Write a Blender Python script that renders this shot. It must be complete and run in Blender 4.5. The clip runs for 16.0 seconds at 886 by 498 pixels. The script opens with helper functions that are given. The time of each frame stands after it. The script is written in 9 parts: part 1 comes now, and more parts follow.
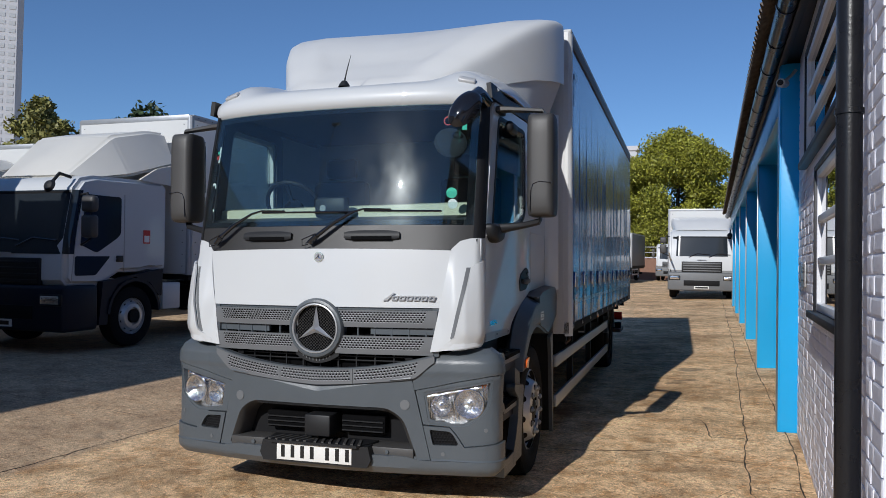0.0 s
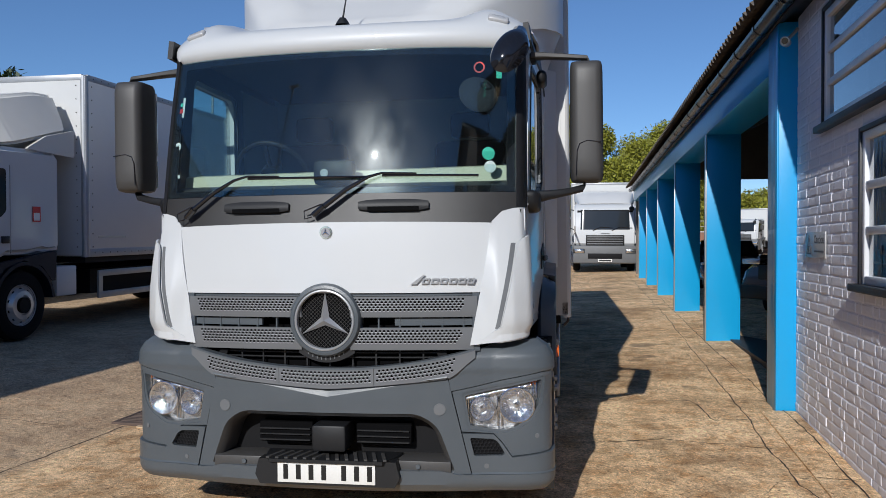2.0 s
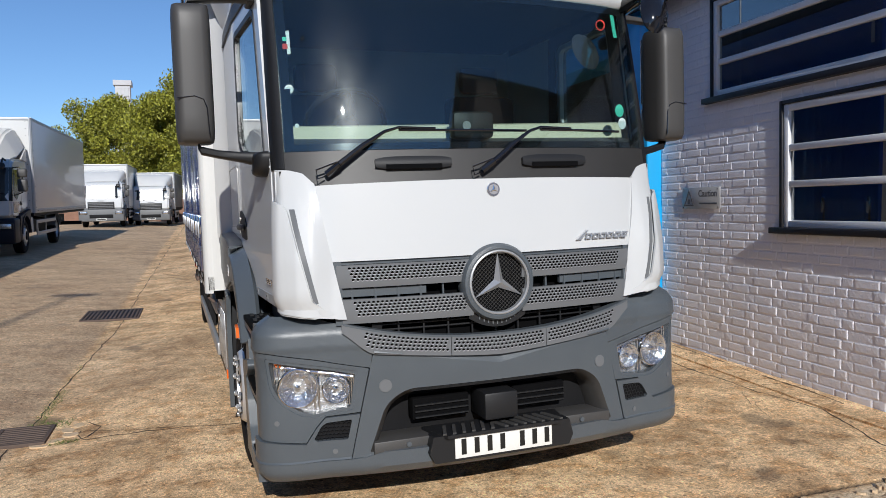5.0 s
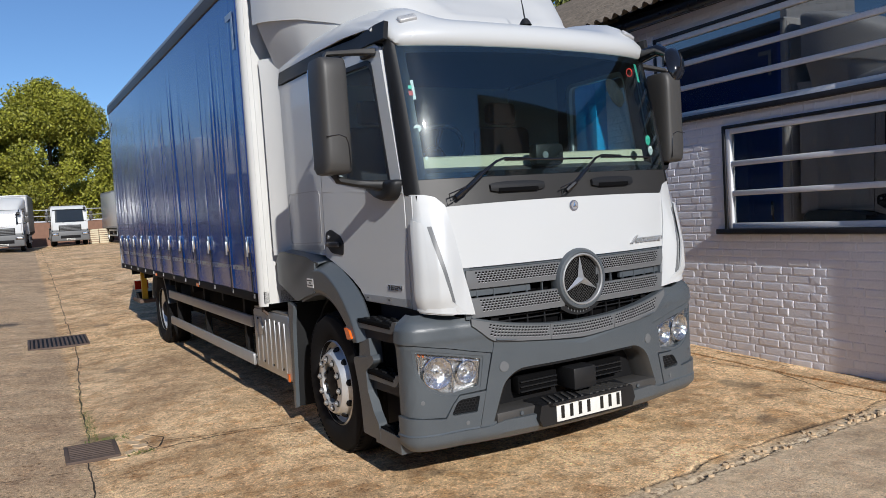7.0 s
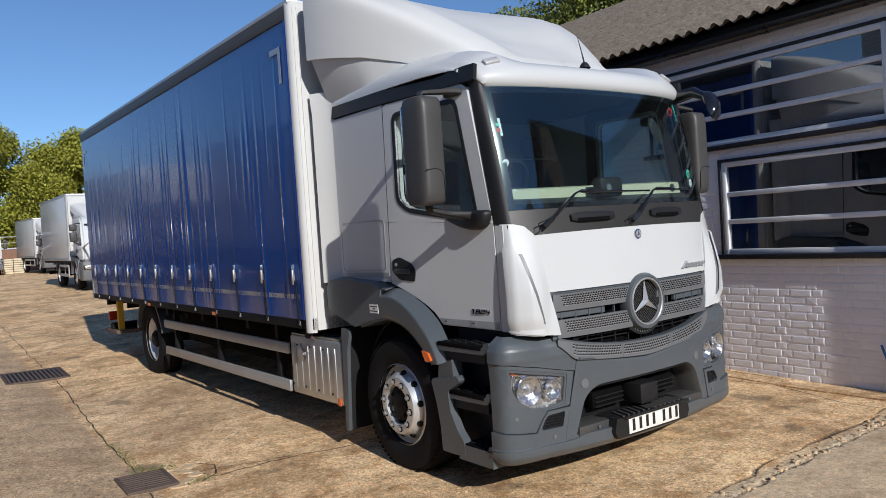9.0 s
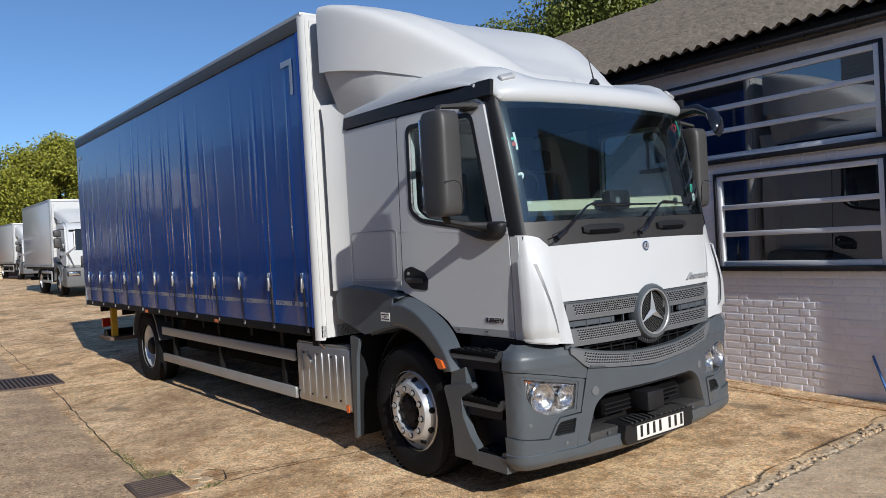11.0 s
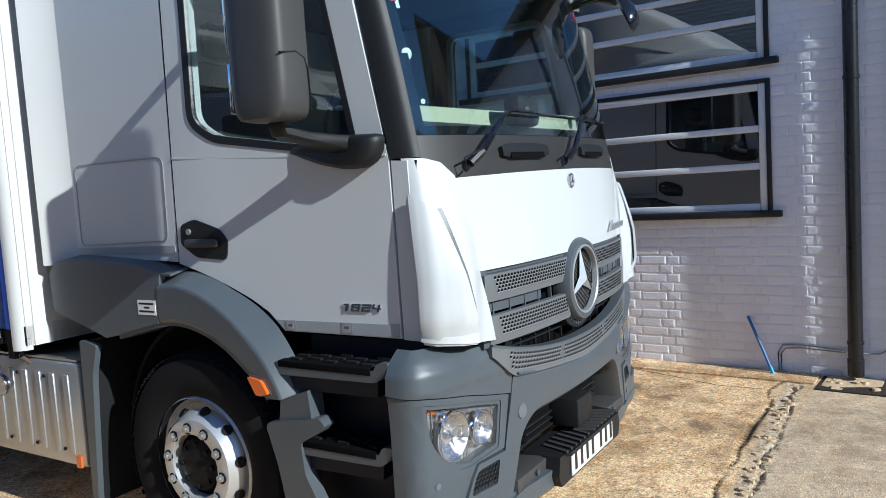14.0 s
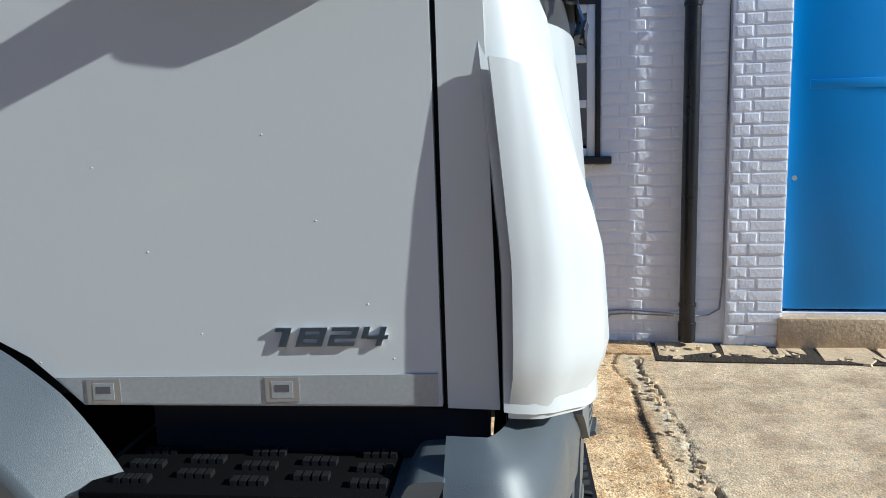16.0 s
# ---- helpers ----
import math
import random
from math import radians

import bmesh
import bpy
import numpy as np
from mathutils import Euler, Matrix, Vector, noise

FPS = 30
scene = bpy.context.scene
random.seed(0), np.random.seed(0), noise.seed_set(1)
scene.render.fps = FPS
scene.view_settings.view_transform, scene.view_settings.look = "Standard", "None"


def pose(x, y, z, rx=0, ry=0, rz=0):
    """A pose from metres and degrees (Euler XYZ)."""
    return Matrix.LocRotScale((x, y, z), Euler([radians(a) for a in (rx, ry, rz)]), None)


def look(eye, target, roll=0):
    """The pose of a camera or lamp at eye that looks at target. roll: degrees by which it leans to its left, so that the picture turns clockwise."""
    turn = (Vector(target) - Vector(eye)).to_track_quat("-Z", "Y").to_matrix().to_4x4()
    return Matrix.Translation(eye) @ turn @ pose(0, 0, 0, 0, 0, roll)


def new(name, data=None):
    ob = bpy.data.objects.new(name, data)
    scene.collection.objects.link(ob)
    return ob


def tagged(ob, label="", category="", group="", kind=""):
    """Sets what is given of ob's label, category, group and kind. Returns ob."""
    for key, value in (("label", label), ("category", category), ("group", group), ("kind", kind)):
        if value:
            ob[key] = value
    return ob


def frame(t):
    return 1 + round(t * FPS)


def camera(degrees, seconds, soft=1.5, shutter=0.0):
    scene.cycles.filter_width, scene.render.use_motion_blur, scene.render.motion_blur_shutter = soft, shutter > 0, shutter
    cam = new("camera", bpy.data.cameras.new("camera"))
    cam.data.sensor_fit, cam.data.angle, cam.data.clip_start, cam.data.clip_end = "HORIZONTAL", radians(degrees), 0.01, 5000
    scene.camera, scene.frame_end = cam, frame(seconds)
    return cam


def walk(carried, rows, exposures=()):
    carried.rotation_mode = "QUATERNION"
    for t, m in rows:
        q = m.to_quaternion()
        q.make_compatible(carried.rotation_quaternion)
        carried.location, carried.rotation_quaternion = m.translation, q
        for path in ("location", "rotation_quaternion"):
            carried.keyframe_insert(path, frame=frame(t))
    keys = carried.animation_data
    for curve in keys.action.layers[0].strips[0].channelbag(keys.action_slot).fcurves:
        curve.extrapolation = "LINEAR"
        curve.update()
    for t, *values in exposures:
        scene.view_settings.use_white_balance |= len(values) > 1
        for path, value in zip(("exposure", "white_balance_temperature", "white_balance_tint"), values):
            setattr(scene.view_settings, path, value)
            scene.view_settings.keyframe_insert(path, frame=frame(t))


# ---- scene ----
cam = camera(60.2, 16.0, soft=0.8)
METRES, EYE, TILT, LEAN, TURN = 11.14, 1.55, 0.0, 0.0, 19.4
ROWS = [
    (0.0, 0.0, 0.0, 0.0, -0.02, 1.34, -1.06),
    (0.5, -0.0099, 0.0129, -0.0009, -0.56, 1.1, -0.98),
    (1.0, -0.0311, 0.0301, 0.0009, -2.18, 1.0, -0.68),
    (1.5, -0.0486, 0.0499, -0.001, -4.94, 0.63, -0.37),
    (2.0, -0.0716, 0.0783, -0.001, -8.76, -0.34, -0.19),
    (2.5, -0.1044, 0.1035, -0.0037, -13.41, -1.81, -0.3),
    (3.0, -0.1384, 0.1245, -0.0057, -18.67, -3.14, -0.39),
    (3.5, -0.1743, 0.1465, -0.0029, -24.14, -3.83, -0.2),
    (4.0, -0.2146, 0.1613, -0.0022, -29.22, -3.89, 0.3),
    (4.5, -0.2528, 0.1743, -0.0028, -33.46, -3.51, 0.83),
    (7.0, -0.4331, 0.2098, 0.0034, -47.96, -2.61, 3.11),
    (7.5, -0.4558, 0.228, 0.0074, -50.13, -2.54, 3.76),
    (8.0, -0.4813, 0.2413, 0.0095, -51.84, -2.27, 4.03),
    (8.5, -0.5006, 0.2542, 0.0094, -53.21, -1.65, 3.79),
    (9.0, -0.5121, 0.2641, 0.0091, -54.1, -0.9, 3.32),
    (11.5, -0.5328, 0.2763, 0.0108, -56.24, -0.31, 2.71),
    (12.0, -0.508, 0.2943, 0.0107, -57.8, -0.79, 2.67),
    (12.5, -0.4863, 0.3209, 0.0085, -60.36, -1.48, 2.77),
    (13.0, -0.4576, 0.3504, 0.0075, -64.43, -2.38, 3.07),
    (13.5, -0.4221, 0.3794, 0.0051, -69.65, -3.34, 3.3),
    (14.0, -0.3888, 0.4114, 0.0027, -75.58, -4.28, 3.32),
    (14.5, -0.3566, 0.4384, -0.0009, -81.73, -4.96, 3.19),
    (15.0, -0.3229, 0.4652, -0.0016, -87.91, -5.79, 2.75),
    (15.5, -0.2871, 0.4892, -0.0045, -94.66, -6.82, 2.24),
    (16.0, -0.249, 0.5091, -0.0085, -102.1, -8.44, 1.52),
]
EXPOSURES = [(0.0, .28, 5950, 10), (2.5, .36, 5950, 10), (4.5, .50, 6050, 10), (9.0, .49, 6150, 10), (11.5, .54, 6050, 9), (12.5, .63, 5950, 7), (14.0, .90, 5620, 3), (15.0, 1.10, 5650, 1), (16.0, 1.12, 5700, 0)]
walk(cam, [(t, pose(0, 0, EYE, TILT, LEAN, TURN) @ pose(METRES * x, METRES * y, METRES * z, 90 + pitch, roll, yaw)) for t, x, y, z, yaw, pitch, roll in ROWS], exposures=EXPOSURES)

# ---- world, sun ----
world = bpy.data.worlds.new("sky")
scene.world = world
world.use_nodes = True
wn = world.node_tree
sky = wn.nodes.new("ShaderNodeTexSky")
sky.sky_type = "NISHITA"
sky.sun_disc = False
sky.sun_elevation = radians(27.5)
sky.sun_rotation = radians(186)
sky.altitude = 1200
sky.air_density, sky.dust_density, sky.ozone_density = 1.0, 0.0, 5.5
wn.links.new(sky.outputs[0], wn.nodes["Background"].inputs[0])
wn.nodes["Background"].inputs[1].default_value = 0.074
sun = new("sun", bpy.data.lights.new("sun", "SUN"))
sun.data.energy, sun.data.angle, sun.data.color = 3.0, radians(0.53), (1.0, 0.94, 0.85)
SUN_AZ, SUN_EL = 8.0, 27.5
sun.matrix_world = look((0, 0, 30), (math.sin(radians(SUN_AZ)), math.cos(radians(SUN_AZ)), 30 - math.tan(radians(SUN_EL))))

# ---- materials ----
def mat(name, color, rough=0.5, metal=0.0, vary=0.12, scale=6.0, grain=0.06, gscale=120.0, bump=0.0, bscale=200.0, coat=0.0, rvary=0.1, rand=0.0, spec=0.5):
    """A principled surface whose colour varies at two scales, with fine relief."""
    m = bpy.data.materials.new(name)
    m.use_nodes = True
    t = m.node_tree
    b = t.nodes["Principled BSDF"]
    geo = t.nodes.new("ShaderNodeTexCoord")
    n1 = t.nodes.new("ShaderNodeTexNoise"); n1.inputs["Scale"].default_value = scale; n1.inputs["Detail"].default_value = 5
    n2 = t.nodes.new("ShaderNodeTexNoise"); n2.inputs["Scale"].default_value = gscale; n2.inputs["Detail"].default_value = 3
    for n in (n1, n2):
        t.links.new(geo.outputs["Object"], n.inputs["Vector"])
    a = t.nodes.new("ShaderNodeMath"); a.operation = "MULTIPLY_ADD"
    a.inputs[1].default_value = 2 * vary; a.inputs[2].default_value = 1 - vary
    t.links.new(n1.outputs["Fac"], a.inputs[0])
    g = t.nodes.new("ShaderNodeMath"); g.operation = "MULTIPLY_ADD"
    g.inputs[1].default_value = 2 * grain; g.inputs[2].default_value = 1 - grain
    t.links.new(n2.outputs["Fac"], g.inputs[0])
    mul = t.nodes.new("ShaderNodeMath"); mul.operation = "MULTIPLY"
    t.links.new(a.outputs[0], mul.inputs[0]); t.links.new(g.outputs[0], mul.inputs[1])
    last = mul
    if rand:
        oi = t.nodes.new("ShaderNodeObjectInfo")
        r = t.nodes.new("ShaderNodeMath"); r.operation = "MULTIPLY_ADD"; r.inputs[1].default_value = 2 * rand; r.inputs[2].default_value = 1 - rand
        t.links.new(oi.outputs["Random"], r.inputs[0])
        last = t.nodes.new("ShaderNodeMath"); last.operation = "MULTIPLY"
        t.links.new(mul.outputs[0], last.inputs[0]); t.links.new(r.outputs[0], last.inputs[1])
    v = t.nodes.new("ShaderNodeVectorMath"); v.operation = "SCALE"
    v.inputs[0].default_value = color
    t.links.new(last.outputs[0], v.inputs["Scale"])
    t.links.new(v.outputs[0], b.inputs["Base Color"])
    rr = t.nodes.new("ShaderNodeMath"); rr.operation = "MULTIPLY_ADD"
    rr.inputs[1].default_value = 2 * rvary * rough; rr.inputs[2].default_value = rough * (1 - rvary)
    t.links.new(n1.outputs["Fac"], rr.inputs[0]); t.links.new(rr.outputs[0], b.inputs["Roughness"])
    b.inputs["Metallic"].default_value = metal
    b.inputs["Coat Weight"].default_value = coat
    b.inputs["Coat Roughness"].default_value = 0.04
    b.inputs["Specular IOR Level"].default_value = spec
    if bump:
        n3 = t.nodes.new("ShaderNodeTexNoise"); n3.inputs["Scale"].default_value = bscale; n3.inputs["Detail"].default_value = 4
        t.links.new(geo.outputs["Object"], n3.inputs["Vector"])
        bp = t.nodes.new("ShaderNodeBump"); bp.inputs["Strength"].default_value = 1.0; bp.inputs["Distance"].default_value = bump
        t.links.new(n3.outputs["Fac"], bp.inputs["Height"]); t.links.new(bp.outputs[0], b.inputs["Normal"])
    return m


def glass(name, tint, rough=0.0, alpha=0.25, dust=0.0, gain=1.5, haze=0.0):
    """Thin tinted pane: a clear sheet that reflects by Fresnel and lets light through."""
    m = bpy.data.materials.new(name)
    m.use_nodes = True
    t = m.node_tree
    t.nodes.remove(t.nodes["Principled BSDF"])
    out = t.nodes["Material Output"]
    tr = t.nodes.new("ShaderNodeBsdfTransparent"); tr.inputs[0].default_value = (*tint, 1)
    gl = t.nodes.new("ShaderNodeBsdfGlossy"); gl.inputs["Roughness"].default_value = rough
    fr = t.nodes.new("ShaderNodeLayerWeight"); fr.inputs[0].default_value = 0.5
    p5 = t.nodes.new("ShaderNodeMath"); p5.operation = "POWER"; p5.inputs[1].default_value = 5
    f0 = t.nodes.new("ShaderNodeMath"); f0.operation = "MULTIPLY_ADD"; f0.inputs[1].default_value = 0.96; f0.inputs[2].default_value = 0.04
    t.links.new(fr.outputs["Facing"], p5.inputs[0]); t.links.new(p5.outputs[0], f0.inputs[0])
    k = t.nodes.new("ShaderNodeMath"); k.operation = "MULTIPLY_ADD"; k.inputs[1].default_value = gain; k.inputs[2].default_value = alpha; k.use_clamp = True
    mx = t.nodes.new("ShaderNodeMixShader")
    t.links.new(f0.outputs[0], k.inputs[0]); t.links.new(k.outputs[0], mx.inputs[0])
    t.links.new(tr.outputs[0], mx.inputs[1]); t.links.new(gl.outputs[0], mx.inputs[2])
    last = mx
    if haze:
        co = t.nodes.new("ShaderNodeTexCoord")
        mp = t.nodes.new("ShaderNodeMapping"); mp.inputs["Scale"].default_value = (3.0, 3.0, 1.6); mp.inputs["Rotation"].default_value = (0, 0.5, 0)
        sm = t.nodes.new("ShaderNodeTexNoise"); sm.inputs["Scale"].default_value = 1.6; sm.inputs["Detail"].default_value = 6
        t.links.new(co.outputs["Object"], mp.inputs[0]); t.links.new(mp.outputs[0], sm.inputs["Vector"])
        hz = t.nodes.new("ShaderNodeBsdfGlossy"); hz.inputs["Roughness"].default_value = 0.22
        am = t.nodes.new("ShaderNodeMapRange"); am.inputs["From Min"].default_value = 0.35; am.inputs["From Max"].default_value = 0.70
        am.inputs["To Min"].default_value = 0.25 * haze; am.inputs["To Max"].default_value = 2 * haze
        t.links.new(sm.outputs["Fac"], am.inputs["Value"])
        last = t.nodes.new("ShaderNodeMixShader")
        t.links.new(am.outputs[0], last.inputs[0]); t.links.new(mx.outputs[0], last.inputs[1]); t.links.new(hz.outputs[0], last.inputs[2])
        mx = last
    if dust:
        co = t.nodes.new("ShaderNodeTexCoord")
        nz = t.nodes.new("ShaderNodeTexNoise"); nz.inputs["Scale"].default_value = 2.2; nz.inputs["Detail"].default_value = 7
        t.links.new(co.outputs["Object"], nz.inputs["Vector"])
        df = t.nodes.new("ShaderNodeBsdfDiffuse"); df.inputs[0].default_value = (0.62, 0.64, 0.64, 1)
        f = t.nodes.new("ShaderNodeMath"); f.operation = "MULTIPLY"; f.inputs[1].default_value = 2 * dust
        t.links.new(nz.outputs["Fac"], f.inputs[0])
        last = t.nodes.new("ShaderNodeMixShader")
        t.links.new(f.outputs[0], last.inputs[0]); t.links.new(mx.outputs[0], last.inputs[1]); t.links.new(df.outputs[0], last.inputs[2])
    t.links.new(last.outputs[0], out.inputs[0])
    return m


M_WHITE = mat("white_cab_paint", (0.585, 0.60, 0.605), 0.40, vary=0.03, scale=1.5, grain=0.01, coat=0.5, spec=0.35)
M_GRP = mat("white_fairing_plastic", (0.66, 0.66, 0.64), 0.42, vary=0.05, scale=2.5, grain=0.02, coat=0.2)
M_CREAMGRP = mat("cream_white_fairing_plastic", (0.68, 0.66, 0.60), 0.42, vary=0.05, scale=2.5, grain=0.02, coat=0.2)
M_GREY = mat("dark_grey_moulded_plastic", (0.083, 0.097, 0.110), 0.36, vary=0.12, scale=4, grain=0.08, gscale=500, bump=0.0004, bscale=900, spec=0.6)
M_SLAT = mat("grey_grille_plastic", (0.145, 0.152, 0.160), 0.42, vary=0.08, scale=4, grain=0.06, gscale=500)
M_BLACKP = mat("black_plastic", (0.012, 0.0125, 0.014), 0.5, vary=0.15, scale=5, grain=0.08, gscale=400, bump=0.0003, bscale=700, spec=0.4)
M_MIRRORSHELL = mat("charcoal_mirror_shell", (0.056, 0.054, 0.052), 0.5, vary=0.08, scale=6, grain=0.05, gscale=500)
M_GLOSSBLACK = mat("gloss_black_trim", (0.010, 0.010, 0.012), 0.12, vary=0.05, coat=0.5)
M_TYRE = mat("tyre_rubber", (0.011, 0.011, 0.012), 0.85, spec=0.15, vary=0.25, scale=9, grain=0.15, gscale=200, bump=0.0008, bscale=260)
M_RIM = mat("silver_painted_rim", (0.62, 0.63, 0.64), 0.34, metal=0.55, vary=0.10, scale=9, grain=0.05)
M_STEEL = mat("galvanised_steel", (0.52, 0.53, 0.54), 0.38, metal=0.8, vary=0.12, scale=7, grain=0.08, gscale=90)
M_CHROME = mat("chrome", (0.75, 0.76, 0.78), 0.07, metal=1.0, vary=0.03, grain=0.0)
M_SILVER = mat("satin_silver", (0.58, 0.59, 0.60), 0.30, metal=0.65, vary=0.05, grain=0.02)
M_ALU = mat("grey_aluminium_rail", (0.42, 0.43, 0.44), 0.42, metal=0.5, vary=0.12, scale=8, grain=0.06)
M_CHASSIS = mat("black_chassis_steel", (0.008, 0.008, 0.009), 0.65, vary=0.3, scale=8, grain=0.2, spec=0.2)
# near-black: some black plastic, and painted shade in openings
M_VOID = mat("black_plastic_and_void_shade", (0.003, 0.003, 0.0035), 0.9, vary=0.1, spec=0.1)
M_NAVY = mat("dark_navy_plastic", (0.006, 0.009, 0.020), 0.5, vary=0.15, scale=5, spec=0.3)
M_CURTAIN = mat("blue_pvc_curtain", (0.006, 0.060, 0.285), 0.24, vary=0.10, scale=1.2, grain=0.05, gscale=350, bump=0.0003, bscale=600, coat=0.35)
M_CURTEDGE = mat("bright_blue_webbing", (0.012, 0.085, 0.50), 0.45, vary=0.08)
M_TAPE = mat("silver_reflective_tape", (0.40, 0.42, 0.44), 0.3, metal=0.3, vary=0.08, grain=0.15, gscale=160)
M_STRAP = mat("black_webbing", (0.016, 0.016, 0.02), 0.7)
M_AMBER = mat("amber_lens", (0.75, 0.14, 0.015), 0.12, vary=0.1, coat=0.6)
M_RED = mat("red_lens", (0.45, 0.02, 0.015), 0.15, coat=0.5)
M_REDFAB = mat("red_fabric", (0.50, 0.02, 0.02), 0.8)
M_PLATE = mat("white_number_plate", (0.78, 0.78, 0.75), 0.3, vary=0.02)
M_INK = mat("black_ink", (0.012, 0.012, 0.012), 0.4)
M_REFL = mat("headlamp_reflector", (0.84, 0.84, 0.84), 0.10, metal=0.95, vary=0.05, grain=0.10, gscale=40, bump=0.007, bscale=45)
M_BOWL = mat("bright_lamp_bowl", (0.86, 0.86, 0.86), 0.24, metal=0.8, vary=0.06, grain=0.08, gscale=60, bump=0.008, bscale=38)
M_CREAM = mat("cream_dashboard_plastic", (0.62, 0.56, 0.40), 0.6, vary=0.05)
M_DARKTRIM = mat("dark_cab_trim", (0.035, 0.036, 0.040), 0.7, vary=0.2)
M_CHARCOAL = mat("sun_greyed_charcoal_plastic", (0.029, 0.028, 0.027), 0.46, vary=0.15, scale=5, grain=0.08, gscale=400, bump=0.0003, bscale=700)
M_SEAT = mat("dark_seat_cloth", (0.025, 0.027, 0.035), 0.9, vary=0.2, grain=0.2, gscale=300)
M_STICKER = mat("white_sticker", (0.80, 0.80, 0.78), 0.5, vary=0.03)
M_GREENST = mat("mint_green_sticker", (0.10, 0.60, 0.42), 0.5, vary=0.03)
M_REDST = mat("red_print", (0.6, 0.04, 0.03), 0.5)
M_YELLOW = mat("yellow_paint", (0.65, 0.38, 0.02), 0.5)
M_GLASS = glass("windscreen_glass", (0.74, 0.87, 0.87), alpha=0.02, dust=0.0018, gain=1.25, rough=0.010, haze=0.0024)
M_SIDEGLASS = glass("door_glass", (0.82, 0.90, 0.89), alpha=0.03, dust=0.006, gain=1.2)
M_BGLASS = glass("building_window_glass", (0.30, 0.36, 0.40), alpha=0.22, dust=0.012)
M_LAMPGLASS = glass("clear_lens", (0.95, 0.96, 0.97), alpha=0.0, gain=1.0)
M_MIRROR = mat("mirror_glass", (0.85, 0.87, 0.88), 0.02, metal=1.0, vary=0.0, grain=0.0)
M_BRICK = mat("lilac_white_painted_brick", (0.84, 0.84, 0.895), 0.80, spec=0.3, vary=0.08, scale=3, grain=0.05, gscale=60, bump=0.0028, bscale=42, rand=0.035)
M_MORTAR = mat("painted_mortar", (0.83, 0.83, 0.885), 0.75, vary=0.1, scale=4, grain=0.08, bump=0.002, bscale=60)
M_RENDER = mat("lilac_white_painted_render", (0.76, 0.76, 0.80), 0.65, vary=0.06, scale=2, bump=0.0015, bscale=40)
M_BLUE = mat("bright_blue_gloss_paint", (0.020, 0.36, 0.72), 0.35, vary=0.06, scale=2, grain=0.03, coat=0.2, bump=0.0006, bscale=25)
M_BLUEDOOR = mat("deep_blue_door_paint", (0.012, 0.24, 0.62), 0.4, vary=0.08, scale=2)
M_FRAME = mat("white_upvc_frame", (0.78, 0.79, 0.82), 0.35, vary=0.04)
M_BLACKWOOD = mat("black_painted_timber", (0.012, 0.012, 0.016), 0.5, vary=0.2, bump=0.001, bscale=60)
M_PIPE = mat("black_cast_iron", (0.012, 0.012, 0.014), 0.28, vary=0.2, scale=12, grain=0.15, bump=0.0008, bscale=90)
M_ROOF = mat("weathered_asbestos_sheet", (0.135, 0.112, 0.088), 0.9, vary=0.6, scale=7, grain=0.5, gscale=28, bump=0.008, bscale=34)
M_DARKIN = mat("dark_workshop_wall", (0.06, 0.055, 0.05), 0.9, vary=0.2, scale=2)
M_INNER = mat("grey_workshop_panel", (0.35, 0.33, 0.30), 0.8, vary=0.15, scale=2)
# panel and floor colours are lowered to stand in for the bays' deep shade
M_WSWALL = mat("shade_darkened_workshop_panel", (0.15, 0.14, 0.125), 0.8, vary=0.2, scale=2)
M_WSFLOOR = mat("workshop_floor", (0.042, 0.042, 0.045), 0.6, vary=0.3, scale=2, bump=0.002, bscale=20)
M_REDBRICK = mat("brown_brick", (0.24, 0.13, 0.085), 0.85, vary=0.25, scale=3, grain=0.3, gscale=30)
M_CLAD = mat("grey_metal_cladding", (0.44, 0.45, 0.46), 0.45, vary=0.1, scale=2)
M_TOWER = mat("pale_concrete_tower", (0.50, 0.50, 0.52), 0.8, vary=0.1, scale=0.2)
M_DARKGLASS = mat("dark_window", (0.02, 0.025, 0.03), 0.1, vary=0.1, scale=1)
M_LEAF = mat("plane_tree_leaf", (0.235, 0.235, 0.024), 0.6, vary=0.35, scale=0.5, grain=0.45, gscale=3.0, rand=0.0)
M_LEAFDK = mat("evergreen_leaf", (0.035, 0.060, 0.020), 0.6, vary=0.4, scale=0.6, grain=0.4, gscale=3.0)
M_LEAFMID = mat("olive_leaf", (0.19, 0.18, 0.05), 0.6, vary=0.4, scale=0.6, grain=0.4, gscale=3.0)
M_LEAFNEAR = mat("deep_green_leaf", (0.135, 0.150, 0.022), 0.55, vary=0.4, scale=0.7, grain=0.45, gscale=4.0)
M_BARK = mat("bark", (0.09, 0.075, 0.055), 0.9, vary=0.3, scale=4, bump=0.01, bscale=14)
M_TRUCKBODY = mat("white_box_body_panel", (0.64, 0.64, 0.62), 0.35, vary=0.06, scale=1.0, grain=0.03, coat=0.2)
M_GREYTRUCK = mat("mid_grey_bumper", (0.13, 0.135, 0.14), 0.5, vary=0.1)
M_CARPAINT = mat("dark_grey_car_paint", (0.045, 0.050, 0.060), 0.2, coat=1.0, vary=0.05)


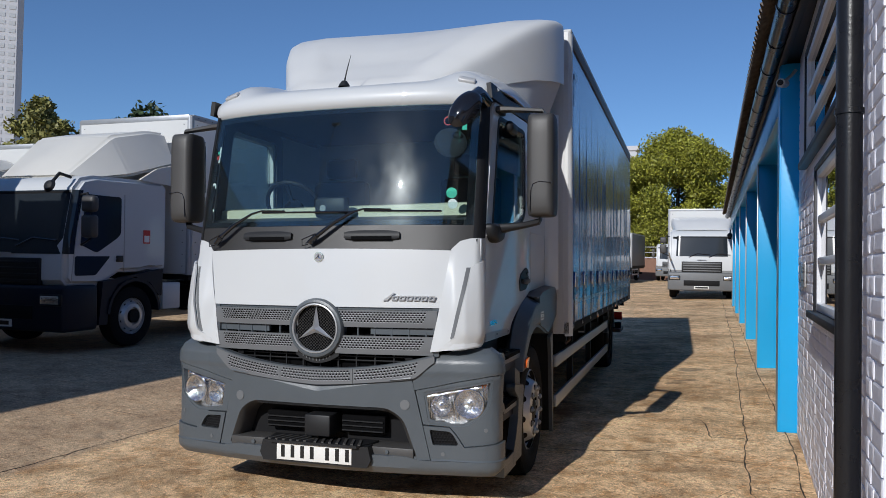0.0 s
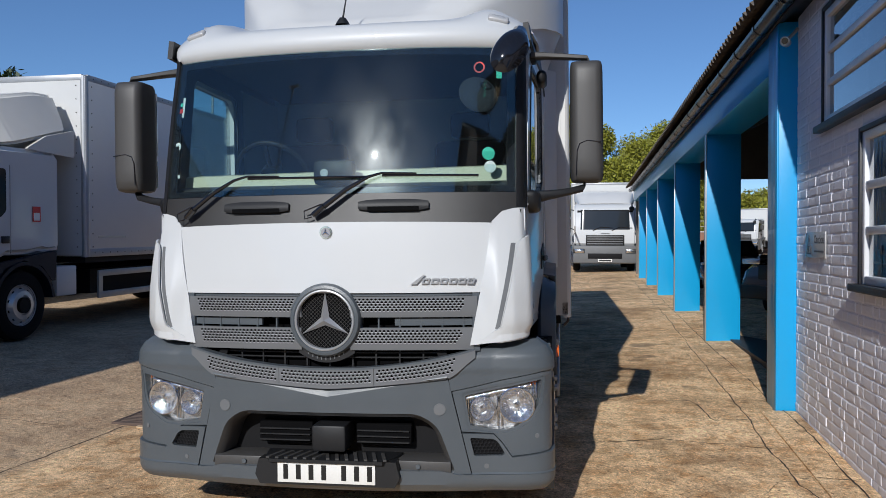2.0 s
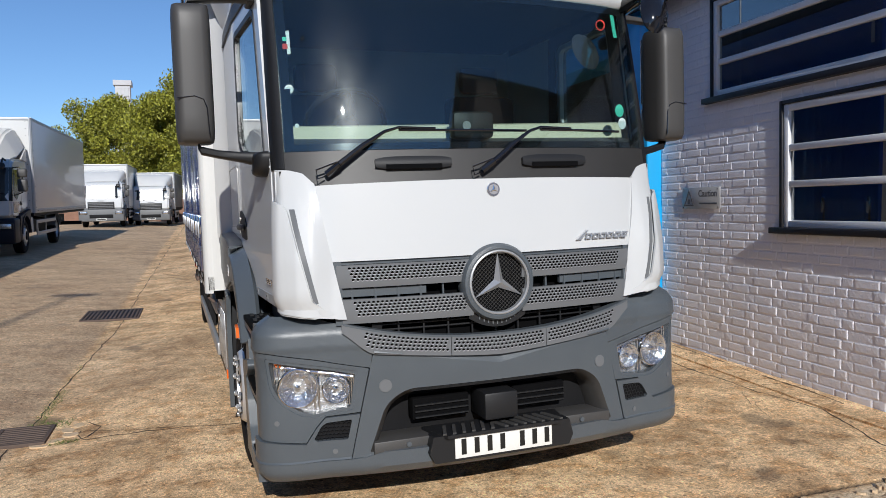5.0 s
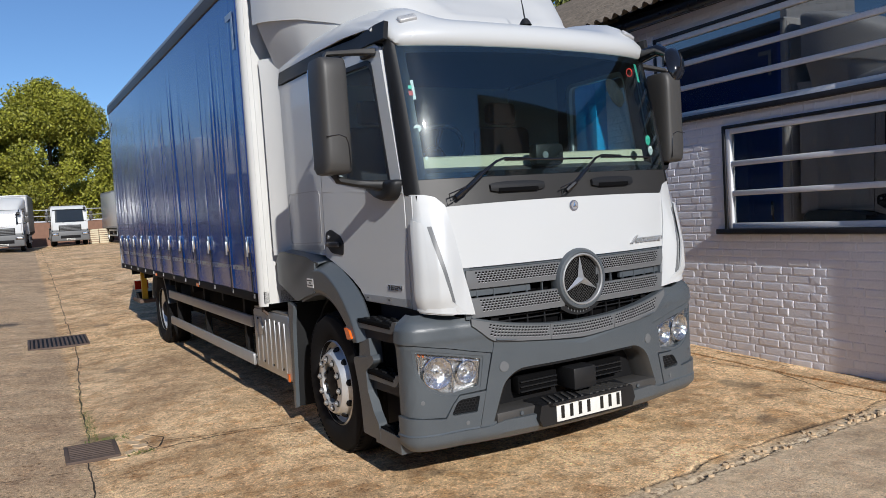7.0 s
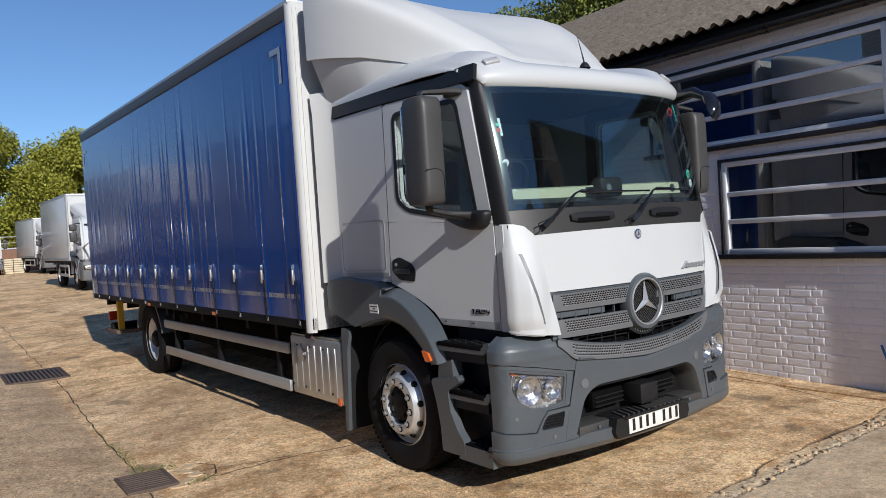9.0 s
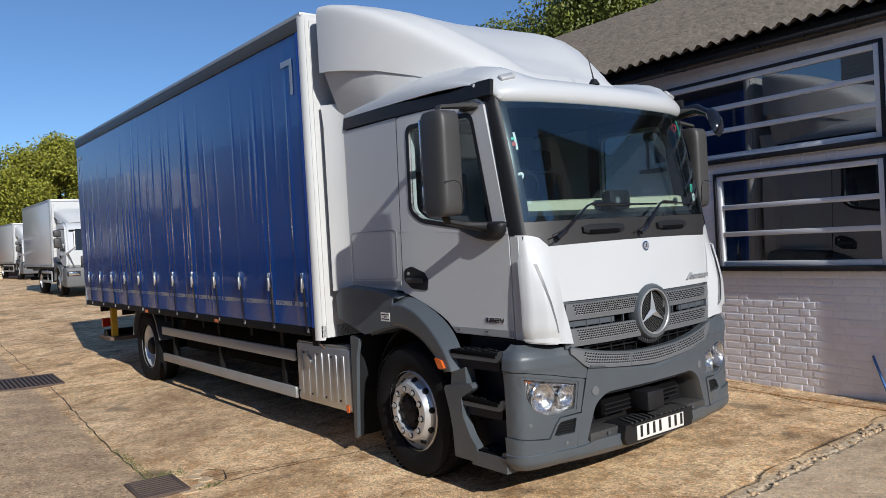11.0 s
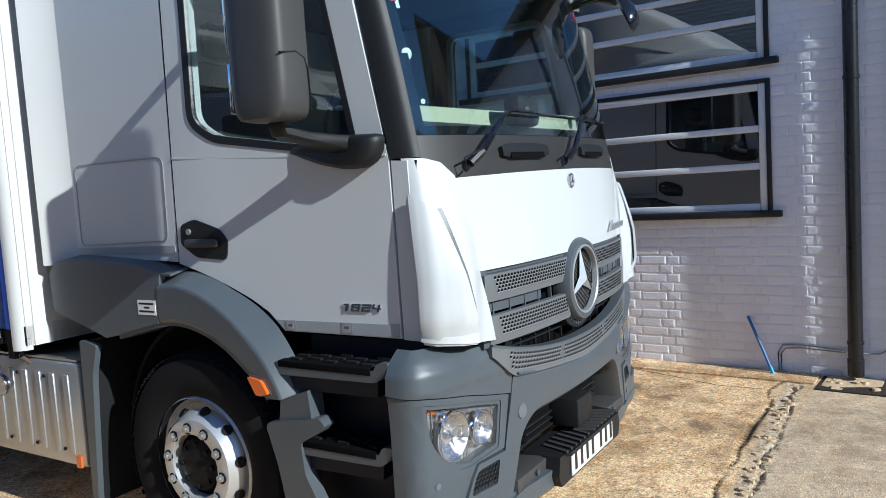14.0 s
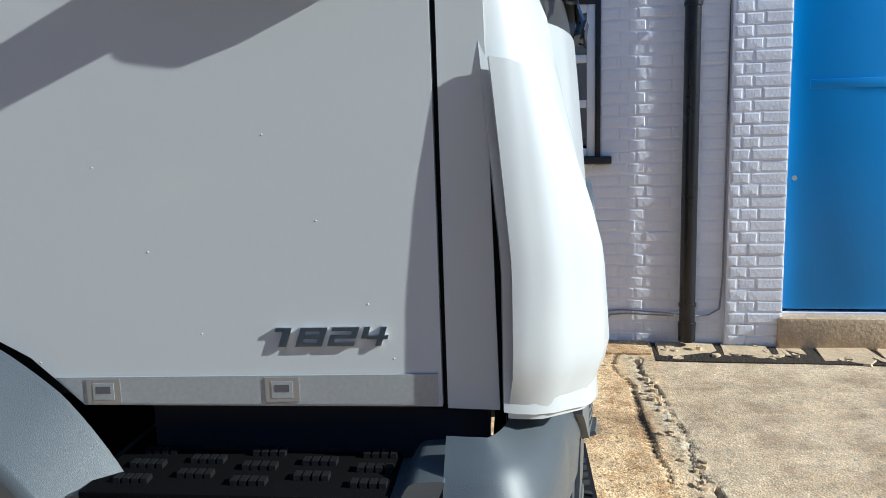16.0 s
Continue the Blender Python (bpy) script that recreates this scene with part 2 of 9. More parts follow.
def leafy(m, lo, hi):
    """Single leaves differ in shade from one another."""
    t = m.node_tree
    g = t.nodes.new("ShaderNodeNewGeometry")
    r = t.nodes.new("ShaderNodeMapRange"); r.inputs["To Min"].default_value = lo; r.inputs["To Max"].default_value = hi
    t.links.new(g.outputs["Random Per Island"], r.inputs["Value"])
    sc = [n for n in t.nodes if n.bl_idname == "ShaderNodeVectorMath"][0]
    v = t.nodes.new("ShaderNodeVectorMath"); v.operation = "SCALE"
    t.links.new(sc.outputs[0], v.inputs[0]); t.links.new(r.outputs[0], v.inputs["Scale"])
    t.links.new(v.outputs[0], t.nodes["Principled BSDF"].inputs["Base Color"])


for m_ in (M_LEAF, M_LEAFDK, M_LEAFMID, M_LEAFNEAR):
    leafy(m_, .6, 1.55)
M_SILVERCAR = mat("white_car_paint", (0.7, 0.7, 0.7), 0.25, coat=0.8, vary=0.04)
M_IRON = mat("rusty_iron_grate", (0.115, 0.082, 0.066), 0.8, metal=0.1, vary=0.4, scale=12, bump=0.002, bscale=90)
M_MOSS = mat("green_weeds", (0.105, 0.150, 0.032), 0.8, vary=0.4, scale=20)
M_RUBBLE = mat("broken_concrete", (0.62, 0.46, 0.29), 0.9, vary=0.3, scale=9, grain=0.3, gscale=60, bump=0.006, bscale=40)
M_SOIL = mat("dark_soil", (0.05, 0.036, 0.024), 0.95, vary=0.4, scale=15, grain=0.4, gscale=90, bump=0.01, bscale=50)
M_BLUEPOLE = mat("blue_plastic_pole", (0.05, 0.16, 0.42), 0.4)
M_CABLE = mat("grey_cable", (0.30, 0.30, 0.32), 0.6)
M_SIGN = mat("brushed_metal_sign", (0.42, 0.42, 0.42), 0.35, metal=0.6, vary=0.08)
M_SIGNPLATE = mat("pale_metal_sign", (0.50, 0.50, 0.50), 0.4, metal=0.15, vary=0.08)
M_SIGNINK = mat("sign_ink", (0.10, 0.10, 0.11), 0.5)


def ground_material():
    """Weathered tan concrete: aggregate speckle, stains, dirt kept in the cracks and a few damp patches."""
    m = bpy.data.materials.new("weathered_tan_concrete")
    m.use_nodes = True
    t = m.node_tree
    b = t.nodes["Principled BSDF"]
    co = t.nodes.new("ShaderNodeTexCoord")

    def noise_node(scale, detail=6, rough=0.6):
        n = t.nodes.new("ShaderNodeTexNoise")
        n.inputs["Scale"].default_value, n.inputs["Detail"].default_value, n.inputs["Roughness"].default_value = scale, detail, rough
        t.links.new(co.outputs["Object"], n.inputs["Vector"])
        return n.outputs["Fac"]

    def ramp(sock, stops):
        r = t.nodes.new("ShaderNodeValToRGB")
        while len(r.color_ramp.elements) < len(stops):
            r.color_ramp.elements.new(0.5)
        for e, (p, c) in zip(r.color_ramp.elements, stops):
            e.position, e.color = p, (*c, 1)
        t.links.new(sock, r.inputs[0])
        return r.outputs[0]

    def mix(a, c, f, mode="MIX"):
        x = t.nodes.new("ShaderNodeMix"); x.data_type = "RGBA"; x.blend_type = mode
        for sock, val in ((x.inputs[6], a), (x.inputs[7], c), (x.inputs[0], f)):
            if hasattr(val, "links"):
                t.links.new(val, sock)
            else:
                sock.default_value = val
        return x.outputs[2]

    big = ramp(noise_node(0.55), [(0.30, (0.60, 0.410, 0.225)), (0.52, (0.80, 0.595, 0.355)), (0.72, (0.88, 0.690, 0.44))])
    mid = ramp(noise_node(3.2, 8, 0.7), [(0.28, (0.60, 0.55, 0.50)), (0.5, (1.0, 1.0, 1.0)), (0.75, (1.12, 1.10, 1.06))])
    fine = ramp(noise_node(150, 3), [(0.36, (0.50, 0.48, 0.46)), (0.5, (1.0, 1.0, 1.0)), (0.64, (1.35, 1.23, 1.2))])
    vor = t.nodes.new("ShaderNodeTexVoronoi"); vor.inputs["Scale"].default_value = 105
    t.links.new(co.outputs["Object"], vor.inputs["Vector"])
    stone = ramp(vor.outputs["Distance"], [(0.0, (1.42, 1.38, 1.32)), (0.26, (1.05, 1.04, 1.02)), (0.70, (0.58, 0.56, 0.53))])
    grit = ramp(noise_node(26, 5, 0.75), [(0.38, (0.55, 0.52, 0.49)), (0.5, (1.0, 1.0, 1.0)), (0.62, (1.30, 1.26, 1.22))])
    worn = ramp(noise_node(0.9, 9, 0.72), [(0.38, (0.80, 0.75, 0.69)), (0.52, (1.24, 1.23, 1.22)), (0.66, (1.40, 1.39, 1.37))])
    c = mix(big, mid, 1.0, "MULTIPLY")
    c = mix(c, grit, 0.62, "MULTIPLY")
    c = mix(c, worn, 1.0, "MULTIPLY")
    c = mix(c, fine, 0.72, "MULTIPLY")
    c = mix(c, stone, 0.55, "MULTIPLY")
    sep = t.nodes.new("ShaderNodeSeparateColor")
    t.links.new(vor.outputs["Color"], sep.inputs[0])
    pebbles = ramp(sep.outputs[0], [(0.0, (0.62, 0.60, 0.58)), (0.35, (0.95, 0.95, 0.95)), (0.80, (1.05, 1.05, 1.05)), (0.97, (1.45, 1.43, 1.40))])
    c = mix(c, pebbles, 0.5, "MULTIPLY")
    v2 = t.nodes.new("ShaderNodeTexVoronoi"); v2.inputs["Scale"].default_value = 46
    t.links.new(co.outputs["Object"], v2.inputs["Vector"])
    s2 = t.nodes.new("ShaderNodeSeparateColor"); t.links.new(v2.outputs["Color"], s2.inputs[0])
    chips = ramp(s2.outputs[1], [(0.0, (0.32, 0.29, 0.26)), (0.16, (0.66, 0.63, 0.60)), (0.30, (1.0, 1.0, 1.0)), (0.74, (1.02, 1.02, 1.02)), (0.90, (1.45, 1.41, 1.35))])
    core = ramp(v2.outputs["Distance"], [(0.0, (1, 1, 1)), (0.30, (0.9, 0.9, 0.9)), (0.50, (0, 0, 0))])
    c = mix(c, mix(c, chips, 1.0, "MULTIPLY"), core)
    rust = ramp(noise_node(5.5, 10, 0.72), [(0.40, (0.74, 0.62, 0.50)), (0.52, (1.0, 1.0, 1.0)), (0.66, (1.16, 1.16, 1.16))])
    c = mix(c, rust, 0.9, "MULTIPLY")
    spots = ramp(noise_node(1.7, 3, 0.5), [(0.30, (1, 1, 1)), (0.36, (0, 0, 0)), (1.0, (0, 0, 0))])
    c = mix(c, (0.085, 0.060, 0.042, 1), mix((0, 0, 0, 1), spots, 0.55))
    at = t.nodes.new("ShaderNodeAttribute"); at.attribute_name = "crack"
    c = mix(c, (0.055, 0.042, 0.026, 1), at.outputs["Fac"])
    a2 = t.nodes.new("ShaderNodeAttribute"); a2.attribute_name = "pale"
    c = mix(c, mix(c, (0.84, 0.85, 0.88, 1), 1.0, "MULTIPLY"), a2.outputs["Fac"])
    calm = mix((0.50, 0.425, 0.325, 1), worn, 0.7, "MULTIPLY")
    half = t.nodes.new("ShaderNodeMath"); half.operation = "MULTIPLY"; half.inputs[1].default_value = 0.6
    t.links.new(a2.outputs["Fac"], half.inputs[0])
    c = mix(c, mix(calm, mid, 1.0, "MULTIPLY"), half.outputs[0])
    a3 = t.nodes.new("ShaderNodeAttribute"); a3.attribute_name = "asphalt"
    c = mix(c, mix(mix((0.50, 0.385, 0.275, 1), stone, 0.9, "MULTIPLY"), chips, 0.8, "MULTIPLY"), a3.outputs["Fac"])
    a4 = t.nodes.new("ShaderNodeAttribute"); a4.attribute_name = "strip"
    crumbs = ramp(noise_node(30, 6, 0.75), [(0.38, (0.20, 0.14, 0.085)), (0.50, (0.60, 0.46, 0.30)), (0.66, (0.82, 0.68, 0.48))])
    c = mix(c, crumbs, mix((0, 0, 0, 1), (1, 1, 1, 1), a4.outputs["Fac"]))
    c = mix(c, (0.045, 0.034, 0.022, 1), at.outputs["Fac"])
    t.links.new(c, b.inputs["Base Color"])
    b.inputs["Roughness"].default_value = 0.86
    h = t.nodes.new("ShaderNodeMath"); h.operation = "ADD"
    t.links.new(vor.outputs["Distance"], h.inputs[0]); t.links.new(noise_node(55, 5), h.inputs[1])
    bp = t.nodes.new("ShaderNodeBump"); bp.inputs["Strength"].default_value = 0.8; bp.inputs["Distance"].default_value = 0.0035
    t.links.new(h.outputs[0], bp.inputs["Height"]); t.links.new(bp.outputs[0], b.inputs["Normal"])
    return m


M_GROUND = ground_material()

# ---- mesh helpers ----
def finish(name, bm, material, parent=None, smooth=True, label=""):
    bmesh.ops.recalc_face_normals(bm, faces=bm.faces[:])
    me = bpy.data.meshes.new(name)
    bm.to_mesh(me)
    bm.free()
    me.materials.append(material)
    if smooth:
        me.shade_smooth()
        me.set_sharp_from_angle(angle=radians(38))
    ob = new(name, me)
    if parent is not None:
        ob.parent = parent
    if label:
        ob["label"] = label
    return ob


def part(name, bm, material, parent, label="", smooth=True):
    return finish(name, bm, material, parent, smooth, label)


def thing(name, m, label, category, group=""):
    e = new(name)
    e.matrix_world = m
    return tagged(e, label, category, group)


def struct(ob, label="", category=""):
    return tagged(ob, label, category, kind="structure")


def box(bm, x0, x1, y0, y1, z0, z1, bevel=0.0, seg=2):
    """Adds a box, its edges rounded by bevel."""
    r = bmesh.ops.create_cube(bm, size=1, matrix=Matrix.Translation(((x0 + x1) / 2, (y0 + y1) / 2, (z0 + z1) / 2)) @ Matrix.Diagonal((x1 - x0, y1 - y0, z1 - z0, 1)))
    if bevel:
        es = list({e for v in r["verts"] for e in v.link_edges})
        bmesh.ops.bevel(bm, geom=es, offset=bevel, segments=seg, affect="EDGES", profile=0.5)
    return bm


def bx(*a, **k):
    return box(bmesh.new(), *a, **k)


def cyl(bm, p, axis, r, length, seg=24, r2=None, bevel=0.0):
    """A cylinder or cone from p along axis."""
    axis = Vector(axis).normalized()
    m = Matrix.Translation(Vector(p) + axis * length / 2) @ axis.to_track_quat("Z", "Y").to_matrix().to_4x4()
    r_ = bmesh.ops.create_cone(bm, cap_ends=True, segments=seg, radius1=r, radius2=r if r2 is None else r2, depth=length, matrix=m)
    if bevel:
        es = [e for e in {e for v in r_["verts"] for e in v.link_edges} if len(e.link_faces) == 2 and max(len(f.verts) for f in e.link_faces) > 4]
        bmesh.ops.bevel(bm, geom=es, offset=bevel, segments=2, affect="EDGES")
    return bm


def tube(bm, pts, r, seg=8):
    """A round bar along points."""
    pts = [Vector(p) for p in pts]
    rings = []
    for i, p in enumerate(pts):
        d = (pts[min(i + 1, len(pts) - 1)] - pts[max(i - 1, 0)]).normalized()
        q = d.to_track_quat("Z", "Y").to_matrix()
        rr = r[i] if isinstance(r, (list, tuple)) else r
        rings.append([bm.verts.new(p + q @ Vector((rr * math.cos(2 * math.pi * k / seg), rr * math.sin(2 * math.pi * k / seg), 0))) for k in range(seg)])
    for a, b in zip(rings, rings[1:]):
        for k in range(seg):
            bm.faces.new((a[k], a[(k + 1) % seg], b[(k + 1) % seg], b[k]))
    bm.faces.new(rings[0][::-1]); bm.faces.new(rings[-1])
    return bm


def lathe(bm, prof, m, seg=40):
    """Turns a profile of (radius, height) round the z axis of m."""
    rings = []
    for r, h in prof:
        rings.append([bm.verts.new(m @ Vector((r * math.cos(2 * math.pi * k / seg), r * math.sin(2 * math.pi * k / seg), h))) for k in range(seg)])
    for a, b in zip(rings, rings[1:]):
        for k in range(seg):
            bm.faces.new((a[k], a[(k + 1) % seg], b[(k + 1) % seg], b[k]))
    return bm


def prism(bm, poly, axis, a, b, holes=(), bevel=0.0):
    """Pushes a polygon from a to b along an axis ('x': poly is (y, z); 'y': (x, z); 'z': (x, y))."""
    def at(p, h):
        return {"x": (h, p[0], p[1]), "y": (p[0], h, p[1]), "z": (p[0], p[1], h)}[axis]
    loops = [poly, *holes]
    edges, faces0 = [], []
    for lp in loops:
        vs = [bm.verts.new(at(p, a)) for p in lp]
        edges += [bm.edges.new((vs[i], vs[(i + 1) % len(vs)])) for i in range(len(vs))]
    f = bmesh.ops.triangle_fill(bm, edges=edges, use_beauty=True)
    fs = [g for g in f["geom"] if isinstance(g, bmesh.types.BMFace)]
    ex = bmesh.ops.extrude_face_region(bm, geom=fs, use_keep_orig=True)
    vs = [g for g in ex["geom"] if isinstance(g, bmesh.types.BMVert)]
    d = Vector(at((0, 0), b - a))
    bmesh.ops.translate(bm, verts=vs, vec=d)
    return bm


def round_poly(pts, r, n=5):
    """Rounds the corners of a polygon by r (one value or one a corner)."""
    out = []
    k = len(pts)
    for i in range(k):
        p0, p, p1 = Vector(pts[i - 1]), Vector(pts[i]), Vector(pts[(i + 1) % k])
        rr = r[i] if isinstance(r, (list, tuple)) else r
        a, b = (p0 - p), (p1 - p)
        d = min(rr, a.length * 0.45, b.length * 0.45)
        s, e = p + a.normalized() * d, p + b.normalized() * d
        for j in range(n + 1):
            u = j / n
            out.append(tuple((1 - u) ** 2 * s + 2 * u * (1 - u) * p + u * u * e))
    return out


def grid_solid(fn, us, vs, thick, bm=None):
    """A thick shell over a sheet fn(u, v) -> point; thick is measured against the sheet's normal."""
    bm = bm or bmesh.new()
    P = [[Vector(fn(u, v)) for u in us] for v in vs]
    nu, nv = len(us), len(vs)
    top, bot = [], []
    for j in range(nv):
        rt, rb = [], []
        for i in range(nu):
            du = P[j][min(i + 1, nu - 1)] - P[j][max(i - 1, 0)]
            dv = P[min(j + 1, nv - 1)][i] - P[max(j - 1, 0)][i]
            n = du.cross(dv)
            n = n.normalized() if n.length > 1e-9 else Vector((0, 0, 1))
            rt.append(bm.verts.new(P[j][i])); rb.append(bm.verts.new(P[j][i] - n * thick))
        top.append(rt); bot.append(rb)
    for j in range(nv - 1):
        for i in range(nu - 1):
            bm.faces.new((top[j][i], top[j][i + 1], top[j + 1][i + 1], top[j + 1][i]))
            bm.faces.new((bot[j][i], bot[j + 1][i], bot[j + 1][i + 1], bot[j][i + 1]))
    for j in range(nv - 1):
        bm.faces.new((top[j][0], top[j + 1][0], bot[j + 1][0], bot[j][0]))
        bm.faces.new((top[j][-1], bot[j][-1], bot[j + 1][-1], top[j + 1][-1]))
    for i in range(nu - 1):
        bm.faces.new((top[0][i], bot[0][i], bot[0][i + 1], top[0][i + 1]))
        bm.faces.new((top[-1][i], top[-1][i + 1], bot[-1][i + 1], bot[-1][i]))
    return bm


def lin(a, b, n):
    return [a + (b - a) * i / (n - 1) for i in range(n)]


def lerp(x, xs, ys):
    return float(np.interp(x, xs, ys))


def smooth01(x):
    x = min(1.0, max(0.0, x))
    return x * x * (3 - 2 * x)


def letters(name, text, size, m, material, parent, thick=0.002, shear=0.0, label="", width=0.0):
    """Raised lettering turned into a mesh; it lies in the xy plane of m, centred."""
    cu = bpy.data.curves.new(name, "FONT")
    cu.body, cu.size, cu.extrude, cu.shear, cu.offset = text, size, thick, shear, size * .02
    cu.align_x, cu.align_y = "CENTER", "CENTER"
    cu.resolution_u = 3
    tmp = bpy.data.objects.new(name, cu)
    scene.collection.objects.link(tmp)
    me = bpy.data.meshes.new_from_object(tmp.evaluated_get(bpy.context.evaluated_depsgraph_get()))
    bpy.data.objects.remove(tmp)
    xs = [v.co.x for v in me.vertices]
    k = width / (max(xs) - min(xs)) if width else 1.0
    me.transform(m @ Matrix.Diagonal((k, 1, 1, 1)))
    me.materials.clear()
    me.materials.append(material)
    ob = new(name, me)
    ob.parent = parent
    if label:
        ob["label"] = label
    return ob

# ---- ground ----
def ground_z(x, y):
    """The yard falls to a drain line and rises gently towards the far end."""
    c = lerp(y, [-20, 5, 12, 20, 40], [.014, .014, .038, .038, .02])
    v = lerp(y, [-20, 5, 12, 28, 60, 120, 2000], [-.05, -.02, .02, .37, .8, 1, 1])
    if x > -3.9:
        return v + c * (min(x, 2) + 3.9)
    return v + lerp(x, [-40, -12, -8.7, -6.2, -5, -3.9], [.20, .20, .15, .0, -.07, 0])


# joints and cracks: points (x, y), half width, depth, wander
CRACKS = [
    ([(-4.6, 60), (-4.8, 20), (-4.85, 12), (-4.97, 9), (-5.02, 7.2)], .012, .010, .03),
    ([(-5.05, 6.7), (-5.1, 5.2), (-5.15, 2.5), (-5.2, -3)], .012, .010, .03),
    ([(.36, 40), (.38, 14), (.32, 9.5), (.28, 7), (.27, 5.6), (.38, 5.1), (.12, 4.4), (.1, 4.05)], .009, .016, .030),
    ([(.62, 30), (.61, 10.9), (.63, 7.3), (.63, 6.5), (.56, 5.1)], .009, .016, .02),
    ([(.5, 4.0), (.15, 3.98), (-.75, 3.93), (-1.65, 3.89), (-2.1, 3.82), (-2.6, 3.83), (-3.6, 3.7)], .012, .026, .034),
    ([(.3, 3.86), (-.3, 3.80), (-1.2, 3.76), (-2.1, 3.70), (-3.2, 3.62)], .012, .028, .034),
    ([(-4.72, 6.9), (-4.55, 6.62), (-4.1, 6.58), (-3.7, 6.52), (-2.6, 6.5), (-1.0, 6.45), (-.48, 6.62), (.27, 6.46)], .012, .010, .05),
    ([(-4.60, 6.88), (-4.3, 6.72), (-4.0, 6.6)], .008, .008, .03),
    ([(-4.7, 6.62), (-4.56, 6.72), (-4.5, 6.95), (-4.62, 7.15)], .011, .010, .02),
    ([(-1.2, 8.05), (-.91, 8.0), (-.09, 7.95), (.0, 7.25), (.34, 7.3)], .010, .010, .05),
    ([(-4.9, 9.8), (-3.9, 9.75), (-2.2, 9.7), (.3, 9.75)], .008, .006, .03),
    ([(-4.9, 12.2), (-3.2, 12.05), (-.5, 12.07), (.37, 12.2)], .010, .010, .04),
    ([(-4.8, 15.2), (-1.5, 15.14), (.5, 15.9)], .012, .010, .05),
    ([(-7.6, 13.2), (-5.5, 13.15)], .010, .010, .04),
    ([(-4.8, 19), (.4, 19.3)], .012, .010, .05),
    ([(-9, 6.4), (-6.5, 6.45), (-5.2, 6.5)], .008, .007, .04),
    ([(.3, 10.9), (.62, 10.8)], .01, .01, .02), ([(.3, 5.75), (.6, 5.7)], .008, .008, .02),
]


def crack_fields(X, Y):
    """Depth and dirt of the cracks at arrays of places."""
    depth, dirt = np.zeros_like(X), np.zeros_like(X)
    for k, (pts, half, dp, wander) in enumerate(CRACKS):
        if dp < .02:
            continue
        p = np.array(pts, float)
        seg = np.hypot(*np.diff(p, axis=0).T)
        s = np.concatenate([[0], np.cumsum(seg)])
        q = np.arange(0, s[-1], 0.05)
        px, py = np.interp(q, s, p[:, 0]), np.interp(q, s, p[:, 1])
        rng = np.random.RandomState(50 + k)
        def wob(n):
            base = np.interp(q, np.arange(0, s[-1] + 2, n), rng.uniform(-1, 1, int((s[-1] + 2) / n) + 1)[:len(np.arange(0, s[-1] + 2, n))])
            return base
        ox = wander * (wob(.5) + .6 * wob(.17))
        oy = wander * (wob(.45) + .6 * wob(.15))
        wid = half * (1 + .7 * wob(.3))
        px, py = px + ox, py + oy
        lo = (X > px.min() - .3) & (X < px.max() + .3) & (Y > py.min() - .3) & (Y < py.max() + .3)
        idx = np.nonzero(lo)[0]
        for blk in np.array_split(idx, max(1, len(idx) // 4000)):
            if not len(blk):
                continue
            d2 = (X[blk, None] - px[None]) ** 2 + (Y[blk, None] - py[None]) ** 2
            j = d2.argmin(1)
            r = np.sqrt(d2[np.arange(len(blk)), j]) / np.maximum(wid[j], .004)
            f = np.clip(1.5 - r, 0, 1)
            depth[blk] = np.maximum(depth[blk], dp * f)
            dirt[blk] = np.maximum(dirt[blk], np.clip(1.7 - r, 0, 1) * .84)
    return depth, dirt


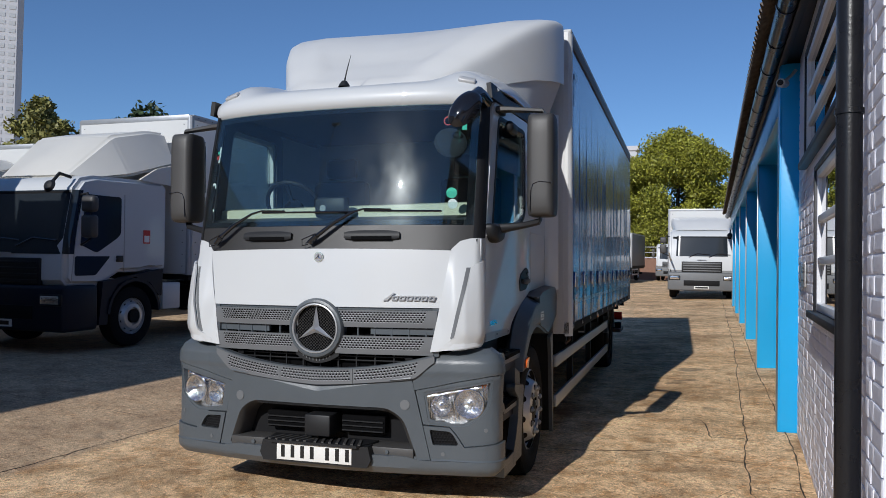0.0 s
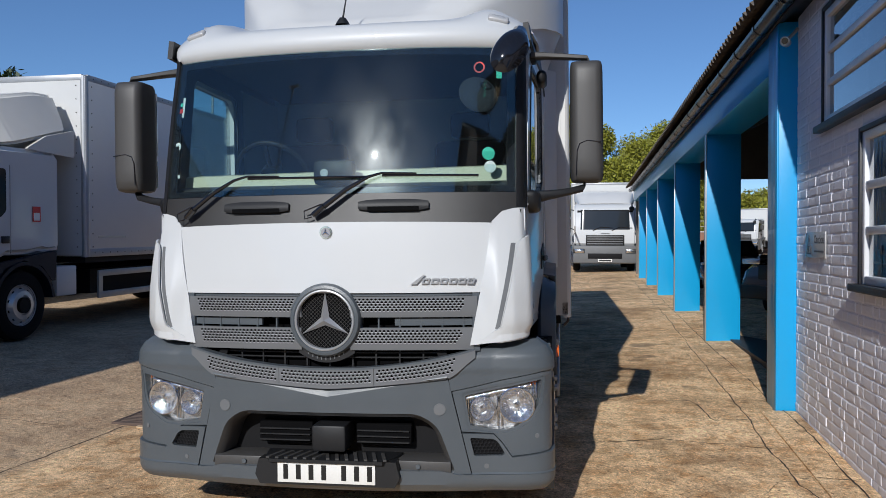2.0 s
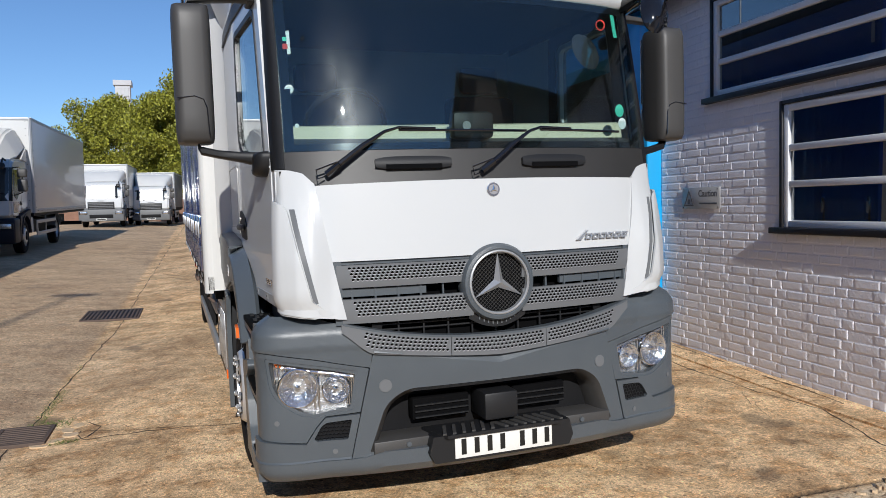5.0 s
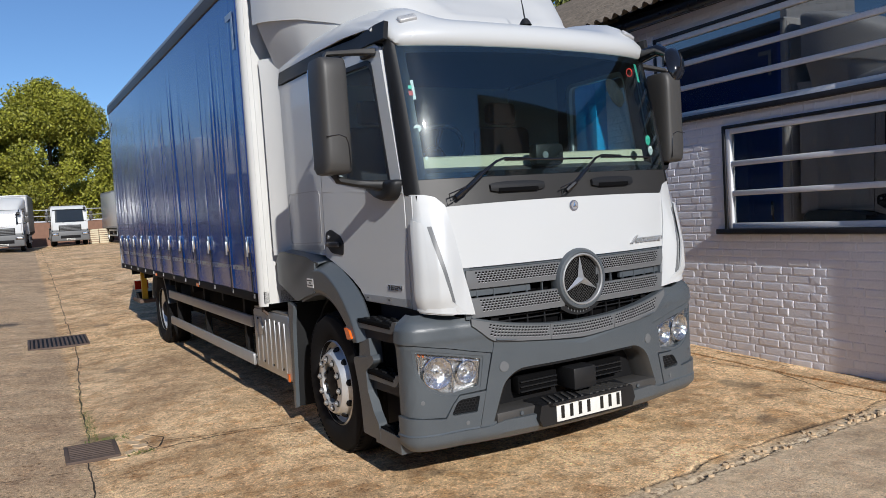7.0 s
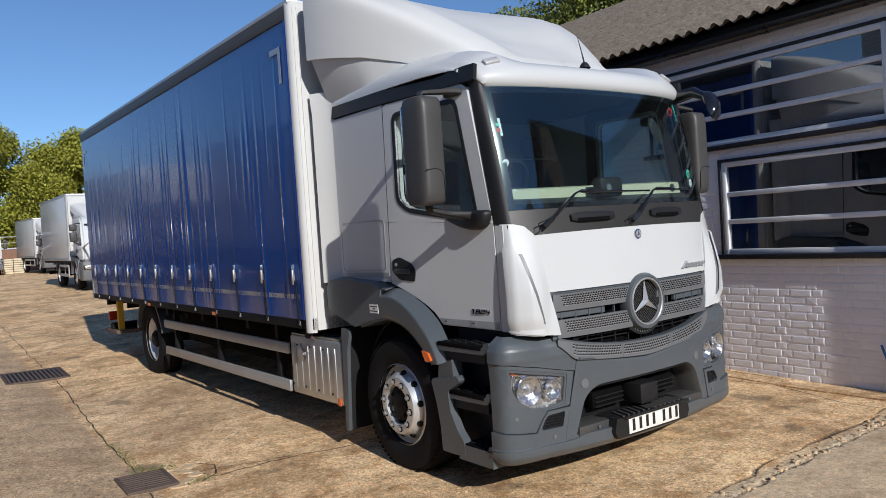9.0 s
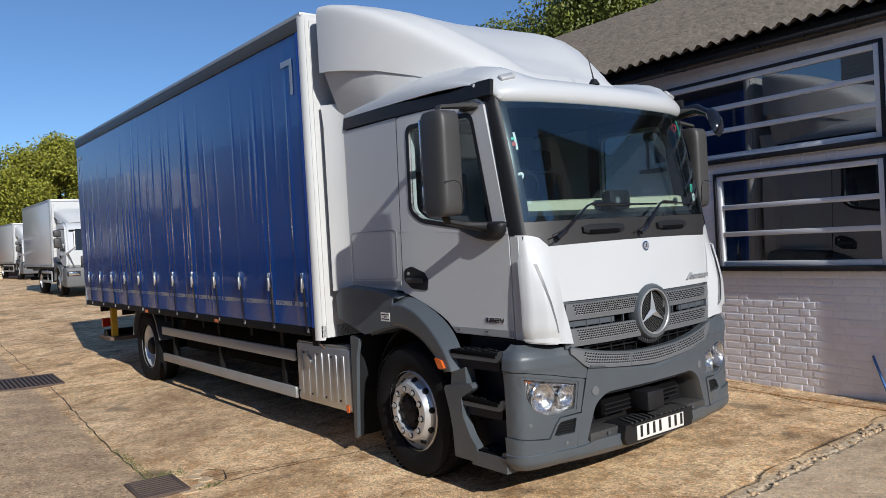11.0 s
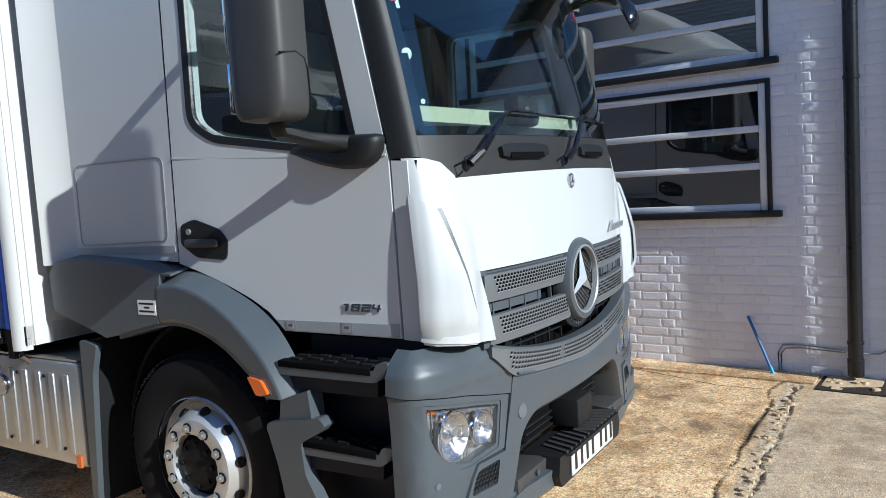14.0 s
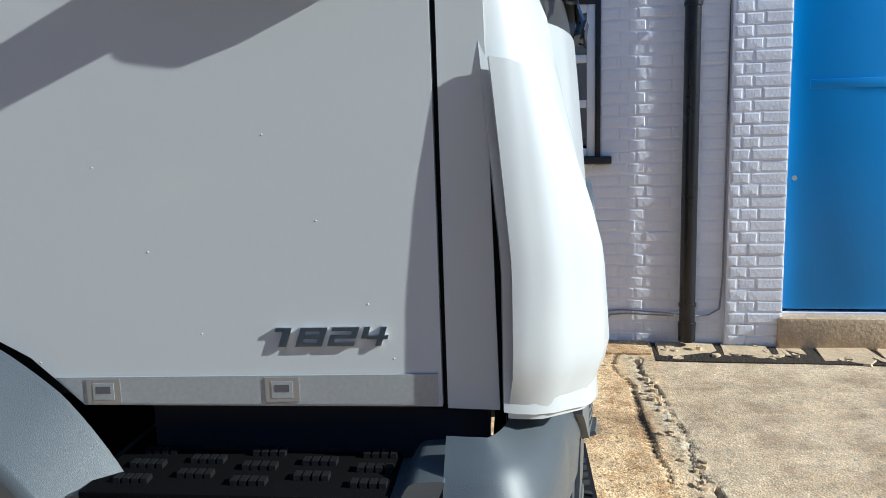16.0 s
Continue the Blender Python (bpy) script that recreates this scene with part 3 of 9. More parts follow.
def make_ground():
    def axis(dense0, dense1, step, far0, far1):
        mid = list(np.arange(dense0, dense1 + 1e-6, step))
        lo, hi, d = [], [], step
        x = dense0
        while x > far0:
            d *= 1.13; x -= d; lo.append(x)
        x, d = dense1, step
        while x < far1:
            d *= 1.13; x += d; hi.append(x)
        return np.array(lo[::-1] + mid + hi)
    xs = axis(-5.5, 0.8, .024, -1500, 1500)
    ys = axis(2.6, 15.5, .036, -600, 2500)
    ys = np.array(sorted(set(np.round(np.concatenate([ys[(ys < 3.42) | (ys > 4.16)], np.arange(3.42, 4.16, .013)]), 4))))
    X, Y = np.meshgrid(xs, ys)
    Xf, Yf = X.ravel(), Y.ravel()
    Z = np.array([ground_z(a, b) for a, b in zip(Xf, Yf)])
    near = (np.abs(Xf + 3) < 9) & (Yf > -5) & (Yf < 45)
    dep, dirt = crack_fields(Xf, Yf)
    rough = np.array([noise.fractal(Vector((a * 1.3, b * 1.3, 0)), 1.0, 2.0, 4) if n else 0.0 for a, b, n in zip(Xf, Yf, near)])
    mid = 3.87 - .06 * np.clip(.3 - Xf, 0, 4)
    strip = np.clip(1.2 - np.abs(Yf - mid) / .085, 0, 1) * np.clip((Xf + 3.7) / .5, 0, 1) * np.clip((.5 - Xf) / .1, 0, 1)
    crumb = np.array([noise.fractal(Vector((a * 22, b * 22, 3)), 1.0, 2.0, 3) if s_ > 0 else 0.0 for a, b, s_ in zip(Xf, Yf, strip)])
    Z = Z + rough * .004 - dep + strip * crumb * .008
    nx, ny = len(xs), len(ys)
    i = np.arange(nx * ny).reshape(ny, nx)
    F = np.stack([i[:-1, :-1], i[:-1, 1:], i[1:, 1:], i[1:, :-1]], -1).reshape(-1, 4)
    me = bpy.data.meshes.new("ground")
    me.from_pydata(np.stack([Xf, Yf, Z], 1).tolist(), [], F.tolist())
    pale = np.clip((3.78 - Yf) / .06, 0, 1) * np.clip((Xf + 4.9) / .2, 0, 1) * .75
    agg = np.clip((-4.98 - Xf) / .08, 0, 1) * .55 + .28 * np.clip((Yf - 7.2) / 1.2, 0, 1) * np.clip((Xf + 5) / .1, 0, 1) * np.clip((-1.3 - Xf) / 1.2, 0, 1) * np.clip((11.5 - Yf) / 1.0, 0, 1)
    mid = 3.87 - .06 * np.clip(.3 - Xf, 0, 4)
    strip = np.clip(1.35 - np.abs(Yf - mid) / .085, 0, 1) * np.clip((Xf + 3.7) / .5, 0, 1) * np.clip((.5 - Xf) / .1, 0, 1)
    for nm, arr in (("crack", dirt), ("pale", pale), ("asphalt", agg), ("strip", strip)):
        a = me.attributes.new(nm, "FLOAT", "POINT")
        a.data.foreach_set("value", arr.astype(np.float32))
    me.materials.append(M_GROUND)
    me.shade_smooth()
    struct(new("ground", me), "cracked tan concrete yard with exposed aggregate", "ground")


make_ground()

# ---- the workshop building ----
WALL = 0.69            # outer face of the painted brick wall
Y0, Y1 = -9.0, 7.60    # its run
EAVE = 3.50
LOW = (4.07, 5.84, 1.29, 2.268)    # lower window: y0, y1, z0, z1
UP = (4.07, 6.74, 2.44, 3.30)     # upper window
DOOR = (1.95, 2.90, 0.26, 2.36)
PIER = (2.90, 3.25)


def wall_with_holes(name, x0, x1, rect, holes, material, label):
    bm = bmesh.new()
    y0, y1, z0, z1 = rect
    prism(bm, [(y0, z0), (y1, z0), (y1, z1), (y0, z1)], "x", x0, x1, [[(a, c), (b, c), (b, d), (a, d)] for a, b, c, d in holes])
    return struct(finish(name, bm, material, smooth=False), label, "wall")


wall_west = wall_with_holes("wall_west", WALL + .003, WALL + .30, (Y0, Y1, -.3, EAVE), [LOW, UP, DOOR], M_MORTAR, "lilac-white painted brick wall with two wide windows")
pier = struct(finish("pier", bx(WALL - .050, WALL + .006, PIER[0], PIER[1], -.25, EAVE), M_MORTAR, smooth=False), "sunlit white painted brick pier beside the blue door", "wall")

# workshop bays behind blue columns
COLS = [11.85, 15.75, 19.3, 22.7, 25.9]
END = 28.6
BACK = 10.6


def column(y, first=False):
    e = thing("column", pose(0, y, 0), "bright blue painted column of the open workshop bays", "column", "blue workshop columns")
    g = ground_z(.8, y)
    part("shaft", bx(.62, 1.08, 0, .22, g - .1, EAVE - .25, bevel=.006), M_BLUE, e)
    part("edge_trim", bx(.604, .622, -.012, .05, g - .08, EAVE - .26, bevel=.003), M_STEEL, e, "worn bare metal corner strip")
    return e


for yc in COLS:
    column(yc)
jamb = thing("door_post", pose(0, 0, 0), "bright blue painted steel post ending the brick wall", "post")
part("post", bx(.585, .93, 7.60, 7.98, -.1, EAVE - .03, bevel=.006), M_BLUE, jamb)
part("edge_strip", bx(.574, .589, 7.592, 7.72, .0, EAVE - .05, bevel=.003), M_BLUE, jamb)
struct(finish("lintel", bx(.60, 1.08, 7.98, END, 3.10, EAVE - .02, bevel=.004), M_BLUE), "bright blue painted beam over the open bays", "beam")
struct(finish("fascia", bx(.565, .62, Y0, END, 3.46, 3.61, bevel=.004), M_BLACKWOOD), "black painted fascia board under the gutter", "trim")
struct(finish("soffit", bx(.618, WALL + .3, Y0, END, 3.505, 3.54), M_BLACKWOOD), "black painted soffit", "trim")
struct(finish("floor_workshop", bx(.95, BACK, 7.6, END, -.3, .22), M_WSFLOOR), "workshop floor, its colour darkened for the bays' shade", "floor")
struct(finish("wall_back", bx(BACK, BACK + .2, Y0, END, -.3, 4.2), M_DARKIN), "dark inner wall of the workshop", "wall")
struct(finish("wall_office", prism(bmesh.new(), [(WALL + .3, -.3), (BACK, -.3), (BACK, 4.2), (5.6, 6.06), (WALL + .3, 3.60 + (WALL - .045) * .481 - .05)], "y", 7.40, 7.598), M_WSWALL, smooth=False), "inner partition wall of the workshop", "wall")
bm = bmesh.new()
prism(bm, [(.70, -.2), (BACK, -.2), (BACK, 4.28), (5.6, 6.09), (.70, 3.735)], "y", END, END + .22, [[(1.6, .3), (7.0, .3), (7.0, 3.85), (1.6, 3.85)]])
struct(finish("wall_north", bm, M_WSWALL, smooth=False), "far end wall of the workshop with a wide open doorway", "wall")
bm = bmesh.new()
prism(bm, [(.70, -.2), (BACK, -.2), (BACK, 4.28), (5.6, 6.09), (.70, 3.735)], "y", Y0 - .22, Y0)
struct(finish("wall_south", bm, M_RENDER, smooth=False), "near end wall of the workshop", "wall")
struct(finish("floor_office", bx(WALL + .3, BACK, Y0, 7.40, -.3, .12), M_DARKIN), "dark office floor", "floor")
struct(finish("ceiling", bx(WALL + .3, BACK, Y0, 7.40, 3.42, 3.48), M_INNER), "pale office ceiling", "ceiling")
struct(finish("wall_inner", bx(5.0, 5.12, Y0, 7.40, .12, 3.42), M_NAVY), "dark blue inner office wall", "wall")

# office things seen through the window
blind = thing("roller_blind", pose(1.02, 5.1, 0), "navy blue fabric roller blind half across the window", "blind")
part("fabric", bx(0, .006, .28, .70, 1.32, 2.30), M_NAVY, blind)
part("roller", cyl(bmesh.new(), (.003, .26, 2.30), (0, 1, 0), .02, .46, 12), M_FRAME, blind)


def corrugated(name, x0, z0, x1, z1, ya, yb, pitch, amp, material, label, lift=.0):
    """A sheet of wavy roofing from the eave to the ridge, in overlapping courses."""
    bm = bmesh.new()
    n = int((yb - ya) / pitch * 6)
    L = math.hypot(x1 - x0, z1 - z0)
    ux, uz = (x1 - x0) / L, (z1 - z0) / L
    rows = int(L / 1.4) + 1
    rnd = random.Random(4)
    for r in range(rows):
        a, b = L * r / rows, min(L, L * (r + 1) / rows + .12)
        def fn(u, v):
            h = amp * math.sin(2 * math.pi * u / pitch) + (.004 if v == a else 0) + lift
            return (x0 + ux * v - uz * h, u, z0 + uz * v + ux * h)
        grid_solid(fn, lin(ya, yb, n), [a, b], .006, bm)
    return struct(finish(name, bm, material), label, "roof")


corrugated("roof", .345, 3.60, 5.6, 6.13, Y0, END + .3, .15, .028, M_ROOF, "weathered brown corrugated asbestos roof")
corrugated("roof_rear", BACK + .3, 4.2, 5.6, 6.14, Y0, END + .3, .30, .028, M_ROOF, "rear slope of the corrugated roof")

# gutter with brackets
gut = thing("gutter", pose(0, 0, 0), "black half-round gutter along the eaves", "gutter")
bm = bmesh.new()
grid_solid(lambda u, v: (.497 - .068 * math.cos(v), u, 3.51 - .075 * math.sin(v)), [Y0 + i * .6 for i in range(int((END - Y0) / .6) + 2)], [math.pi * k / 10 for k in range(11)], .006, bm)
part("channel", bm, M_PIPE, gut)
y = Y0 + .3
while y < END:
    bm = bmesh.new()
    grid_solid(lambda u, v: (.497 - .076 * math.cos(v), u, 3.512 - .083 * math.sin(v)), [y, y + .045], [math.pi * k / 10 for k in range(11)], .008, bm)
    part("bracket", bm, M_PIPE, gut)
    y += .92


def window(name, y0, y1, z0, z1, bars):
    e = new(name)
    struct(e, "white framed window with horizontal glazing bars and black timber surround", "window")
    x = WALL
    bm = bmesh.new()
    for a, b, c, d in ((y0 - .020, y0 + .012, z0, z1 + .024), (y1 - .012, y1 + .020, z0, z1 + .024), (y0 + .012, y1 - .012, z1 - .005, z1 + .024)):
        box(bm, x - .022, x + .10, a, b, c, d, bevel=.004)
    part("surround", bm, M_BLACKWOOD, e, "black painted timber surround")
    part("window_sill", bx(x - .060, x + .12, y0 - .09, y1 + .10, z0 - .045, z0 + .004, bevel=.006), M_BLACKWOOD, e, "black painted timber sill")
    bm = bmesh.new()
    f = .055
    for a, b, c, d in ((y0 + .012, y0 + .012 + f, z0 + .005, z1 - .006), (y1 - .012 - f, y1 - .012, z0 + .005, z1 - .006), (y0 + .012 + f, y1 - .012 - f, z0 + .005, z0 + .005 + f), (y0 + .012 + f, y1 - .012 - f, z1 - .006 - f, z1 - .006)):
        box(bm, x - .008, x + .055, a, b, c, d, bevel=.008)
    part("window_frame", bm, M_FRAME, e)
    zi0, zi1 = z0 + .005 + f, z1 - .006 - f
    n = bars + 1
    for k in range(1, n):
        zc = zi0 + (zi1 - zi0) * k / n
        part("glazing_bar", bx(x - .004, x + .05, y0 + .012 + f, y1 - .012 - f, zc - .026, zc + .026, bevel=.010), M_FRAME, e)
    for k in range(n):
        za, zb = zi0 + (zi1 - zi0) * k / n, zi0 + (zi1 - zi0) * (k + 1) / n
        p = part("pane", bx(x + .020, x + .026, y0 + .06, y1 - .06, za - .01 + (.03 if k else 0), zb + .01 - (.03 if k < n - 1 else 0)), M_BGLASS, e, smooth=False)
        p.visible_shadow = False
    return e


window("window_1", *LOW, 2)
window("window_2", *UP, 2)

# blue door with a concrete step
d1 = struct(new("door_1"), "deep blue painted flush steel door", "door")
part("leaf", bx(WALL + .02, WALL + .07, DOOR[0] + .03, DOOR[1] - .02, DOOR[2] + .02, DOOR[3], bevel=.004), M_BLUEDOOR, d1)
part("panel_frame", bx(WALL + .008, WALL + .021, DOOR[0] + .25, DOOR[1] - .13, 1.68, 1.74, bevel=.003), M_BLUEDOOR, d1)
part("lock", cyl(bmesh.new(), (WALL + .021, DOOR[1] - .06, 1.13), (-1, 0, 0), .016, .012, 16), M_SILVER, d1, "small steel lock cylinder")
part("frame", bx(WALL + .02, WALL + .09, DOOR[1] - .018, DOOR[1] + .0, DOOR[2], DOOR[3] + .02, bevel=.003), M_BLUEDOOR, d1)
tagged(finish("doorstep", bx(WALL - .10, WALL + .10, 1.2, 2.93, -.05, .245, bevel=.02), M_RUBBLE), "rough concrete doorstep under the blue door", "step")

# downpipe
pipe = thing("downpipe", pose(WALL - .087, 3.495, 0), "black cast iron downpipe fixed beside the pier", "downpipe")
part("pipe", cyl(bmesh.new(), (0, 0, .10), (0, 0, 1), .050, 3.3, 28), M_PIPE, pipe)
for zc in (.18, .31, 2.2):
    part("collar", cyl(bmesh.new(), (0, 0, zc), (0, 0, 1), .056, .035, 28, bevel=.006), M_PIPE, pipe)
part("shoe", cyl(bmesh.new(), (0, 0, .08), (0, 0, 1), .055, .12, 28, bevel=.008), M_PIPE, pipe)
part("offset_bend", tube(bmesh.new(), [(0, 0, 3.38), (-.005, 0, 3.42), (-.02, 0, 3.46), (-.03, 0, 3.49)], .042, 16), M_PIPE, pipe)

# caution sign
sg = thing("caution_sign", pose(0, 0, 0), "brushed metal caution sign on the brick wall", "sign")
part("plate", bx(WALL - .020, WALL - .012, 6.62, 7.20, 1.445, 1.645, bevel=.002), M_SIGNPLATE, sg)
SM = Matrix(((0, 0, -1, WALL - .021), (-1, 0, 0, 0), (0, 1, 0, 0), (0, 0, 0, 1)))


def on_sign(y, z):
    m = SM.copy(); m[1][3], m[2][3] = y, z
    return m


letters("lettering", "Caution", .088, on_sign(6.80, 1.585), M_SIGNINK, sg, .0006)
part("small_print", bx(WALL - .0225, WALL - .0205, 6.66, 6.93, 1.488, 1.502), M_SIGNINK, sg)
bm = bmesh.new()
tri = [(7.17, 1.47), (7.01, 1.47), (7.09, 1.63)]
prism(bm, tri, "x", WALL - .0225, WALL - .0205, [[(7.148, 1.483), (7.032, 1.483), (7.09, 1.598)]])
box(bm, WALL - .0225, WALL - .0205, 7.07, 7.11, 1.49, 1.535)
part("warning_triangle", bm, M_SIGNINK, sg, smooth=False)
for a, b in ((6.64, 1.46), (6.64, 1.63), (7.18, 1.46), (7.18, 1.63)):
    part("screw", cyl(bmesh.new(), (WALL - .0205, a, b), (-1, 0, 0), .006, .004, 10), M_CHROME, sg)

# security camera under the eaves
sc = thing("security_camera", pose(.60, 7.35, 3.24), "grey bullet security camera under the gutter", "camera")
part("housing", cyl(bmesh.new(), (0, .05, 0), (-.35, -1, -.15), .038, .16, 18, bevel=.008), M_SIGN, sc)
part("lens", cyl(bmesh.new(), (-.050, -.100, -.021), (-.35, -1, -.15), .026, .006, 16), M_GLOSSBLACK, sc)
part("bracket", tube(bmesh.new(), [(0, .02, .02), (.05, .05, .07), (.09, .06, .12)], .014, 10), M_SIGN, sc)

# cables and a leaning blue pole at the foot of the wall
cb = thing("wall_cable", pose(WALL - .012, 3.9, 0), "thin grey cables clipped along the wall foot", "cable")
part("loop", tube(bmesh.new(), [(0, .13, .03), (0, .135, .2), (0, .10, .26), (0, .0, .27), (-.01, -.35, .25), (-.05, -.42, .24), (0, -.55, .24), (0, -.62, .28), (0, -.635, .5), (0, -.64, 1.6), (0, -.64, 3.2)], .006, 6), M_CABLE, cb)
part("second_cable", tube(bmesh.new(), [(0, .11, .03), (0, .115, .19), (0, .08, .235), (0, -.02, .245), (-.01, -.33, .235)], .005, 6), M_CABLE, cb)
bp = thing("blue_pole", pose(WALL - .05, 4.05, ground_z(.6, 4.05)), "short blue plastic pole leaning on the wall", "pole")
part("tube", tube(bmesh.new(), [(-.06, 0, 0), (-.02, .09, .20), (.030, .20, .43)], .011, 10), M_BLUEPOLE, bp)
part("tip", tube(bmesh.new(), [(-.062, -.002, -.002), (-.050, .024, .06)], .013, 10), M_BLUE, bp)

# ---- loose slabs and grates on the yard ----
def grate(x0, x1, y0, y1, n, along, label):
    ym = (y0 + y1) / 2
    zl, zr = ground_z(x0, ym), ground_z(x1, ym)
    za, zb = ground_z((x0 + x1) / 2, y0), ground_z((x0 + x1) / 2, y1)
    e = thing("drain_grate", pose((x0 + x1) / 2, ym, (zl + zr) / 2 + .004, math.degrees(math.atan2(zb - za, y1 - y0)), -math.degrees(math.atan2(zr - zl, x1 - x0)), 0), label, "drain")
    w, h = (x1 - x0) / 2, (y1 - y0) / 2
    bm = bmesh.new()
    for a, b, c, d in ((-w, w, -h, -h + .03), (-w, w, h - .03, h), (-w, -w + .03, -h + .03, h - .03), (w - .03, w, -h + .03, h - .03)):
        box(bm, a, b, c, d, -.02, .012, bevel=.004)
    part("frame", bm, M_IRON, e)
    part("sump", bx(-w + .03, w - .03, -h + .03, h - .03, -.02, .003), M_CHASSIS, e)
    for k in range(n):
        u = (k + .5) / n
        if along == "y":
            c = -w + .03 + (2 * w - .06) * u
            part("bar", bx(c - .016, c + .016, -h + .03, h - .03, -.01, .010, bevel=.003), M_IRON, e)
        else:
            c = -h + .03 + (2 * h - .06) * u
            part("bar", bx(-w + .03, w - .03, c - .014, c + .014, -.01, .010, bevel=.003), M_IRON, e)
    return e


grate(-5.20, -4.83, 6.70, 7.17, 8, "x", "rusty iron drain cover with dead leaves and weeds round it")
grate(-5.44, -4.64, 12.75, 13.75, 13, "y", "dark iron drain grate let into the concrete")

rnd = random.Random(11)


def weeds(x0, x1, y0, y1, n, h):
    """Tufts of small blades."""
    bm = bmesh.new()
    for _ in range(n):
        x, y = rnd.uniform(x0, x1), rnd.uniform(y0, y1)
        z = ground_z(x, y) - .012
        a, l = rnd.uniform(0, 6.28), h * rnd.uniform(.4, 1)
        dx, dy = math.cos(a), math.sin(a)
        w = .004
        v = [bm.verts.new(p) for p in ((x - dy * w, y + dx * w, z), (x + dy * w, y - dx * w, z), (x + dx * l * .5, y + dy * l * .5, z + l * .7), (x + dx * l * .9, y + dy * l * .9, z + l))]
        bm.faces.new((v[0], v[1], v[2])); bm.faces.new((v[0], v[2], v[3]))
    return bm


for k, (a, b, c, d, n, h) in enumerate([(-5.05, -4.72, 7.10, 7.30, 260, .038), (-5.01, -4.93, 7.3, 8.4, 380, .032), (-5.01, -4.95, 8.4, 9.6, 160, .025), (-5.14, -5.06, 4.8, 6.6, 160, .022), (-4.78, -4.62, 6.6, 6.70, 140, .034), (-4.9, -4.82, 8.2, 11, 100, .02), (-4.5, -3.9, 6.53, 6.62, 60, .02)]):
    tagged(finish("weeds", weeds(a, b, c, d, n, h), M_MOSS, smooth=False), "small green weeds growing in the concrete joint", "weeds", kind="stuff")


def rubble(x, y, w, d, h, turn):
    """A broken piece of concrete with chipped edges."""
    bm = bmesh.new()
    n = 9
    base = [(w * math.cos(6.283 * k / n) * rnd.uniform(.75, 1.1), d * math.sin(6.283 * k / n) * rnd.uniform(.75, 1.1)) for k in range(n)]
    lo = [bm.verts.new((a, b, -.03)) for a, b in base]
    hi = [bm.verts.new((a * .92, b * .92, h * rnd.uniform(.7, 1.1))) for a, b in base]
    for k in range(n):
        bm.faces.new((lo[k], lo[(k + 1) % n], hi[(k + 1) % n], hi[k]))
    bm.faces.new(hi)
    ob = finish("broken_slab", bm, M_RUBBLE, smooth=False)
    ob.matrix_world = pose(x, y, ground_z(x, y), rnd.uniform(-3, 3), rnd.uniform(-3, 3), turn)
    tagged(ob, "loose broken piece of concrete along the wall foot", "rubble", "broken slabs")


def slab(y0, y1, x0, h, tilt):
    """A flat broken slab beside the wall, its outline chipped."""
    bm = bmesh.new()
    n = 6
    base = [(x0 + rnd.uniform(-.055, .055), y0 + (y1 - y0) * k / n + rnd.uniform(-.018, .018)) for k in range(n + 1)] + [(.665, y1 - .005 + rnd.uniform(-.03, .0)), (.668, (y0 + y1) / 2), (.665, y0 + rnd.uniform(0, .03))]
    cx, cy = (x0 + .66) / 2, (y0 + y1) / 2
    lo = [bm.verts.new((a - cx, b - cy, -.06)) for a, b in base]
    md = [bm.verts.new((a - cx, b - cy, h - .010)) for a, b in base]
    hi = [bm.verts.new(((a - cx) * .965, (b - cy) * .965, h + rnd.uniform(-.003, .003))) for a, b in base]
    m = len(base)
    for r0, r1 in ((lo, md), (md, hi)):
        for k in range(m):
            bm.faces.new((r0[k], r0[(k + 1) % m], r1[(k + 1) % m], r1[k]))
    bm.faces.new(hi)
    ob = finish("broken_slab", bm, M_RUBBLE, smooth=False)
    ob.matrix_world = pose(cx, cy, ground_z(cx, cy), tilt, rnd.uniform(-3, 1), rnd.uniform(-2, 2))
    tagged(ob, "flat broken concrete slab along the wall foot", "slab", "broken slabs")


for x_, y_, w_, d_ in ((-4.76, 6.72, .07, .05), (-4.68, 6.82, .06, .07), (-4.72, 6.95, .08, .05), (-4.86, 6.64, .09, .035), (-4.66, 7.05, .05, .06)):
    rubble(x_, y_, w_, d_, .010, rnd.uniform(0, 180))
yy = 3.70
for ln_, gap_, x0_, h_ in ((.40, .012, .34, .022), (.30, .03, .36, .030), (.18, .05, .42, .018), (.34, .025, .31, .048), (.24, .06, .40, .040), (.42, .02, .30, .036), (.36, .03, .33, .050), (.50, .03, .30, .040)):
    slab(yy - ln_, yy, x0_, h_ * .30, rnd.uniform(-2, 2))
    yy -= ln_ + gap_
soil = struct(finish("soil_strip", bx(.28, .69, .6, 3.72, -.05, .004, bevel=.004), M_SOIL), "dark crumbled soil in the gap along the wall foot", "soil")
soil.matrix_world = pose(0, 0, .040)
for k in range(34):
    rubble(rnd.uniform(.24, .62), rnd.uniform(1.6, 3.7), rnd.uniform(.012, .05), rnd.uniform(.012, .04), rnd.uniform(.012, .03), rnd.uniform(0, 180))
for k in range(46):
    u = rnd.random()
    rubble(.25 - 3.2 * u, 3.90 - .22 * u + rnd.uniform(-.06, .06), rnd.uniform(.01, .035), rnd.uniform(.01, .03), rnd.uniform(.008, .018), rnd.uniform(0, 180))
struct(finish("kerb_strip", grid_solid(lambda u, v: (u, v, ground_z(u, v) + .014 + .005 * noise.noise(Vector((u * 5, v * 5, 2)))), [.40, .415, .48, .56, .63, .685], lin(3.74, 7.58, 90), .06), M_GROUND), "narrow crumbling concrete strip along the wall foot", "kerb")


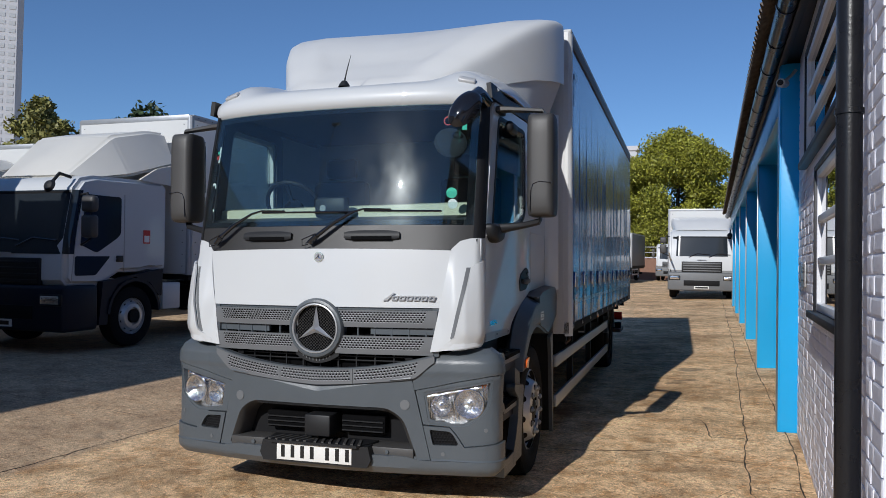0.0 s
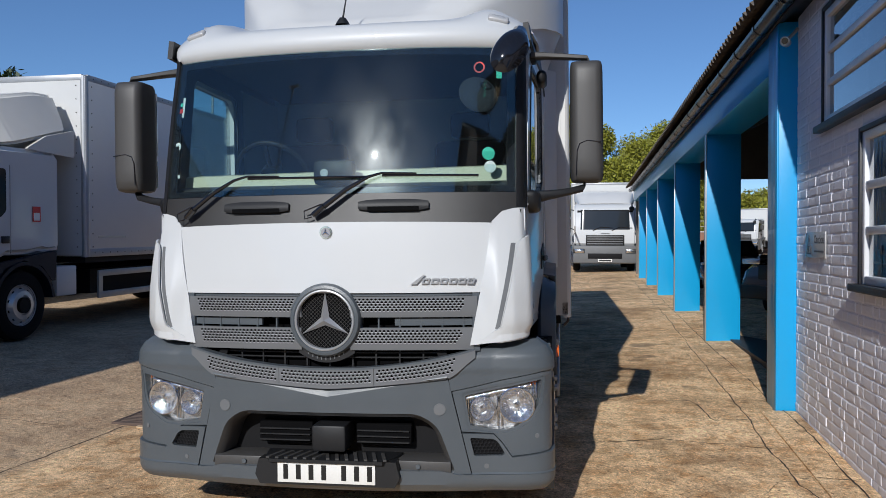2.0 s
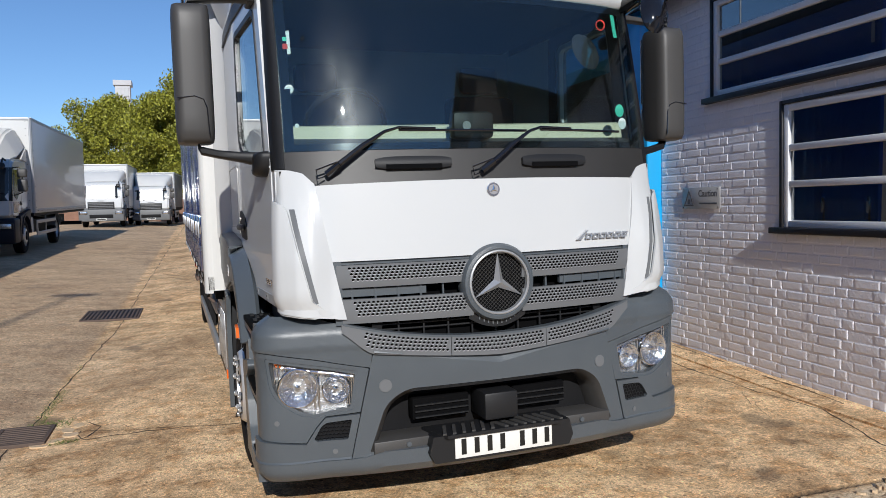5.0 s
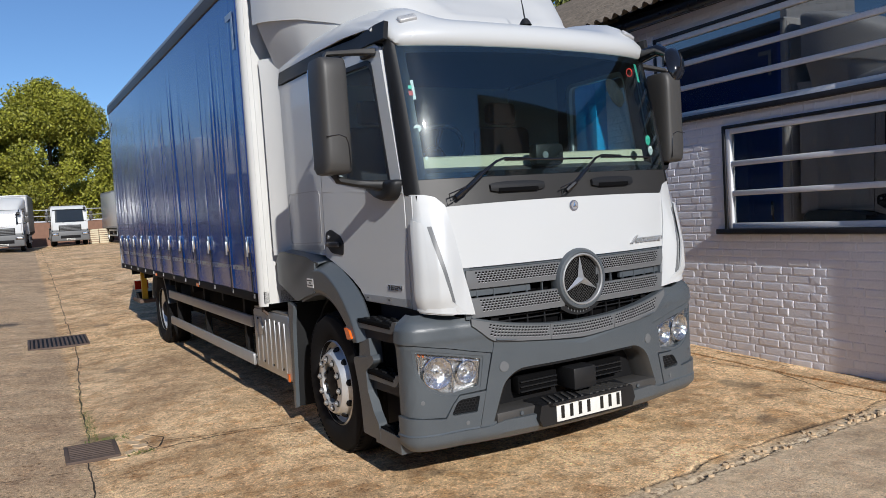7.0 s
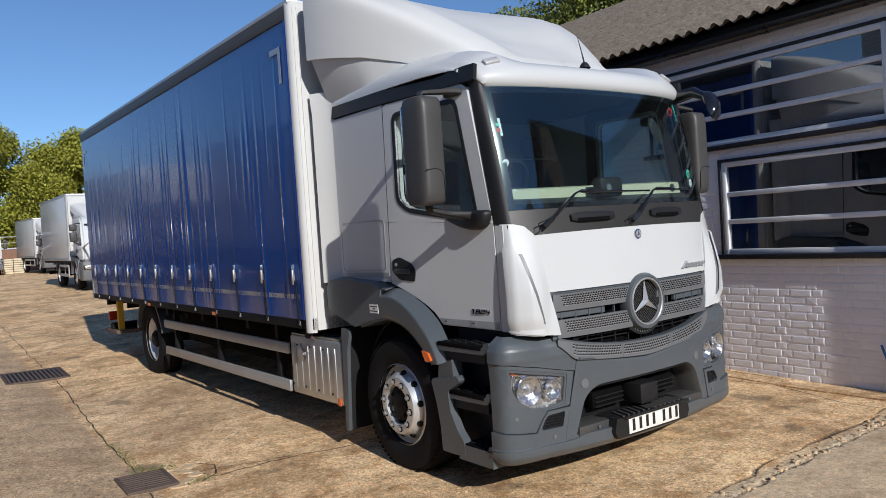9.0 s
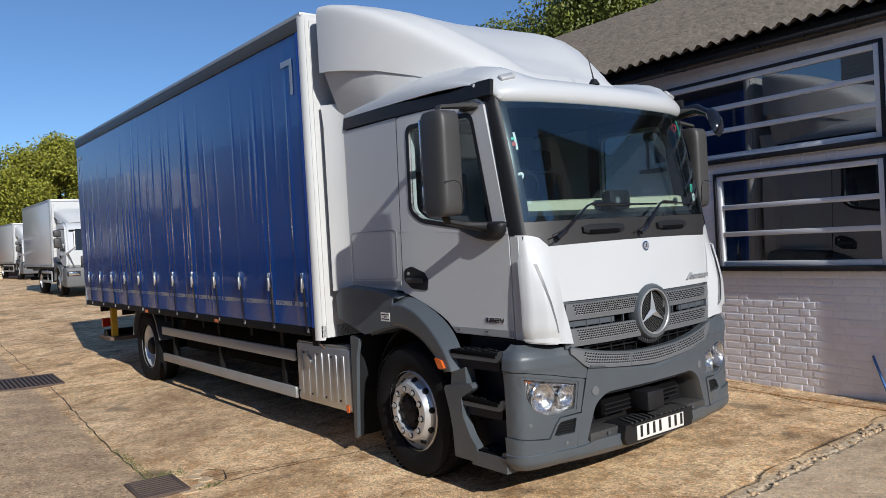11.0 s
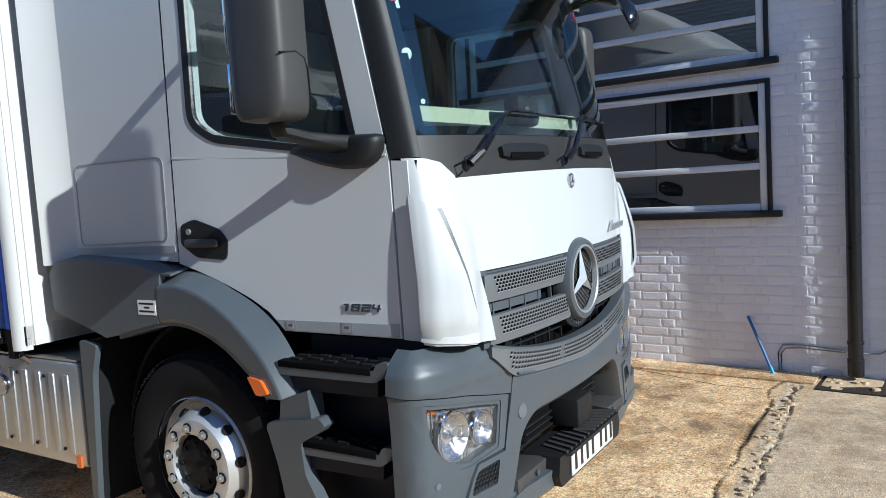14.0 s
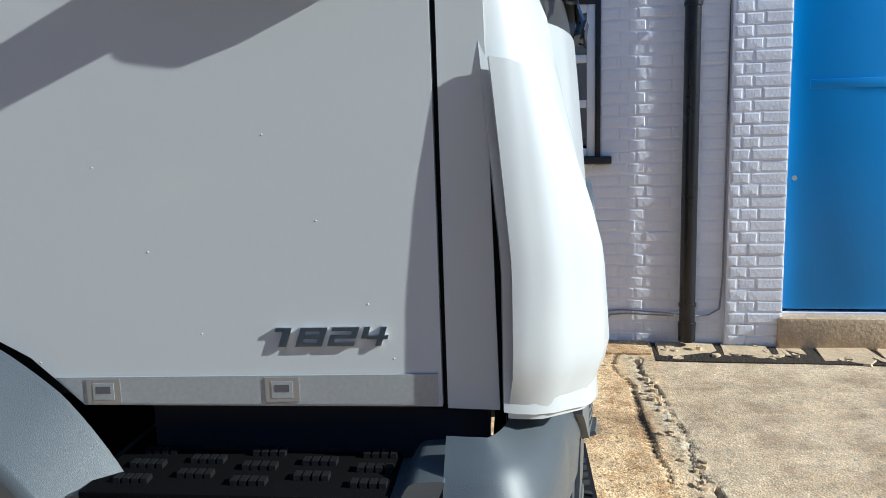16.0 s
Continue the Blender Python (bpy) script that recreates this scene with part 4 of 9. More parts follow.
def ribbon(pts, half, wander, seed):
    """A jagged crack filled with dark dirt, as a thin ragged strip that follows the ground."""
    p = np.array(pts, float)
    seg = np.hypot(*np.diff(p, axis=0).T)
    d = np.concatenate([[0], np.cumsum(seg)])
    q = np.arange(0, d[-1], .022)
    rng = np.random.RandomState(seed)

    def wob(step):
        k = np.arange(0, d[-1] + 2 * step, step)
        return np.interp(q, k, rng.uniform(-1, 1, len(k)))
    px = np.interp(q, d, p[:, 0]) + wander * (wob(.5) + .55 * wob(.15) + .22 * wob(.05))
    py = np.interp(q, d, p[:, 1]) + wander * (wob(.45) + .55 * wob(.14) + .22 * wob(.05))
    tx, ty = np.gradient(px), np.gradient(py)
    L = np.hypot(tx, ty) + 1e-9
    wl = .62 * half * np.clip(.75 + .55 * wob(.12) + .35 * wob(.03), .10, 2)
    wr = .62 * half * np.clip(.75 + .55 * wob(.12) + .35 * wob(.03), .10, 2)
    V, F = [], []
    for k in range(len(q)):
        nx, ny = -ty[k] / L[k], tx[k] / L[k]
        for sgn, wd in ((1, wl[k]), (-1, wr[k])):
            x, y = px[k] + sgn * nx * wd, py[k] + sgn * ny * wd
            rough = noise.fractal(Vector((x * 1.3, y * 1.3, 0)), 1.0, 2.0, 4) * .004 if abs(x + 3) < 9 and -5 < y < 45 else 0
            V.append((x, y, ground_z(x, y) + rough + (.016 if x > .40 and 3.7 < y < 7.6 else .0016)))
        if k:
            F.append((2 * k - 2, 2 * k - 1, 2 * k + 1, 2 * k))
    me = bpy.data.meshes.new("crack")
    me.from_pydata(V, [], F)
    me.materials.append(M_SOIL)
    tagged(new("crack", me), "thin dirt-filled crack in the concrete", "crack", kind="structure")


rr_ = random.Random(77)
for k, (pts, half, dp, wander) in enumerate(CRACKS):
    if dp > .02:
        continue
    ribbon(pts, half, wander * .7, 300 + k)
    # short side cracks that run off the joint
    for m in range(1):
        a, b = rr_.choice(list(zip(pts, pts[1:])))
        u = rr_.random()
        x, y = a[0] + (b[0] - a[0]) * u, a[1] + (b[1] - a[1]) * u
        if not (2.5 < y < 16):
            continue
        t_ = rr_.uniform(0, 6.28)
        ribbon([(x, y), (x + .25 * math.cos(t_), y + .25 * math.sin(t_)), (x + .55 * math.cos(t_ + .5), y + .55 * math.sin(t_ + .5))], half * .35, .03, 500 + 5 * k + m)

# ---- the curtain-sided lorry ----
def cab_front(z):
    """How far the middle of the front lies back at height z; the windscreen leans and is slightly curved."""
    if z > 1.80:
        h = min(z, 2.62) - 1.80
        return .062 + .164 * h + .068 * h * h
    return lerp(z, [.2, 1.05, 1.28, 1.64, 1.80], [.0, .0, .0, .03, .062])


def half_form(w, n, d, bow, tail):
    """Half of a plan outline: bowed front, rounded corner, then the flank through the points of tail."""
    pts = []
    for k in range(61):
        t = math.pi / 2 * (k / 60)
        x = w * math.sin(t) ** (2 / n) if t > 0 else 0.0
        pts.append((x, d * (1 - max(0.0, math.cos(t)) ** (2 / n)) + bow * min(x / .85, 1) ** 2))
    pts += [(x, bow * (x / .85) ** 2) for x in (.06, .12, .18, .25, .32)]
    pts = sorted(set(pts)) + tail
    s = [0.0]
    for a, b in zip(pts, pts[1:]):
        s.append(s[-1] + math.hypot(b[0] - a[0], b[1] - a[1]))
    return [p[0] for p in pts], [p[1] for p in pts], s


CABP = [(x, .1 * x * x + .053 * x ** 6) for x in lin(0, 1.0, 51)] + [(1.013, .175), (1.022, .205), (1.028, .24), (1.032, .28), (1.09, 1.30), (1.09, 2.5)]
CAB = ([p[0] for p in CABP], [p[1] for p in CABP], [0.0])
for _a, _b in zip(CABP, CABP[1:]):
    CAB[2].append(CAB[2][-1] + math.hypot(_b[0] - _a[0], _b[1] - _a[1]))
BUMP = half_form(1.15, 4.5, .20, .075, [(1.15, 2.5)])
GUIDE = half_form(1.048, 5.0, .20, .0, [(1.058, .30), (1.058, .5)])
HX, HY, HS = CAB


def env(s, z, off=0.0, form=CAB):
    """Point of the cab's outer form at distance s round from the middle of the front, pushed out by off."""
    fx, fy, fs = form
    a = abs(s)
    x, y = lerp(a, fs, fx), lerp(a, fs, fy)
    x2, y2 = lerp(a + .01, fs, fx), lerp(a + .01, fs, fy)
    x1, y1 = lerp(max(a - .01, 0), fs, fx), lerp(max(a - .01, 0), fs, fy)
    nx, ny = (y2 - y1), -(x2 - x1)
    L = math.hypot(nx, ny) or 1
    x, y = x + off * nx / L, y + off * ny / L
    return Vector((math.copysign(x, s) if s else 0, y + (cab_front(z) if form is CAB else .015 if form is BUMP else -.008), z))


def s_side(y, z):
    """Distance round at which the side reaches y."""
    return lerp(y - cab_front(z), HY[2:], HS[2:])


def side_x(y):
    """Half width of the cab's flank, which narrows to the front."""
    return min(1.09, max(1.02, 1.03 + .0583 * (y - .29)))


def flank(bm, sd):
    """Moves what was drawn flat at 1.15 onto the flank."""
    for v in bm.verts:
        v.co.x -= sd * (1.15 - side_x(v.co.y))
    return bm


def val(f, t):
    return f(t) if callable(f) else f


def patch(s0, s1, z0, z1, ns, nz, off=0.0, thick=.02, side=1, bm=None, form=CAB):
    """A panel on the cab's form between s0..s1 (functions of 0..1 upwards) and z0..z1 (functions of 0..1 sideways)."""
    def fn(u, v):
        s = val(s0, v) + (val(s1, v) - val(s0, v)) * u
        z = val(z0, u) + (val(z1, u) - val(z0, u)) * v
        o = off(s, z) if callable(off) else off
        return env(side * s, z, o, form)
    us = lin(0, 1, ns)
    # outward normal: du x dv must face out of the cab
    if side < 0:
        us = us[::-1]
    return grid_solid(fn, us, lin(0, 1, nz), thick, bm)


TRUCK = pose(-2.35, 4.33, 0, 0.25, -0.8, 1.9)
lorry = thing("lorry", TRUCK, "white cab rigid lorry with a blue curtain-sided body", "lorry")

def corner_off(s, z):
    """The corner panel and its deflector stand forward of the bonnet's line, most at their foot."""
    return lerp(s, [.80, .88, .95, 1.04, 1.16], [.0, .060, .066, .030, .0]) * lerp(z, [1.0, 1.3, 1.45, 1.56, 1.62], [1.0, .85, .55, .2, .0]) + lerp(s, [.74, .79, .86], [.010, .030, .0]) * lerp(z, [1.0, 1.26], [1, 0])


# -- front: bonnet panel, corners, wiper panel --
part("bonnet_panel", patch(lambda v: -(.806 + .06 * v), lambda v: .806 + .06 * v, 1.285, lambda u: 1.640 + .012 * (1 - (2 * u - 1) ** 2), 25, 6, 0, .03), M_WHITE, lorry)
for sd in (-1, 1):
    part("corner_panel", patch(lambda v: lerp(v, [0, .42, 1], [.745, .800, .863]), lambda v: s_side(.212, 1.4), lambda u: 1.015 + .045 * u, lambda u: lerp(u, [0, .25, .55, 1], [1.648, 1.700, 1.716, 1.722]), 18, 14, corner_off, .03, sd), M_WHITE, lorry)
    # raised air deflector over the corner, open at its inner edge
    d = part("corner_deflector", patch(lambda v: lerp(v, [0, .12, 1], [.800, .886, .985]), s_side(.205, 1.4), lambda u: lerp(u, [0, .3, 1], [1.045, 1.028, 1.048]), lambda u: lerp(u, [0, .12, .35, .7, 1], [1.52, 1.54, 1.558, 1.572, 1.576]), 20, 16, lambda s, z: corner_off(s, z) + .003 + smooth01((z - 1.05) / .09) * lerp(s, [.86, .89, 1.0, 1.10, 1.2], [.0, .020, .022, .018, .012]) - .012 * smooth01((1.13 - z) / .10) * smooth01((s - .80) / .12), .012, sd), M_WHITE, lorry)
    # grey strip on the panel's surface paints the shade of the slot, no recess is cut
    part("deflector_slot_shade", patch(lambda v: lerp(v, [0, 1], [.866, .958]), lambda v: lerp(v, [0, 1], [.886, .984]), 1.10, 1.535, 3, 12, lambda s, z: corner_off(s, z) + .0015, .003, sd), M_SLAT, d, "narrow grey strip painted as the shade in the air slot")
    part("corner_flank_strip", flank(prism(bmesh.new(), [(.203, 1.056), (.2815, 1.060), (.2875, 1.716), (.222, 1.712)], "x", sd * 1.146, sd * 1.12), sd), M_WHITE, lorry)
    part("corner_gap", flank(prism(bmesh.new(), [(.195, 1.06), (.300, 1.06), (.305, 1.712), (.195, 1.712)], "x", sd * 1.128, sd * 1.10), sd), M_CHASSIS, lorry)
part("wiper_panel", patch(-1.02, 1.02, lambda u: lerp(abs(2 * u - 1), [.80, .846, .90, 1.0], [1.640, 1.644, 1.684, 1.706]), 1.800, 61, 5, -.004, .03), M_CHARCOAL, lorry, "charcoal panel below the windscreen")
for xa, xb in ((-.575, -.205), (.17, .535)):
    h = part("grab_handle", patch(xa, xb, lambda u: 1.706 + .012 * (2 * u - 1) ** 4, lambda u: 1.768 - .012 * (2 * u - 1) ** 4, 16, 5, lambda s, z: .016 * (1 - ((z - 1.737) / .04) ** 2) + .004, .02), M_BLACKP, lorry)
    # black strip on the handle's face paints the shade of its hollow
    part("recess", patch(xa + .05, xb - .05, 1.708, 1.730, 10, 3, .0205, .004), M_VOID, h)
bm = bmesh.new(); cyl(bm, env(0, 1.598, .0), (0, -1, 0), .034, .008, 28, bevel=.003)
bd = part("bonnet_badge", bm, M_CHROME, lorry, "small round chrome badge")
part("badge_field", cyl(bmesh.new(), env(0, 1.598, .0085), (0, -1, 0), .025, .002, 24), M_CABLE, bd)
bm = bmesh.new()
c_ = env(0, 1.598, .0085)
for k in range(3):
    a = math.pi / 2 + k * 2 * math.pi / 3
    vs = [bm.verts.new((c_.x + r_ * math.cos(a + o_), c_.y - h_, c_.z + r_ * math.sin(a + o_))) for r_, o_, h_ in ((.024, 0, .003), (.006, 1.05, .004), (0, 0, .007), (.006, -1.05, .004))]
    bm.faces.new((vs[0], vs[1], vs[2])); bm.faces.new((vs[0], vs[2], vs[3]))
part("badge_star", bm, M_CHROME, bd, smooth=False)

# -- windscreen, pillars, roof --
def ws_top(u):
    return 2.598 + .012 * (1 - (2 * u - 1) ** 2)


ws = part("windscreen", patch(-1.0, 1.0, 1.803, ws_top, 41, 14, -.004, .006), M_GLASS, lorry)
ws.visible_shadow = False
bm = bmesh.new()
patch(-1.004, 1.004, 1.80, 1.835, 41, 3, -.012, .003, 1, bm)
patch(-1.004, 1.004, lambda u: ws_top(u) - .05, ws_top, 41, 3, -.012, .003, 1, bm)
for sd in (-1, 1):
    patch(lambda v: .945, lambda v: 1.004, 1.83, 2.56, 5, 12, -.012, .003, sd, bm)
part("windscreen_border", bm, M_GLOSSBLACK, lorry, "black ceramic border of the windscreen")
for sd in (-1, 1):
    part("pillar", patch(lambda v: .995, lambda v: s_side(.288 + .15 * v, 1.72 + .90 * v), lambda u: 1.722, lambda u: 2.60 + .095 * u, 7, 14, .002, .04, sd), M_BLACKP, lorry, "black front pillar")
    part("cant_rail", grid_solid(lambda u, v: (sd * (side_x(u) + .008 - .012 * v + .012 * (1 - smooth01((u - .5) / .3))), u, 2.632 + .02 * smooth01((u - .3) / 1.7) + (.075 + .026 * (1 - smooth01((u - .45) / .35)) + .02 * smooth01((u - .3) / 1.5)) * v), lin(.37, 2.12, 18)[::sd], lin(0, 1, 4), .03), M_BLACKP, lorry, "black rail above the door")
ROOFP = [(0, 2.592), (-.022, 2.61), (-.030, 2.64), (-.026, 2.68), (-.005, 2.715), (.035, 2.745), (.10, 2.772), (.20, 2.80), (.38, 2.84), (.62, 2.875), (1.0, 2.905), (1.4, 2.92), (1.86, 2.925)]


def roof_pt(u, r):
    off, z = ROOFP[r]
    a = abs(u)
    x = 1.085 * math.sin(a * math.pi / 2) ** (2 / 2.6) if a > 0 else 0
    k = smooth01(off / .8)
    x *= 1 - .026 * (1 - k)
    yf = lerp(min(x, 1.031), HX[:-2], HY[:-2])
    if a == 1:
        yf = .28
    y = .245 + yf * (1 - k) + (off if off > .03 else off * (1 - smooth01((x - .965) / .10)))
    edge = (1 - min(1, x / (1.085 * (1 - .026 * (1 - k)))) ** 12) ** .5
    base = 2.592 + .130 * max(smooth01((off + .03) / .12), smooth01((x - .965) / .10))
    z = base + max(0, z - base) * (.12 + .88 * edge) if x > .965 or z > base else z
    if off > .02:
        f = smooth01(off / .15)
        z += f * (.058 * math.exp(-((x - .82) / .13) ** 2) - .012 * math.exp(-(x / .5) ** 2))
    return (math.copysign(x, u) if u else 0, y, z)


ROOFU = [math.copysign(abs(t) ** .8, t) if t else 0 for t in lin(-1, 1, 49)]
part("roof", grid_solid(lambda u, v: roof_pt(u, int(v)), ROOFU, list(range(len(ROOFP))), .015), M_WHITE, lorry)
for sd in (-1, 1):
    p, q = Vector(roof_pt(sd * .575, 4)), Vector(roof_pt(sd * .575, 6))
    r_ = Vector(roof_pt(sd * .52, 5)) - Vector(roof_pt(sd * .63, 5))
    up = (q - p).normalized()
    out = up.cross(r_.normalized() * -sd).normalized()
    out = out if out.y < 0 or out.z > 0 else -out
    m = Matrix((up.cross(out), up, out)).transposed().to_4x4()
    m.translation = (p + q) / 2
    bm = box(bmesh.new(), -.058, .058, -.026, .026, -.01, .020, bevel=.012, seg=3)
    bm.transform(m)
    mk = part("marker_lamp", bm, M_SIGNPLATE, lorry)
    bm = box(bmesh.new(), -.040, .040, -.012, .012, .012, .0225, bevel=.004)
    bm.transform(m)
    part("lens", bm, M_LAMPGLASS, mk)
an = part("aerial", lathe(bmesh.new(), [(.0, .045), (.018, .04), (.032, .02), (.042, .0)], Matrix.Translation((-.004, .40, 2.778)), 20), M_BLACKP, lorry, "black roof aerial")
part("whip", tube(bmesh.new(), [(-.004, .40, 2.81), (.004, .43, 2.91), (.014, .47, 3.02)], [.006, .004, .0015], 8), M_BLACKP, an)

# -- roof deflector and side fairings --
DEFY = [.56, .66, .76, .86, 1.06, 1.32, 1.6, 1.88, 2.08, 2.20]
DEFZ = [2.79, 2.885, 2.955, 3.035, 3.17, 3.345, 3.50, 3.61, 3.66, 3.675]
DEFW = [.54, .58, .63, .70, .82, .97, 1.10, 1.19, 1.230, 1.24]
DEFB = [2.77, 2.78, 2.79, 2.81, 2.86, 2.95, 3.03, 3.08, 3.11, 3.12]


def defl_pt(u, y):
    w, zt, zb = (lerp(y, DEFY, q) for q in (DEFW, DEFZ, DEFB))
    a = abs(u)
    t = a * math.pi / 2
    p = lerp(y, [.56, 1.0, 1.6, 2.2], [3.2, 7.0, 14.0, 24.0])
    x = w * math.sin(t) ** (2 / p) if a > 0 else 0
    h = max(0.0, math.cos(t)) ** (2 / p) if a < 1 else 0
    z = zb + (zt - zb) * h
    along = math.sin(math.pi * min(1, max(0, y - .62) / 1.45))
    z -= .055 * (1 - smooth01((x - .36 * (.6 + .4 * w)) / .16)) * along * h
    z += .020 * math.exp(-((x - .70 * w) / .10) ** 2) * along * h
    return (math.copysign(x, u) if u else 0, y, z)


part("roof_deflector", grid_solid(defl_pt, lin(-1, 1, 57)[::-1], sorted(DEFY + [.60, .70, .95, 1.2, 1.45, 1.74, 1.98])[::-1], .012), M_GRP, lorry, "moulded white roof air deflector")
for sd in (-1, 1):
    part("deflector_side", grid_solid(lambda u, v: (sd * (lerp(u, [1.15, 1.6, 2.17], [.90, 1.06, 1.078]) * (1 - v) + (lerp(u, DEFY, DEFW) - .012) * v), u, lerp(u, [1.15, 1.6, 2.17], [2.85, 2.80, 2.76]) * (1 - v) + (lerp(u, DEFY, DEFB) + .035) * v), lin(1.15, 2.17, 14)[::sd], lin(0, 1, 6), .02), M_GRP, lorry)
    part("side_fairing", grid_solid(lambda u, v: (sd * (1.080 + .10 * u ** 1.4), 2.10 + .19 * u + .03 * smooth01((v - 2.7) / .2), v), lin(0, 1, 8)[::sd], [1.34, 1.36, 1.6, 2.2, 2.7, 2.84, 2.88], .025), M_GRP, lorry, "white side fairing behind the cab")

# -- side: doors, rear panel --
def model_number(sd):
    """The squared slanted figures 1824 in raised strokes."""
    strokes = {"1": [(.55, 0, .85, 1), (.25, .8, .55, 1)], "8": [(0, 0, .22, 1), (.78, 0, 1, 1), (.22, 0, .78, .2), (.22, .4, .78, .6), (.22, .8, .78, 1)],
               "2": [(0, .8, 1, 1), (.78, .6, 1, .8), (0, .4, 1, .6), (0, .2, .22, .4), (0, 0, 1, .2)], "4": [(0, .4, .22, 1), (.22, .35, 1, .55), (.62, 0, .84, .35), (.62, .55, .84, 1)]}
    out = []
    for k, ch in enumerate("1824"):
        bm = bmesh.new()
        for a, b, c, d in strokes[ch]:
            pts = []
            for u, v in ((a, b), (c, b), (c, d), (a, d)):
                w = .012 + .0475 * k + .040 * u + .010 * v
                y = .566 - w if sd < 0 else .336 + w
                pts.append((y, 1.162 + .029 * v))
            prism(bm, pts, "x", sd * 1.1495, sd * 1.1565)
        out.append(bm)
    return out


DOORP = [(.289, 1.064), (.838, 1.072), (.868, 1.102), (.915, 1.148), (1.000, 1.197), (1.090, 1.238), (1.195, 1.280), (1.300, 1.316), (1.404, 1.345), (1.372, 2.62), (1.33, 2.635), (.52, 2.632), (.462, 2.60), (.296, 1.722)]
WINP = round_poly([(.450, 1.796), (.70, 1.806), (1.14, 1.876), (1.245, 1.945), (1.235, 2.532), (.590, 2.524)], [.04, .05, .05, .05, .06, .06], 4)
WINO = round_poly([(.420, 1.768), (.70, 1.778), (1.15, 1.846), (1.277, 1.930), (1.267, 2.562), (.568, 2.554)], [.05, .06, .06, .06, .07, .07], 4)
for sd in (-1, 1):
    X = sd * 1.15
    dr = part("door", flank(prism(bmesh.new(), DOORP, "x", X, X - sd * .05, [WINP]), sd), M_WHITE, lorry)
    part("window_seal", flank(prism(bmesh.new(), WINO, "x", X + sd * .004, X - sd * .02, [WINP]), sd), M_BLACKP, dr, "black rubber window seal")
    wp = part("window_pane", flank(prism(bmesh.new(), WINP, "x", X - sd * .012, X - sd * .018), sd), M_SIDEGLASS, dr, smooth=False)
    wp.visible_shadow = False
    part("door_trim", flank(prism(bmesh.new(), DOORP, "x", X - sd * .052, X - sd * .064, [WINO]), sd), M_DARKTRIM, dr, "dark inner door trim")
    part("waist_crease", flank(prism(bmesh.new(), [(.305, 1.735), (1.395, 1.795), (1.395, 1.802), (.305, 1.744)], "x", X + sd * .0035, X - sd * .004), sd), M_WHITE, dr)
    bm = prism(bmesh.new(), round_poly([(1.118, 1.360), (1.285, 1.372), (1.378, 1.43), (1.37, 1.512), (1.285, 1.535), (1.145, 1.49), (1.102, 1.44)], .02, 3), "x", X + sd * .006, X - sd * .02)
    hd = part("door_handle", flank(bm, sd), M_BLACKP, dr, "black recessed door handle")
    part("grip", flank(bx(*sorted((X + sd * .008, X + sd * .030)), 1.145, 1.335, 1.415, 1.452, bevel=.012), sd), M_MIRRORSHELL, hd)
    part("lock", flank(cyl(bmesh.new(), (X + sd * .006, 1.32, 1.482), (sd, 0, 0), .013, .006, 16), sd), M_SILVER, hd)
    part("sill_tape", flank(prism(bmesh.new(), [(.295, 1.068), (.836, 1.076), (.876, 1.117), (.295, 1.116)], "x", X + sd * .0035, X - sd * .003), sd), M_TAPE, dr, "grey reflective tape along the door's lower edge")
    for ya in (.504, .778):
        part("tape_mark", flank(bx(*sorted((X + sd * .0040, X + sd * .0052)), ya, ya + .052, 1.076, 1.114), sd), M_SIGN, dr)
        part("tape_mark_panel", flank(bx(*sorted((X + sd * .0050, X + sd * .0060)), ya + .010, ya + .042, 1.082, 1.108), sd), M_TAPE, dr)
        part("tape_mark_print", flank(bx(*sorted((X + sd * .0058, X + sd * .0066)), ya + .015, ya + .037, 1.092, 1.103), sd), M_SIGNINK, dr)
    for k in range(13):
        yy, zz = .36 + .036 * ((k * 7) % 23), 1.14 + .042 * ((k * 11) % 12)
        part("paint_blister", flank(lathe(bmesh.new(), [(.0, .0009), (.0012, .0006), (.0017, 0)], Matrix.Translation((X, yy, zz)) @ Matrix.Rotation(sd * math.pi / 2, 4, "Y"), 8), sd), M_WHITE, dr)
    for dg in model_number(sd):
        part("model_figure", flank(dg, sd), M_CHROME, dr, "raised chrome figure of the model number", smooth=False)
    rp = part("rear_quarter_panel", flank(prism(bmesh.new(), [(1.416, 1.352), (2.15, 1.380), (2.14, 2.64), (1.387, 2.64)], "x", X - sd * .002, X - sd * .05), sd), M_WHITE, lorry)
    fl = round_poly([(1.465, 1.44), (2.105, 1.425), (2.10, 1.812), (1.455, 1.812)], .04, 4)
    fi = round_poly([(1.471, 1.446), (2.099, 1.431), (2.094, 1.806), (1.461, 1.806)], .036, 4)
    part("locker_lid_seam", flank(prism(bmesh.new(), fl, "x", X + sd * .0012, X - sd * .01, [fi]), sd), M_SIGN, rp)
    part("reflective_tape", flank(prism(bmesh.new(), [(1.425, 1.386), (2.13, 1.384), (2.13, 1.416), (1.425, 1.424)], "x", X + sd * .0015, X - sd * .006), sd), M_TAPE, rp)
    part("cab_rear_edge", flank(bx(*sorted((X - sd * .005, X - sd * .09)), 2.10, 2.16, 1.38, 2.74, bevel=.02), sd), M_WHITE, rp)
    part("door_gap", flank(prism(bmesh.new(), [(1.392, 1.40), (1.420, 1.39), (1.392, 2.62), (1.372, 2.62)], "x", X - sd * .006, X - sd * .03), sd), M_CHASSIS, lorry)

